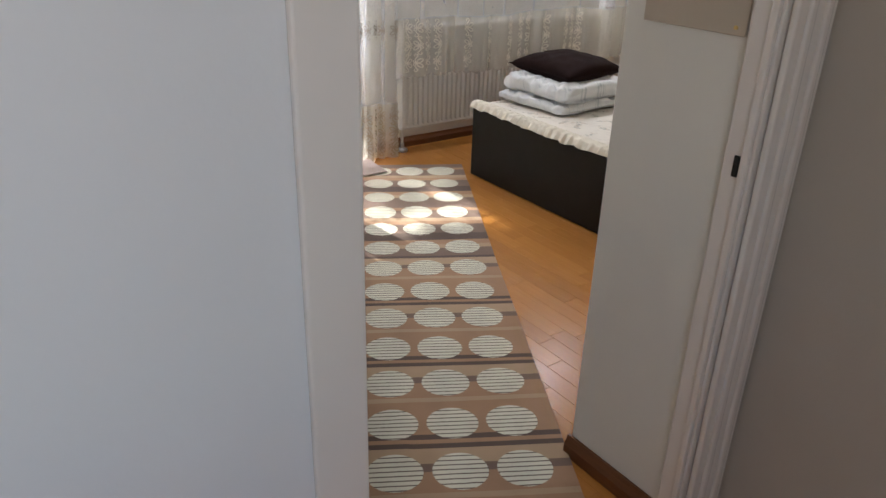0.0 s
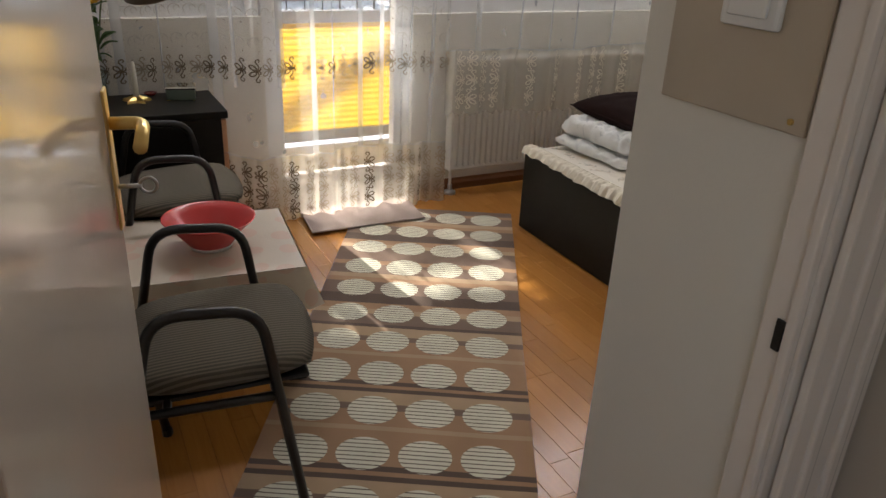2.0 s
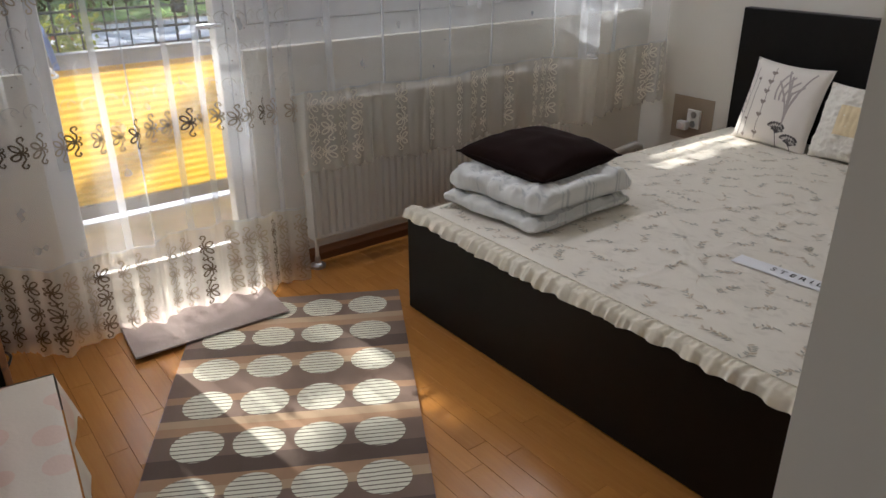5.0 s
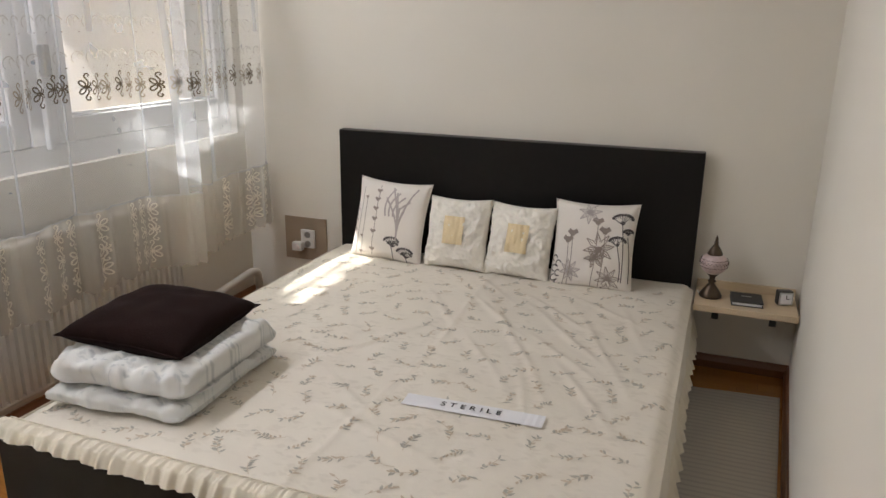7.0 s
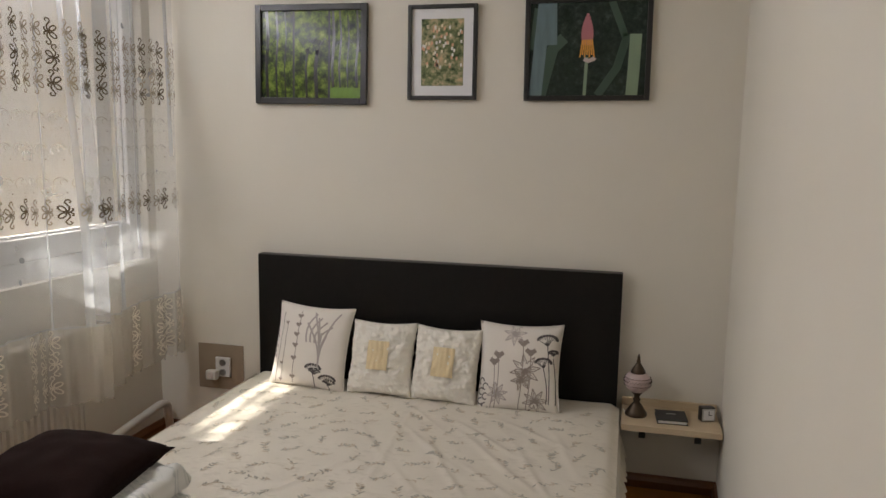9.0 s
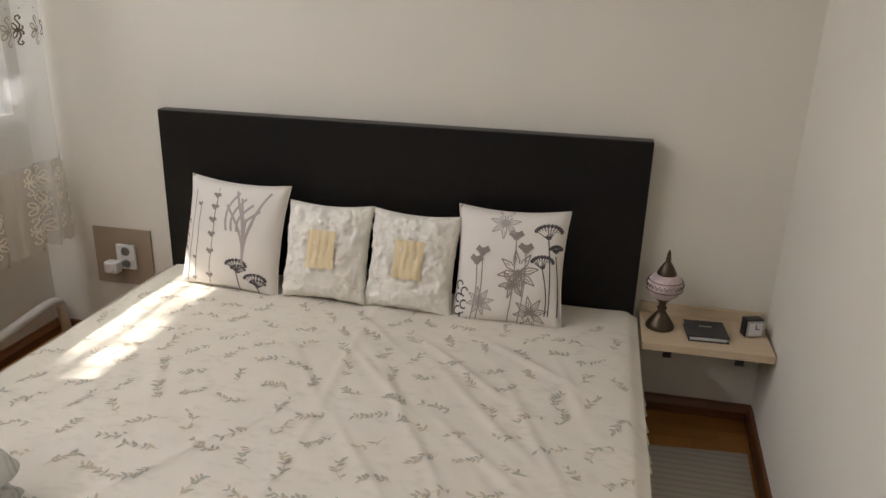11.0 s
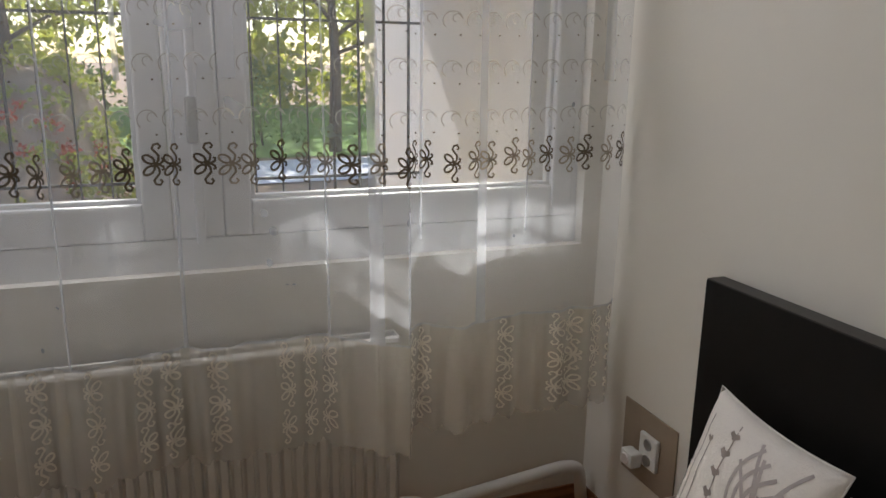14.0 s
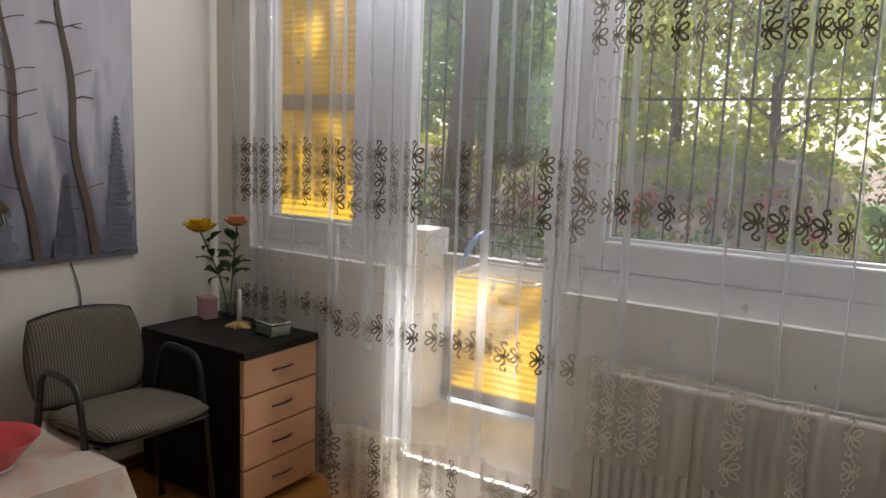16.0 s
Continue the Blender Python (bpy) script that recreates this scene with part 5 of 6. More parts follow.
def tablecloth():
    c = thing("tablecloth", TABLE_AT, "shiny cream damask tablecloth draped over the low table", "tablecloth")
    e = 0.006
    x0, x1, y0, y1 = TX0 - e, TX1 + e, TY0 - e, TY1 + e
    part("top", grid(24, 24, lambda u, v: (x0 + (x1 - x0) * u, y0 + (y1 - y0) * v, TZ + 0.004 + 0.0015 * noise.noise(Vector((u * 6, v * 6, 2))) - 0.004 * (max(abs(2 * u - 1), abs(2 * v - 1)) ** 24))), M_cloth, c, smooth=True)
    # skirt: one strip round the edge, deeper and folded at the corners
    per = []
    k = 26
    for s in range(4):
        for i in range(k):
            t = i / k
            a = [(x0 + (x1 - x0) * t, y0), (x1, y0 + (y1 - y0) * t), (x1 - (x1 - x0) * t, y1), (x0, y1 - (y1 - y0) * t)][s]
            o = [(0, -1), (1, 0), (0, 1), (-1, 0)][s]
            per.append((a, o, min(t, 1 - t)))
    bm = bmesh.new()
    rings = []
    for j in range(9):
        v = j / 8
        ring = []
        for i, (a, o, ed) in enumerate(per):
            corner = math.exp(-(ed / 0.13) ** 2)
            d = 0.075 + 0.055 * corner + 0.008 * math.sin(i * 0.9)
            out = 0.004 + (0.012 + 0.035 * corner + 0.008 * math.sin(i * 0.55 + 1)) * v
            p, q = per[i - 1], per[(i + 1) % len(per)]
            ox, oy = (p[1][0] + o[0] + q[1][0]), (p[1][1] + o[1] + q[1][1])
            n = math.hypot(ox, oy)
            ring.append(bm.verts.new((a[0] + ox / n * out, a[1] + oy / n * out, TZ + 0.001 - d * v)))
        rings.append(ring)
    for a, b in zip(rings, rings[1:]):
        for i in range(len(a)):
            bm.faces.new((a[i], a[(i + 1) % len(a)], b[(i + 1) % len(a)], b[i]))
    part("skirt", bm, M_cloth, c, smooth=True)


tablecloth()
bw = thing("bowl", pose(-3.705, -1.15, TZ + 0.0065), "red plastic bowl with a flared oval rim on the tablecloth", "bowl")
bb = lathe([(0.0, 0.008), (0.050, 0.008), (0.056, 0.0), (0.062, 0.003), (0.085, 0.035), (0.118, 0.074), (0.138, 0.094), (0.141, 0.097), (0.137, 0.097), (0.115, 0.078), (0.082, 0.040), (0.056, 0.013), (0.0, 0.013)], 48)
part("shell", bb, M_red, bw, smooth=True)
part("foot_ring", lathe([(0.055, -0.0005), (0.063, -0.0005), (0.069, 0.012), (0.065, 0.013)], 40), M_redfoot, bw, "pale foot ring", smooth=True)


# ---- chairs ----
def chair():
    """Tubular chair with arm loops; origin on the floor under the seat's middle, the sitter faces +x."""
    c = thing("armchair", pose(0, 0, 0), "black tubular steel chair with ribbed taupe seat and arm loops", "chair", "chairs along the wall")

    def pad(w, d, t, bulge):
        def shape(side):
            def f(u, v):
                a, b = 2 * u - 1, 2 * v - 1
                ra, rb = a * math.sqrt(1 - 0.30 * b * b * 0.85), b * math.sqrt(1 - 0.30 * a * a * 0.85)
                e = max(0.0, (1 - abs(a) ** 5) * (1 - abs(b) ** 5))
                return (d / 2 * ra, w / 2 * rb, side * t / 2 * e ** 0.4 + (bulge * e if side > 0 else 0))
            return f
        bm = bmesh.new()
        k = 18
        for side in (1, -1):
            fn = shape(side)
            vs = [[bm.verts.new(fn(i / k, j / k)) for j in range(k + 1)] for i in range(k + 1)]
            for i in range(k):
                for j in range(k):
                    bm.faces.new((vs[i][j], vs[i + 1][j], vs[i + 1][j + 1], vs[i][j + 1]))
        bmesh.ops.remove_doubles(bm, verts=bm.verts[:], dist=0.0006)
        return bm
    part("seat", pad(0.455, 0.45, 0.055, 0.006), M_seat, c, smooth=True, at=pose(0.0, 0, 0.445, 0, -3, 0))
    part("seat_pan", box((-0.19, -0.20, -0.012), (0.19, 0.20, 0.0), 0.006), M_metal_black, c, at=pose(0, 0, 0.420, 0, -3, 0))
    part("backrest", pad(0.46, 0.36, 0.05, 0.004), M_seat, c, smooth=True, at=pose(-0.262, 0, 0.605, 0, 78, 0))
    part("back_shell", pad(0.43, 0.35, 0.018, 0.0), M_metal_black, c, "black plastic back shell", smooth=True, at=pose(-0.287, 0, 0.612, 0, 78, 0))
    for s in (-1, 1):
        y = 0.232 * s
        pts = rounded([(0.175, y, 0.0), (0.085, y, 0.625), (-0.135, y, 0.635), (-0.185, y, 0.40)], 0.07, 6)
        part("arm_loop", tube(pts, 0.0125, 10), M_metal_black, c, smooth=True)
        part("rear_leg", tube(rounded([(-0.185, y, 0.40), (-0.20, y, 0.36), (-0.16, y, 0.0)], 0.03), 0.0125, 10), M_metal_black, c, smooth=True)
        part("side_rail", tube([(-0.19, y, 0.40), (0.118, y, 0.405)], 0.011, 8), M_metal_black, c, smooth=True)
        for x in (-0.16, 0.175):
            part("foot_cap", tube([(x, y, 0.0), (x, y, 0.02)], 0.015, 8), M_metal_black, c)
    for x in (-0.12, 0.11):
        part("cross_rail", tube([(x, -0.232, 0.404), (x, 0.232, 0.404)], 0.010, 8), M_metal_black, c)
    for y in (-0.06, 0.06):
        part("back_stay", tube(rounded([(-0.12, y, 0.404), (-0.27, y, 0.42), (-0.30, y, 0.64)], 0.06), 0.010, 8), M_metal_black, c, smooth=True)
    return c


ch1 = chair()
ch1.matrix_basis = pose(-3.80, -1.742, 0.002, 0, 0, -8)
ch2 = copy_thing(ch1, pose(-3.73, -0.66, 0.002, 0, 0, -2))


# ---- dresser ----
def dresser():
    d = thing("drawer_unit", pose(-3.78, -0.16, 0), "black drawer cabinet with four peach-coloured drawer fronts", "cabinet")
    hx, hy, H = 0.30, 0.20, 0.645
    part("top", box((-hx, -hy, H - 0.03), (hx + 0.008, hy, H), 0.003), M_black, d)
    part("side_panel", box((-hx, -hy, 0.02), (hx - 0.02, -hy + 0.018, H - 0.03), 0.001), M_black, d)
    part("side_panel", box((-hx, hy - 0.018, 0.02), (hx - 0.02, hy, H - 0.03), 0.001), M_black, d)
    part("back_panel", box((-hx, -hy + 0.018, 0.02), (-hx + 0.008, hy - 0.018, H - 0.03)), M_black, d)
    part("bottom", box((-hx + 0.008, -hy + 0.018, 0.03), (hx - 0.02, hy - 0.018, 0.05)), M_black, d)
    for x in (-hx + 0.05, hx - 0.07):
        for y in (-hy + 0.05, hy - 0.05):
            part("castor", tube([(x, y - 0.012, 0.015), (x, y + 0.012, 0.015)], 0.0148, 12), M_metal_black, d)
    h = (H - 0.03 - 0.035) / 4
    for i in range(4):
        z = 0.035 + h * i
        f = part("drawer", box((hx - 0.02, -hy + 0.003, z + 0.004), (hx, hy - 0.003, z + h - 0.004), 0.002), M_peach, d, "peach laminate drawer front")
        pts = [(hx + 0.004 + 0.018 * math.sin(math.pi * t), 0.055 - 0.11 * t, z + h * 0.52 + 0.006 * math.sin(math.pi * t)) for t in [k / 10 for k in range(11)]]
        part("handle", tube(pts, 0.0045, 8), M_metal_black, f, "dark curved handle", smooth=True)


dresser()
DZ = 0.6455


def rose(parent, x, y, z, material, r):
    bm = bmesh.new()
    rng = random.Random(int(x * 1000))
    for ring, (n, rr, tilt) in enumerate(((5, 0.35, 1.35), (7, 0.62, 1.05), (9, 0.9, 0.65), (9, 1.05, 0.25))):
        for i in range(n):
            a = 2 * math.pi * (i + 0.5 * (ring % 2)) / n + rng.uniform(-0.2, 0.2)
            m = Matrix.Translation((x, y, z)) @ pose(0, 0, 0, 0, 0, math.degrees(a)) @ pose(0, 0, 0, 0, -math.degrees(tilt), 0)
            vs = []
            for j in range(4):
                row = []
                for q in range(4):
                    s, w = j / 3, (q / 3 - 0.5)
                    wid = r * 0.85 * math.sin(math.pi * (0.12 + 0.7 * s))
                    row.append(bm.verts.new(m @ Vector((r * rr * s, w * wid, r * 0.25 * s * s - abs(w) * r * 0.15 + rng.uniform(-1, 1) * r * 0.03))))
                vs.append(row)
            for j in range(3):
                for q in range(3):
                    bm.faces.new((vs[j][q], vs[j + 1][q], vs[j + 1][q + 1], vs[j][q + 1]))
    return part("rose_bloom", bm, material, parent, smooth=True)


def vase():
    x, y = -3.925, -0.03
    v = thing("vase", pose(x, y, DZ), "clear glass cylinder vase with water", "vase")
    part("glass", lathe([(0.0, 0.0), (0.036, 0.0), (0.040, 0.006), (0.041, 0.13), (0.0385, 0.13), (0.0375, 0.012), (0.0, 0.012)], 28), M_water, v, smooth=True)
    part("water", lathe([(0.0, 0.0125), (0.0365, 0.0125), (0.0370, 0.062), (0.0, 0.062)], 28), M_vase_water, v, smooth=True)
    b = thing("rose_bouquet", pose(x, y, DZ + 0.013), "yellow rose and peach rose with green leaves", "flower")
    heads = [((0.0, -0.155, 0.385), M_roseY, 0.070), ((0.065, -0.015, 0.405), M_roseP, 0.058)]
    for (hx, hy, hz), mm, r in heads:
        pts = [(0.01 * (hx > 0) - 0.008, 0.0, 0.0), (hx * 0.25, hy * 0.2, 0.12), (hx * 0.6, hy * 0.6, 0.27), (hx, hy, hz)]
        part("stem", tube(rounded(pts, 0.08, 4), 0.0035, 7), M_stem, b, smooth=True)
        rose(b, hx, hy, hz, mm, r)
    rng = random.Random(11)
    for i in range(26):
        t = rng.uniform(0.42, 0.84)
        h = heads[i % 2][0]
        cx, cy, cz = h[0] * t * 0.8, h[1] * t * 0.8, 0.40 * t
        a = rng.uniform(0, 6.28)
        L, W = rng.uniform(0.05, 0.085), rng.uniform(0.028, 0.042)
        m = pose(cx, cy, cz) @ pose(0, 0, 0, rng.uniform(-25, 25), rng.uniform(-45, 20), math.degrees(a))
        bm = grid(7, 4, lambda u, q: m @ Vector((0.012 + L * u, W * (q - 0.5) * math.sin(math.pi * min(1, 0.05 + u * 0.95)), 0.012 * math.sin(u * 3) + abs(q - 0.5) * 0.012)))
        part("leaf", bm, M_leaf, b, smooth=True)


vase()

cs = thing("candle_holder", pose(-3.785, -0.10, DZ, 0, 0, 10), "gold five-pointed star holder with a white taper candle", "candle")
pts = []
for i in range(10):
    r = 0.060 if i % 2 == 0 else 0.028
    pts.append((r * math.cos(math.pi * i / 5), r * math.sin(math.pi * i / 5)))
star = bmesh.new()
lo = [star.verts.new((x, y, 0.0)) for x, y in pts]
hi = [star.verts.new((x * 0.92, y * 0.92, 0.010)) for x, y in pts]
tp = star.verts.new((0, 0, 0.030))
star.faces.new(lo[::-1])
for i in range(10):
    star.faces.new((lo[i], lo[(i + 1) % 10], hi[(i + 1) % 10], hi[i]))
    star.faces.new((hi[i], hi[(i + 1) % 10], tp))
part("star_base", star, M_brass, cs, "gold star base")
part("candle", lathe([(0.0, 0.02), (0.0115, 0.02), (0.0105, 0.10), (0.008, 0.155), (0.003, 0.162), (0.0, 0.163)], 16), M_wax, cs, "white taper candle", smooth=True)
part("wick", tube([(0, 0, 0.16), (0.001, 0, 0.172)], 0.0009, 5), M_ink, cs)

tn = thing("trinket_box", pose(-3.605, -0.085, DZ, 0, 0, -12), "small mirrored glass trinket box with green sides", "box")
part("body", box((-0.058, -0.045, 0.0), (0.058, 0.045, 0.042), 0.003), M_tin_green, tn)
part("lid", box((-0.061, -0.048, 0.0425), (0.061, 0.048, 0.056), 0.006), M_mirror, tn, "mirrored bevelled lid")
for sx in (-1, 1):
    for sy in (-1, 1):
        part("foot", box((0.05 * sx - 0.006, 0.038 * sy - 0.006, -0.0004), (0.05 * sx + 0.006, 0.038 * sy + 0.006, 0.004)), M_brass, tn)
dish = thing("trinket_dish", pose(-3.72, 0.0, DZ), "tiny dark red dish on the cabinet", "dish")
part("shell", lathe([(0.0, 0.003), (0.015, 0.0), (0.028, 0.012), (0.026, 0.013), (0.0, 0.006)], 20), mat("dark_red_glaze", (0.18, 0.03, 0.025), 0.25, bump=0), dish, smooth=True)

pk = thing("pink_box", pose(-4.015, -0.075, DZ, 0, 0, -20), "faded pink cardboard box at the back of the cabinet", "box")
part("body", box((-0.045, -0.03, 0.0), (0.045, 0.03, 0.075), 0.003), M_pink, pk)
part("lid", box((-0.048, -0.033, 0.0755), (0.048, 0.033, 0.092), 0.003), M_pink, pk)

# ---- floor lamp ----
fl_ = thing("floor_lamp", pose(-4.02, -1.06, 0), "slim bronze floor lamp with a small conical metal shade", "floor lamp")
part("base", lathe([(0.0, 0.0), (0.115, 0.0), (0.12, 0.006), (0.11, 0.016), (0.02, 0.024), (0.012, 0.04), (0.0, 0.04)], 36), M_lampmetal, fl_, smooth=True)
part("pole", tube(rounded([(0, 0, 0.03), (0.01, 0.0, 0.7), (0.055, 0.005, 1.28), (0.13, 0.0, 1.42), (0.205, -0.01, 1.30)], 0.12, 7), 0.0085, 10), M_lampmetal, fl_, smooth=True)
shd = part("shade", lathe([(0.018, 0.115), (0.026, 0.112), (0.036, 0.095), (0.050, 0.06), (0.072, 0.0), (0.069, 0.0), (0.047, 0.058), (0.033, 0.092), (0.0, 0.108)], 32), M_lampmetal, fl_, smooth=True, at=pose(0.225, -0.02, 1.165, 14, -12, 0))
part("shade_handle", tube([(0.058 + 0.02 * math.sin(math.pi * t), 0.012 * (t - 0.5) * 3, 0.012 - 0.045 * math.sin(math.pi * t)) for t in [i / 10 for i in range(11)]], 0.004, 7), M_lampmetal, fl_, smooth=True, at=pose(0.225, -0.02, 1.165, 14, -12, 0))
part("bulb", lathe([(0.0, -0.005), (0.02, 0.005), (0.026, 0.03), (0.015, 0.06), (0.0, 0.07)], 20), M_wax, fl_, smooth=True, at=pose(0.225, -0.02, 1.165, 14, -12, 0))
cord = thing("power_cord", pose(0, 0, 0), "thin white lamp cord running down the wall", "cable")
part("cord", tube(rounded([(XW + 0.006, -0.60, 0.93), (XW + 0.006, -0.56, 0.80), (XW + 0.008, -0.60, 0.45), (XW + 0.012, -0.62, 0.008), (-4.05, -1.05, 0.008)], 0.06, 6), 0.0026, 6), M_metal_black, cord)


# ---- painting on the west wall ----
def painting():
    p = thing("canvas_painting", pose(XW + 0.002, -0.672, 1.462), "unframed cloth wall hanging of bare tree trunks in violet-grey mist", "painting")
    m = bpy.data.materials.new("misty_forest_print")
    m.use_nodes = True
    n, l = nodes_of(m)
    b = n["Principled BSDF"]
    b.inputs["Roughness"].default_value = 0.6
    tc = n.new("ShaderNodeTexCoord")
    mp = n.new("ShaderNodeMapping")
    mp.inputs["Scale"].default_value = (1, 5, 1.2)
    l.new(tc.outputs["Object"], mp.inputs["Vector"])
    no = n.new("ShaderNodeTexNoise")
    no.inputs["Scale"].default_value = 2.2
    no.inputs["Detail"].default_value = 7
    l.new(mp.outputs["Vector"], no.inputs["Vector"])
    sp_ = n.new("ShaderNodeSeparateXYZ")
    l.new(tc.outputs["Object"], sp_.inputs[0])
    g = math_node(n, l, 'ADD', math_node(n, l, 'MULTIPLY', sp_.outputs[2], 0.55), math_node(n, l, 'MULTIPLY', no.outputs["Fac"], 0.9))
    rp = n.new("ShaderNodeValToRGB")
    cr = rp.color_ramp
    cr.elements[0].position, cr.elements[0].color = 0.12, (0.10, 0.10, 0.125, 1)
    cr.elements[1].position, cr.elements[1].color = 0.34, (0.24, 0.24, 0.28, 1)
    for q, c in ((0.50, (0.46, 0.45, 0.48, 1)), (0.72, (0.40, 0.37, 0.40, 1))):
        cr.elements.new(q).color = c
    l.new(g, rp.inputs["Fac"])
    l.new(rp.outputs["Color"], b.inputs["Base Color"])
    hw, hh = 0.355, 0.52

    def f(u, v):
        y, z = -hw + 2 * hw * u, -hh + 2 * hh * v
        return (0.010 + 0.004 * math.sin(u * 9 + v * 2) + 0.003 * noise.noise(Vector((u * 3, v * 4, 1))), y, z)
    bm = grid(24, 36, f)
    ext = bmesh.ops.extrude_face_region(bm, geom=bm.faces[:])
    for q in ext["geom"]:
        if isinstance(q, bmesh.types.BMVert):
            q.co.x -= 0.003
    part("cloth", bm, m, p, smooth=True)
    part("hem_bar", box((0.003, -hw - 0.002, -hh - 0.004), (0.017, hw + 0.002, -hh + 0.014), 0.002), mat("dark_grey_hem", (0.10, 0.10, 0.11), 0.7), p, "dark bottom hem")
    M_trunk = mat("painted_trunk", (0.10, 0.065, 0.045), 0.7, var=0.4, scale=12, bump=0)
    M_blue_fir = mat("painted_fir", (0.13, 0.14, 0.17), 0.7, var=0.4, scale=20, bump=0)
    on = lambda x, y: (0.0185, y, x)
    for y0, y1, w in ((0.17, 0.05, 0.034), (-0.06, -0.16, 0.030), (-0.27, -0.30, 0.022)):
        bm = bmesh.new()
        pts = [(-hh + 0.012 + (2 * hh - 0.02) * i / 12, y0 + (y1 - y0) * (i / 12) ** 0.7 + 0.012 * math.sin(i)) for i in range(13)]
        ribbon_into(bm, pts, [w * (1 - 0.045 * k) for k in range(13)], on)
        part("trunk", bm, M_trunk, p)
        bm = bmesh.new()
        rng = random.Random(int(y0 * 100))
        for k in range(11):
            i = rng.randint(2, 11)
            s = rng.choice((-1, 1))
            z, y = pts[i]
            ribbon_into(bm, [(z, y), (z + 0.015, y + 0.035 * s), (z + 0.005 + rng.uniform(0, 0.03), y + 0.08 * s)], 0.004, on)
        tagged(part("twig", bm, M_trunk, p, "bare painted twigs"), kind="stuff")
    rng = random.Random(8)
    for cy, z1, w in ((0.27, 0.02, 0.09), (-0.20, -0.12, 0.08), (0.06, -0.2, 0.06)):
        bm = bmesh.new()
        for k in range(26):
            t = k / 25
            z = -hh + 0.02 + (z1 + hh - 0.02) * t
            ww = w * (1 - t) + 0.006
            ribbon_into(bm, [(z, cy - ww * rng.uniform(0.6, 1)), (z + 0.012, cy), (z, cy + ww * rng.uniform(0.6, 1))], 0.016, lambda x, y: (0.0175, max(-hw, min(hw, y)), x))
        tagged(part("fir", bm, M_blue_fir, p, "misty blue-grey fir"), kind="stuff")


painting()


# ---- curtains ----
def scroll_strokes():
    """One embroidered motif, 6 cm wide and 10 cm tall: two petals, and hooks that curl away above and below."""
    out = []
    for sy in (1, -1):
        out.append([(-0.004, 0.0), (-0.012, 0.010 * sy), (-0.013, 0.021 * sy), (-0.006, 0.030 * sy), (0.001, 0.039 * sy), (-0.003, 0.048 * sy), (-0.013, 0.050 * sy), (-0.018, 0.043 * sy), (-0.013, 0.037 * sy)])
        cx, cy = 0.010, 0.0135 * sy
        loop = [(-0.004, 0.0)]
        for j in range(11):
            a = math.pi * (1.05 + 1.9 * j / 10)
            u, v = 0.0145 * math.cos(a), 0.0085 * math.sin(a)
            loop.append((cx + 0.80 * u - 0.6 * v * sy, cy + (0.6 * u * sy + 0.80 * v)))
        out.append(loop + [(-0.004, 0.0)])
        out.append([(-0.004, 0.0), (-0.014, 0.001 * sy), (-0.022, 0.006 * sy), (-0.023, 0.013 * sy), (-0.018, 0.014 * sy)])
    return out


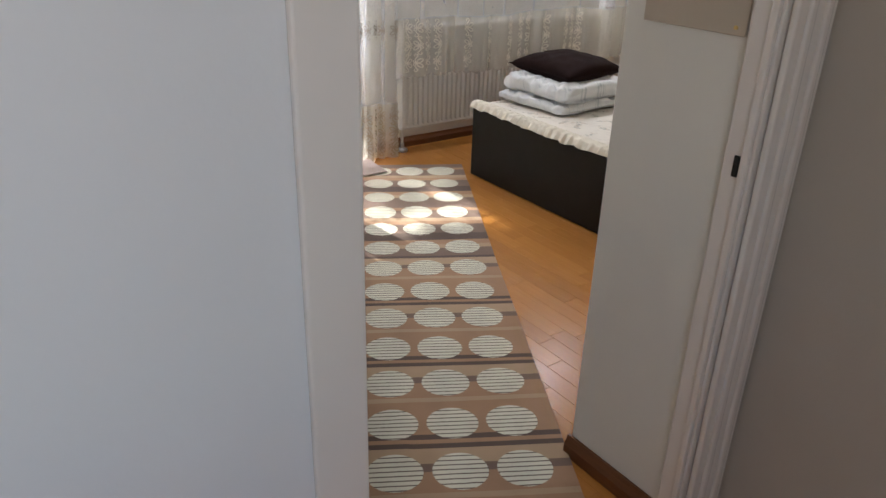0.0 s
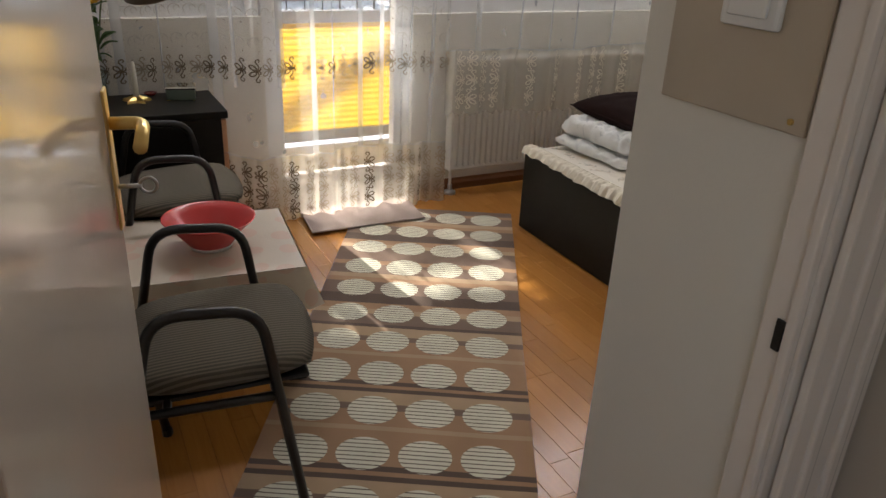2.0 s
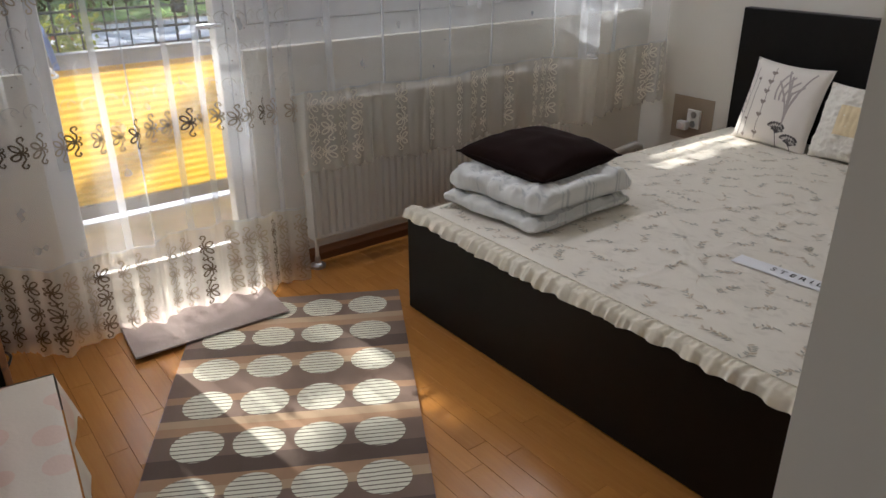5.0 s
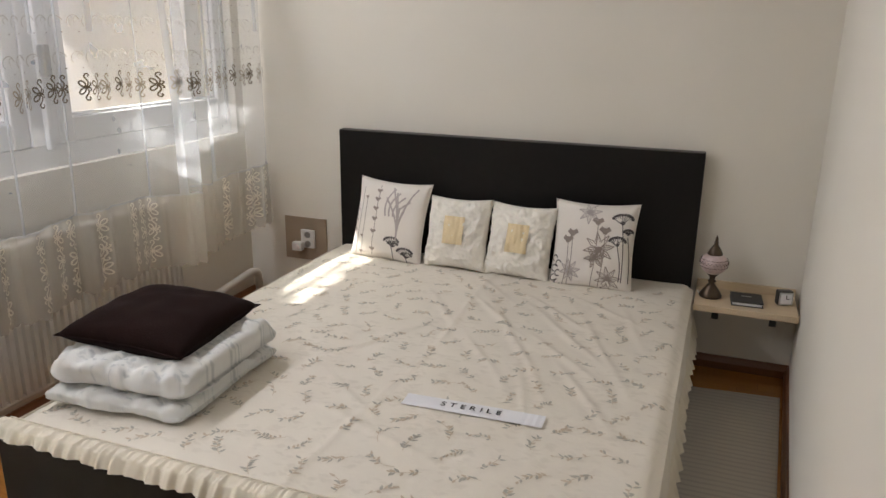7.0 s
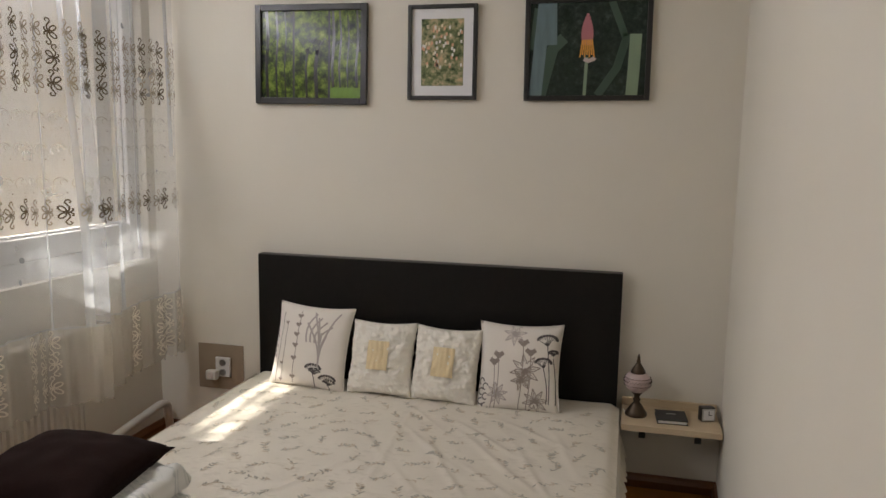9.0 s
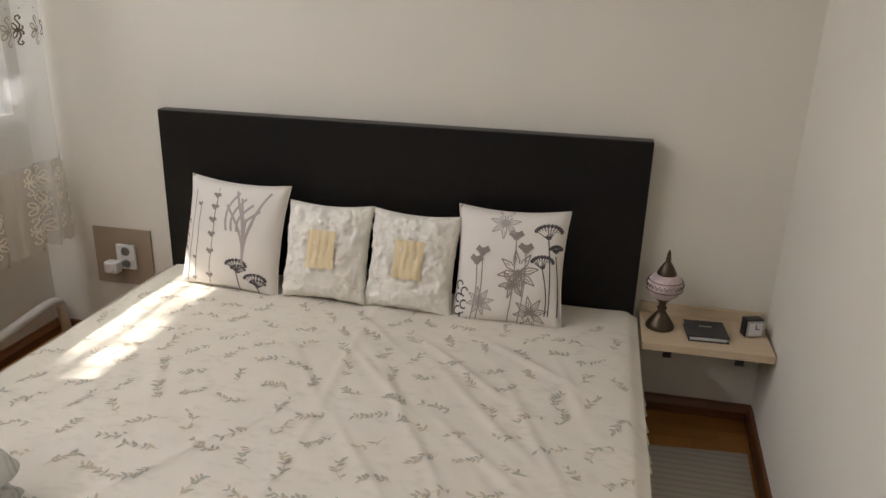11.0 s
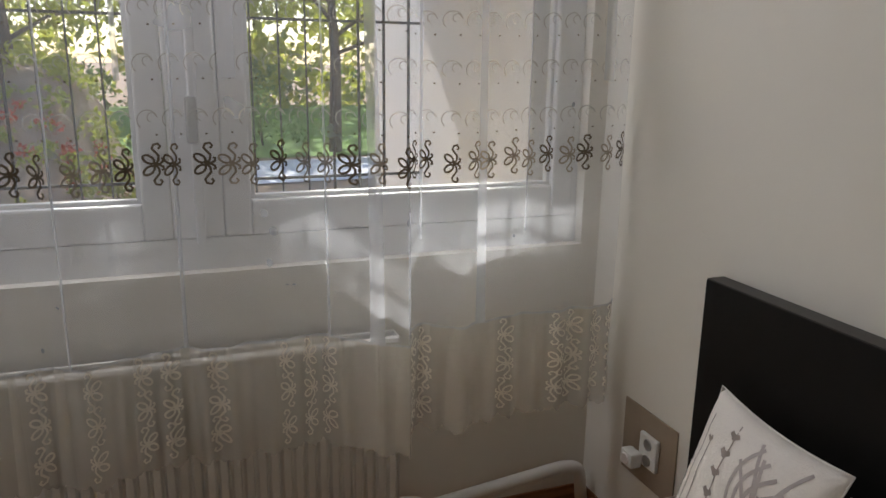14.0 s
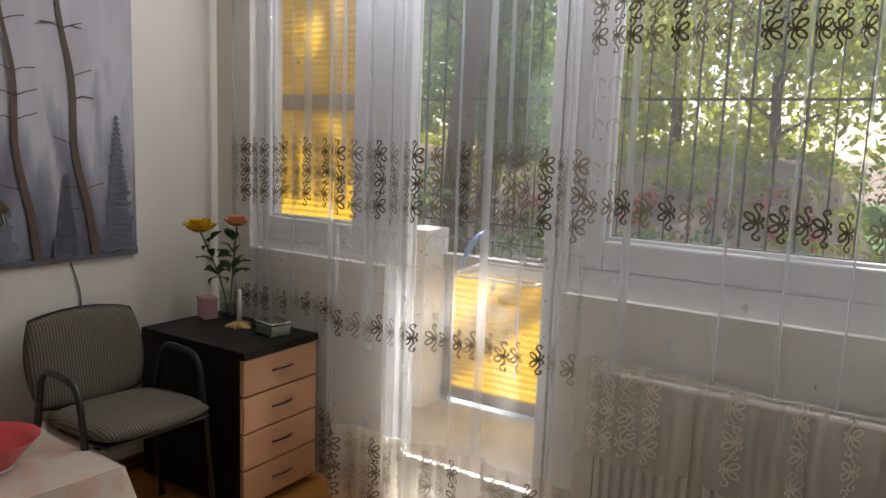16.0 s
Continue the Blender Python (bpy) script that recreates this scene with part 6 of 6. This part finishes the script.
def curtain(name, x0, x1, z0, z1, y0, amp, waves, seed, label, hem_h, rows, faint, billow=0.0):
    """A gathered net with a lace hem and rows of embroidered scrolls; billow pushes it into the room beside its eastern fold."""
    rng = random.Random(seed)
    ph = [rng.uniform(0, 6.28) for _ in range(6)]
    L = x1 - x0

    def at_(q, z):
        """q along the rail from 0 to 1"""
        x = x0 + L * q
        hang = (z1 - z) / (z1 - z0)
        w = math.sin(2 * math.pi * waves * q + 1.3 * math.sin(2 * math.pi * 2.3 * q + ph[0]) + ph[1])
        w += 0.45 * math.sin(2 * math.pi * waves * 2.1 * q + ph[2] + 0.8 * math.sin(5 * q + ph[3]))
        w += 0.22 * hang * math.sin(2 * math.pi * waves * 4.3 * q + 2.0 * math.sin(7 * q + ph[5]))
        a = amp * (0.55 + 0.45 * hang) * (0.6 + 0.5 * math.sin(2 * math.pi * 1.7 * q + ph[4]) ** 2)
        # the heavy hem falls in narrower flutes
        flute = max(0.0, (z0 + hem_h + 0.08 - z) / hem_h)
        w += 0.55 * min(1.0, flute) * math.sin(2 * math.pi * L * q / 0.085 + 1.8 * math.sin(9 * q + ph[2]))
        x += 0.006 * math.sin(2 * math.pi * waves * q * 1.0 + ph[5]) * hang
        zz = z + 0.012 * math.sin(2 * math.pi * 2.2 * q + ph[3]) * hang
        y = y0 + a * w
        if billow:
            d = x + 0.80
            y -= billow * (math.exp(-(d / 0.11) ** 2) if d < 0 else math.exp(-(max(0.0, d - 0.06) / 0.022) ** 2)) * min(1.0, hang * 1.5)
        # behind the cabinet the net is pushed back against the wall
        k = min(1.0, max(0.0, (-3.30 - x) / 0.18))
        k = k * k * (3 - 2 * k)
        return Vector((x, y * (1 - k) + (0.078 + 0.35 * a * w) * k, zz))
    c = thing(name, pose(0, 0, 0), label, "curtain", "sheer curtains")
    nu, nv = int(170 * L), 26
    part("net", grid(nu, nv, lambda u, v: at_(u, z0 + hem_h + (z1 - z0 - hem_h) * v)), M_sheer, c, smooth=True)

    def hem(u, v):
        p = at_(u, z0 + hem_h * v)
        if v == 0:
            p.z -= 0.016 * abs(math.sin(math.pi * u * L / 0.060)) + 0.008 * abs(math.sin(3 * math.pi * u * L / 0.060))
        return p
    part("lace_hem", grid(int(260 * L), 6, hem), M_lace, c, "denser cream lace hem", smooth=True)

    def strip(nm, material, q, wide, drift, za, zb):
        def f(u, v):
            p = at_(min(1, max(0, q + (drift * (1 - v) + wide * (u - 0.5) * (1.15 - 0.5 * v)) / L)), za + (zb - za) * v)
            p.y -= 0.003 + 0.004 * math.sin(math.pi * u)
            return p
        part(nm, grid(3, 18, f), material, c, smooth=True)
    # pleats where the net lies double
    q = rng.uniform(0.01, 0.04)
    while q < 0.985:
        wide = rng.choice((0.006, 0.009, 0.012, 0.03) if z0 > 0.3 else (0.008, 0.012, 0.018, 0.035)) * rng.uniform(0.8, 1.2)
        low = rng.choice((0.0, 0.0, 0.15, 0.4))
        strip("pleat", M_fold, q, wide, rng.uniform(-0.02, 0.02), z0 + hem_h + (z1 - z0 - hem_h) * low, z1)
        q += (rng.uniform(0.09, 0.22) if z0 > 0.3 else rng.uniform(0.06, 0.15)) / L
    # the gathered lace lies double in places
    q = rng.uniform(0.01, 0.03)
    while q < 0.985:
        strip("hem_fold", M_lace, q, rng.uniform(0.015, 0.04), rng.uniform(-0.008, 0.008), z0 - 0.005, z0 + hem_h)
        q += rng.uniform(0.05, 0.13) / L

    def seam(u, v):
        p = at_(u, z0 + hem_h + 0.008 * (v - 0.5))
        p.y -= 0.002
        return p
    part("hem_seam", grid(nu, 1, seam), M_fold, c, "doubled seam above the lace", smooth=True)
    n = int(L / 0.0585)
    strokes = scroll_strokes()
    bold, faded, pale = bmesh.new(), bmesh.new(), bmesh.new()
    for i in range(n):
        q = (i + 0.5 + rng.uniform(-0.18, 0.18)) / n
        dark, squeeze = rng.random() < 0.55, rng.uniform(0.75, 1.1)
        in_hem = rng.random() < (0.36 if z0 > 0.3 else 0.9)
        for r, zr in enumerate(rows):
            hemmed = zr < z0 + hem_h
            if hemmed and not in_hem:
                continue
            z = zr + rng.uniform(-0.006, 0.006)
            flip = 1 if r % 2 else -1

            def place(x, y, q=q, z=z):
                p = at_(min(1, max(0, q + x * squeeze / L)), z + y)
                return (p.x, p.y - 0.009, p.z)
            bm = pale if hemmed and z0 > 0.3 else bold if dark else faded
            for pts in strokes:
                ribbon_into(bm, [(-x * flip, y) for x, y in pts], 0.0058 if dark else 0.0050, place)
    tagged(part("embroidery", bold, M_thread, c, "brown scroll embroidery", smooth=True), kind="stuff")
    tagged(part("faded_embroidery", faded, M_thread_pale, c, "paler brown scrolls on the back layer of net", smooth=True), kind="stuff")
    tagged(part("pale_embroidery", pale, M_hemthread, c, "pale beige scroll embroidery along the hem", smooth=True), kind="stuff")
    bm, dots = bmesh.new(), bmesh.new()
    for zr in faint:
        for i in range(0, n):
            q = (i + 0.5) / n

            def place(x, y, q=q, zr=zr):
                p = at_(min(1, max(0, q + x / L)), zr + y)
                return (p.x, p.y - 0.002, p.z)
            ribbon_into(bm, arc(0, 0, 0.024, 0.2, 3.9, 8), 0.0030, place)
            ribbon_into(bm, arc(0.010, 0.006, 0.011, 0.2, 4.4, 6), 0.0026, place)
            ribbon_into(dots, [(0.016, -0.036), (0.021, -0.036)], 0.004, place)
    tagged(part("white_embroidery", bm, M_lace, c, "fine white scroll lines", smooth=True), kind="stuff")
    tagged(part("stitching", dots, M_thread, c, "tiny brown stitch dots", smooth=True), kind="stuff")
    return c


curtain("long_curtain", -4.02, -2.31, 0.015, 2.49, -0.035, 0.026, 7, 3, "white sheer net curtain to the floor over the balcony door", 0.32,
        [0.075, 0.168, 0.262, 0.742, 1.206, 1.298, 1.390], [0.86, 0.98, 1.09])
curtain("short_curtain", -2.33, -0.02, 0.470, 2.49, -0.030, 0.026, 7, 7, "white sheer net curtain with lace hem over the window", 0.31,
        [0.535, 0.630, 0.725, 1.258, 1.765, 1.863, 1.962], [1.37, 1.50, 1.625], 0.10)
rl = thing("curtain_rail", pose(0, 0, 0), "white curtain rail under the ceiling", "curtain rail")
part("rail", box((XW + 0.02, -0.055, 2.49), (-0.02, -0.01, 2.515), 0.004), M_white, rl)
for x in (-3.6, -2.2, -0.7):
    part("bracket", box((x - 0.015, -0.04, 2.515), (x + 0.015, -0.02, CEIL), 0.002), M_white, rl)


# ---- balcony ----
BF = -0.06
structure("balcony_floor", box((-6.5, WALL_T, BF - 0.16), (-0.171, 1.49, BF)), M_conc, "worn light concrete balcony floor")
structure("balcony_ceiling", box((-6.5, WALL_T, 2.55), (0.4, 1.49, 2.75)), M_render, "underside of the balcony above")
structure("wall_balcony_east", box((-0.17, WALL_T + 0.001, BF - 0.6), (0.0, 2.30, 2.549)), M_render, "white rendered balcony side wall")
structure("wall_balcony_west", box((-6.6, WALL_T + 0.001, BF), (-6.4, 1.47, 2.549)), M_render, "white rendered balcony side wall")
# outer skin of the house
structure("wall_facade_west", box((-7.5, 0.15, -0.7), (XW - 0.15, WALL_T, 2.9)), M_render, "white rendered house wall")
structure("wall_facade_east", box((0.15, 0.15, -0.7), (4.0, WALL_T, 2.9)), M_render, "white rendered house wall")

pier = tagged(part("balcony_pier", box((-3.88, 1.16, BF), (-3.70, 1.40, 0.96), 0.01), M_render), "white masonry pier at the end of the railing", "pier")


def sheet(x0, x1, z0, z1, y, wave=0.038):
    """Corrugated panel, ribs running across."""
    k = int((z1 - z0) / wave * 4)
    return grid(1, k, lambda u, v: (x0 + (x1 - x0) * u, y + 0.006 * math.sin(2 * math.pi * (z1 - z0) * v / wave), z0 + (z1 - z0) * v))


rr = thing("balcony_railing", pose(0, 0, 0), "grey aluminium balcony railing with yellow corrugated panels", "railing")
xs = [-3.69, -1.93, -0.21]
for a, b in zip(xs, xs[1:]):
    part("panel", sheet(a + 0.03, b - 0.03, BF + 0.10, 0.74, 1.38), M_yellow, rr, "yellow corrugated translucent panel", smooth=True)
for x in xs:
    part("post", box((x, 1.36, BF), (x + 0.04, 1.41, 0.80), 0.003), M_alu, rr)
part("top_rail", box((-3.70, 1.35, 0.74), (-0.17, 1.42, 0.815), 0.006), M_alu, rr)
part("bottom_rail", box((-3.70, 1.36, BF + 0.03), (-0.17, 1.40, BF + 0.10), 0.004), M_alu, rr)

sc_ = thing("privacy_screen", pose(0, 0, 0), "tall yellow corrugated privacy screen in a grey frame", "screen")
part("panel", sheet(-6.35, -4.0, BF + 0.08, 1.615, 1.38), M_yellow, sc_, "yellow corrugated translucent panel", smooth=True)
part("panel", sheet(-6.35, -4.0, 1.71, 2.48, 1.38), M_yellow, sc_, "yellow corrugated translucent panel", smooth=True)
part("middle_rail", box((-6.38, 1.355, 1.615), (-4.0, 1.405, 1.71), 0.004), M_alu, sc_)
part("top_rail", box((-6.38, 1.355, 2.48), (-4.0, 1.405, 2.549), 0.004), M_alu, sc_)
part("bottom_rail", box((-6.38, 1.355, BF), (-4.0, 1.405, BF + 0.08), 0.004), M_alu, sc_)
part("post", box((-4.0, 1.355, BF), (-3.955, 1.405, 2.549), 0.004), M_alu, sc_)

gr = thing("window_grille", pose(0, 0, 0), "dark iron security grille above the railing", "grille")
x = -3.90
while x < -0.2:
    part("bar", tube([(x, 1.43, 0.80), (x, 1.43, 2.549)], 0.0045 if round(x * 100) % 3 else 0.007, 6), M_bar, gr)
    x += 0.118
for z in (0.90, 1.00, 1.685, 2.40):
    part("cross_bar", box((-3.95, 1.425, z - 0.006), (-0.172, 1.435, z + 0.006)), M_bar, gr)

# drying rack hooked on the railing
dk = thing("drying_rack", pose(0, 0, 0), "white wire drying rack with blue plastic arms hooked on the railing", "drying rack")
part("frame", tube(rounded([(-3.42, 1.33, 0.795), (-3.42, 0.98, 0.775), (-2.94, 0.98, 0.775), (-2.94, 1.33, 0.795), (-3.42, 1.33, 0.795)], 0.03), 0.007, 8), M_plastic, dk, smooth=True)
for i in range(6):
    y = 1.03 + 0.05 * i
    part("wire", tube([(-3.42, y, 0.787), (-2.94, y, 0.787)], 0.0035, 6), M_plastic, dk)
for x in (-3.44, -2.92):
    pts = [(x, 1.10 + 0.28 * t, 0.79 + 0.17 * math.sin(t * 1.75)) for t in [i / 10 for i in range(11)]]
    part("arm", tube(pts, 0.014, 8), M_blue, dk, "blue plastic arm", smooth=True)
part("hook", tube([(-3.18, 1.0, 0.78), (-3.18, 0.99, 0.72)], 0.012, 8), M_plastic, dk)


# ---- outdoors ----
GZ = -0.55
g = part("ground", grid(30, 30, lambda u, v: (-300 + 600 * u, WALL_T + 400 * v ** 2.2, GZ + (0.02 * noise.noise(Vector((u * 40, v * 40, 0))) if v > 0.02 else 0))), M_soil)
tagged(g, "brown leaf-littered garden soil", "ground", kind="structure")
g2 = part("ground_behind", box((-300, -300, GZ - 0.2), (300, WALL_T, GZ - 0.12)), M_soil)
tagged(g2, "brown soil around the house", "ground", kind="structure")
lw = part("lawn", grid(24, 8, lambda u, v: (-3 + 30 * u, 13.8 + 11 * v + 0.6 * math.sin(u * 9), GZ + 0.03 + 0.5 * v)), M_lawn)
tagged(lw, "sunlit green lawn", "lawn", kind="structure")
lw2 = part("lawn", grid(12, 6, lambda u, v: (-9 + 7 * u, 5.2 + 1.4 * v + 0.3 * math.sin(u * 7), GZ + 0.03)), M_lawn)
tagged(lw2, "strip of bright grass by the path", "lawn", kind="structure")
structure("path", grid(20, 4, lambda u, v: (-2.6 + 24 * u, 10.6 + 3.0 * v + 0.4 * math.sin(u * 6), GZ + 0.028)), M_conc, "pale gravel garden path")


BANK_X0, BANK_X1, BANK_Y0, BANK_Y1 = -15.0, -1.9, 7.2, 14.5


def bank_z(u, v):
    """Height of the planted bank, steep in front and falling away at its ends."""
    rise = math.sin(math.pi * 0.5 * min(1.0, v * 1.25)) ** 1.2
    end = min(1.0, 5 * u, 12 * (1 - u))
    return GZ + 0.02 + 1.9 * rise * (end * end * (3 - 2 * end)) + 0.07 * noise.noise(Vector((u * 26, v * 11, 3)))


bank = part("bank", grid(44, 18, lambda u, v: (BANK_X0 + (BANK_X1 - BANK_X0) * u, BANK_Y0 + (BANK_Y1 - BANK_Y0) * v, bank_z(u, v))), M_soil, smooth=True)
tagged(bank, "brown planted bank across the garden", "bank", kind="structure")


def leaves(n, centres, size, rng):
    """Many small bent leaves round the given clump centres (x, y, z, radius)."""
    vs, fs = [], []
    for i in range(n):
        cx, cy, cz, r = centres[i % len(centres)]
        while True:
            a, b, c = rng.uniform(-1, 1), rng.uniform(-1, 1), rng.uniform(-1, 1)
            if a * a + b * b + c * c < 1:
                break
        p = Vector((cx + a * r, cy + b * r, cz + c * r * 0.7))
        s = size * rng.uniform(0.6, 1.4)
        e = Euler((rng.uniform(-1.2, 1.2), rng.uniform(-1.2, 1.2), rng.uniform(0, 6.28))).to_matrix()
        k = len(vs)
        for q in ((-0.5, 0, 0), (0, -0.32, 0.08), (0.5, 0, 0), (0, 0.32, 0.08)):
            vs.append(p + e @ (Vector(q) * s))
        fs.append((k, k + 1, k + 2, k + 3))
    me = bpy.data.meshes.new("crown")
    me.from_pydata(vs, [], fs)
    return me


def tree(x, y, h, spread, n, seed, material, low=0.42, leaf=0.13):
    rng = random.Random(seed)
    t = thing("tree", pose(x, y, GZ), "leafy garden tree with a slender trunk", "tree", "garden trees")
    top = h * 0.8
    part("trunk", tube([(0, 0, -0.1), (0.05, 0.02, h * 0.3), (-0.04, 0.05, h * 0.55), (0.06, 0, top)], [0.16, 0.12, 0.08, 0.03], 9), M_bark, t, smooth=True)
    cs_ = []
    for i in range(9):
        z = h * (low + (0.95 - low) * i / 8)
        a = rng.uniform(0, 6.28)
        r = spread * rng.uniform(0.45, 1.0) * (1.05 - 0.5 * i / 8)
        e = (r * math.cos(a), r * math.sin(a), z)
        part("limb", tube([(0, 0, z * 0.75), (e[0] * 0.5, e[1] * 0.5, z * 0.92), e], [0.05, 0.035, 0.012], 6), M_bark, t, smooth=True)
        cs_.append((*e, spread * rng.uniform(0.28, 0.48)))
        cs_.append((e[0] * 0.5, e[1] * 0.5, z + 0.1, spread * 0.3))
    ob = new("crown", leaves(n, cs_, leaf, rng))
    ob.data.materials.append(material)
    ob.parent = t
    return t


def bush(x, y, w, h, n, seed, material, label, flower=False):
    rng = random.Random(seed)
    t = thing("bush", pose(x, y, GZ), label, "bush", "garden bushes")
    cs_ = [(rng.uniform(-w, w) * 0.6, rng.uniform(-w, w) * 0.35, rng.uniform(0.15, 0.75) * h, 0.30 * h + 0.12) for _ in range(9)]
    for i in range(4):
        part("branch", tube([(0, 0, -0.03), (cs_[i][0] * 0.6, cs_[i][1] * 0.6, cs_[i][2])], [0.02, 0.008], 6), M_bark, t)
    ob = new("foliage", leaves(n, cs_, 0.11, rng))
    ob.data.materials.append(material)
    ob.parent = t
    if flower:
        ob = new("blossoms", leaves(n // 8, cs_, 0.09, rng))
        ob.data.materials.append(M_flower)
        ob.parent = t


for i, (x, y, h, s, n, mm) in enumerate([(-7.5, 8.5, 4.8, 2.0, 7000, M_fol2), (-4.1, 14.5, 7.4, 3.0, 7000, M_fol), (-0.7, 17.5, 8.5, 3.2, 7000, M_fol), (2.3, 15.0, 7.0, 2.6, 6000, M_fol),
                                         (-11.5, 10.0, 6.0, 2.6, 7000, M_fol2), (5.8, 18.0, 9.0, 3.2, 6000, M_fol), (-6.8, 17.0, 9.0, 3.4, 7000, M_fol), (-15.0, 14.0, 9.0, 3.6, 6000, M_fol2), (-9.8, 13.5, 8.5, 3.2, 7000, M_fol), (9.0, 17.0, 10.0, 3.4, 2600, M_fol)]):
    tree(x, y, h, s, n, 20 + i, mm)
for i, (x, y, w, h, mm, fl2) in enumerate([(-5.6, 6.2, 1.3, 1.5, M_fol2, False), (-4.6, 8.6, 1.0, 0.9, M_fol2, True), (-1.9, 8.9, 1.2, 0.9, M_fol, True), (-8.2, 5.4, 1.3, 2.0, M_fol2, False), (-0.9, 11.0, 1.3, 1.5, M_fol2, False), (0.8, 16.0, 2.0, 2.0, M_fol2, False), (-6.8, 4.6, 1.0, 1.8, M_fol2, False)]):
    bush(x, y, w, h, 900, 60 + i, mm, "red-flowering green garden bush" if fl2 else "dense green garden bush", fl2)


def sun_breaking_tree():
    """A tall tree added to block and dapple the sun, its crown out of view above the balcony."""
    rng = random.Random(41)
    t = thing("tree", pose(-6.9, 6.6, GZ), "tall tree added to break up the sun, its crown out of view above the balcony", "tree", "garden trees")
    part("trunk", tube([(0, 0, -0.1), (0.1, 0, 2.5), (0.5, 0, 5.0), (1.2, 0.1, 7.2)], [0.22, 0.18, 0.14, 0.06], 10), M_bark, t, smooth=True)
    cs_ = []
    # clumps shade the window; thin ones at 3.2 and 5.45 let sun in
    for x, r in ((0.4, 0.5), (0.9, 0.5), (1.4, 0.45), (1.9, 0.45), (2.4, 0.34), (3.2, 0.27), (3.75, 0.32), (4.1, 0.42), (4.5, 0.42), (4.9, 0.36), (5.45, 0.10), (5.95, 0.30), (6.3, 0.4), (6.8, 0.5), (7.3, 0.5)):
        for z in (7.25, 7.75, 8.25):
            cs_.append((x + rng.uniform(-0.08, 0.08), rng.uniform(-0.4, 0.4), z + rng.uniform(-0.12, 0.12), r))
    for k in range(0, 15, 2):
        e = cs_[3 * k + 1][:3]
        part("limb", tube([(0.4 + 0.05 * k, 0, 4.2), (e[0] * 0.6, e[1] * 0.5, 6.0), e], [0.07, 0.045, 0.012], 6), M_bark, t, smooth=True)
    ob = new("crown", leaves(8200, cs_, 0.15, rng))
    ob.data.materials.append(M_fol2)
    ob.parent = t


def bank_clumps(rng, n, v0, v1, r0, r1):
    out = []
    for _ in range(n):
        u, v = rng.uniform(0.05, 0.97), rng.uniform(v0, v1)
        r = rng.uniform(r0, r1)
        out.append((BANK_X0 + (BANK_X1 - BANK_X0) * u, BANK_Y0 + (BANK_Y1 - BANK_Y0) * v, bank_z(u, v) + r * 0.3, r))
    return out


def bank_planting():
    rng = random.Random(77)
    for nm, n, leaf, clumps, mt, lab in (("ground_cover", 12000, 0.10, bank_clumps(rng, 130, 0.40, 1.0, 0.20, 0.5), M_fol, "low green shrubs over the top of the bank"),
                                         ("fern_patch", 5200, 0.075, bank_clumps(rng, 130, 0.03, 0.6, 0.10, 0.24), M_fol, "scattered small green plants on the bank"),
                                         ("flower_patch", 1000, 0.09, bank_clumps(rng, 34, 0.25, 0.5, 0.15, 0.28), M_flower, "red blossoms scattered along the bank")):
        ob = new(nm, leaves(n, clumps, leaf, rng))
        ob.data.materials.append(mt)
        tagged(ob, lab, "plants", kind="stuff")


bank_planting()
sun_breaking_tree()
rng = random.Random(99)
hb = new("woodland", leaves(46000, [(rng.uniform(-45, 30), rng.uniform(24, 32), rng.uniform(0, 10), rng.uniform(1.5, 3.0)) for _ in range(420)], 0.5, rng))
hb.data.materials.append(M_fol)
tagged(hb, "distant wall of sunlit green trees", "woods", kind="stuff")
hb2 = new("hedge", leaves(5000, [(rng.uniform(-30, 20), rng.uniform(25.5, 27.5), rng.uniform(-0.3, 1.4), rng.uniform(0.7, 1.3)) for _ in range(90)], 0.25, rng))
hb2.data.materials.append(M_fol2)
tagged(hb2, "dark green hedge across the garden", "hedge", kind="stuff")


# ---- floor planks ----
def plank_island_mat():
    m = wood_mat("beech_parquet_joined", (0.36, 0.145, 0.028), (0.48, 0.215, 0.05), 0.20, 1, per_object=0.10)
    n, l = nodes_of(m)
    mr = [q for q in n if q.type == 'MAP_RANGE'][0]
    ge = n.new("ShaderNodeNewGeometry")
    l.new(ge.outputs["Random Per Island"], mr.inputs["Value"])
    return m


def floor_planks():
    fl = bpy.data.objects["floor"]
    w, L = 0.070, 0.42
    def plank_mesh(length):
        bm = box((0.0004, 0.0004, -0.012), (w - 0.0004, length - 0.0004, 0.0))
        bmesh.ops.bevel(bm, geom=[e for e in bm.edges if all(v.co.z > -0.001 for v in e.verts)], offset=0.0006, segments=1, affect='EDGES')
        me = mesh_of("plank", bm)
        me.materials.append(M_floor)
        return me
    meshes = {}
    rest = bmesh.new()
    rng = random.Random(1)
    count = 0
    i = 0
    x = XW
    while x < -0.001:
        y = -2.905 - rng.uniform(0, L)
        while y < YN - 0.001:
            y0, y1 = max(y, -2.905), min(y + L, YN)
            ln = round(y1 - y0, 2)
            if ln > 0.02 and x + w <= 0.03:
                near = -3.35 < x < -2.02 and count < 300
                if near:
                    if ln not in meshes:
                        meshes[ln] = plank_mesh(ln)
                    ob = new("plank", meshes[ln])
                    ob.matrix_basis = pose(x, y0, 0.0)
                    ob.parent = fl
                    count += 1
                else:
                    add_box(rest, (x + 0.0004, y0 + 0.0004, -0.0118), (x + w - 0.0004, y1 - 0.0004, 0.0))
            y += L
        x += w
        i += 1
    ob = part("plank_field", rest, plank_island_mat(), fl)
    tagged(ob, "honey-coloured beech strip parquet", kind="stuff")
    part("hall_boards", box((-5.9, -4.45, -0.0118), (-3.178, -2.907, -0.001)), M_floor, fl)


floor_planks()
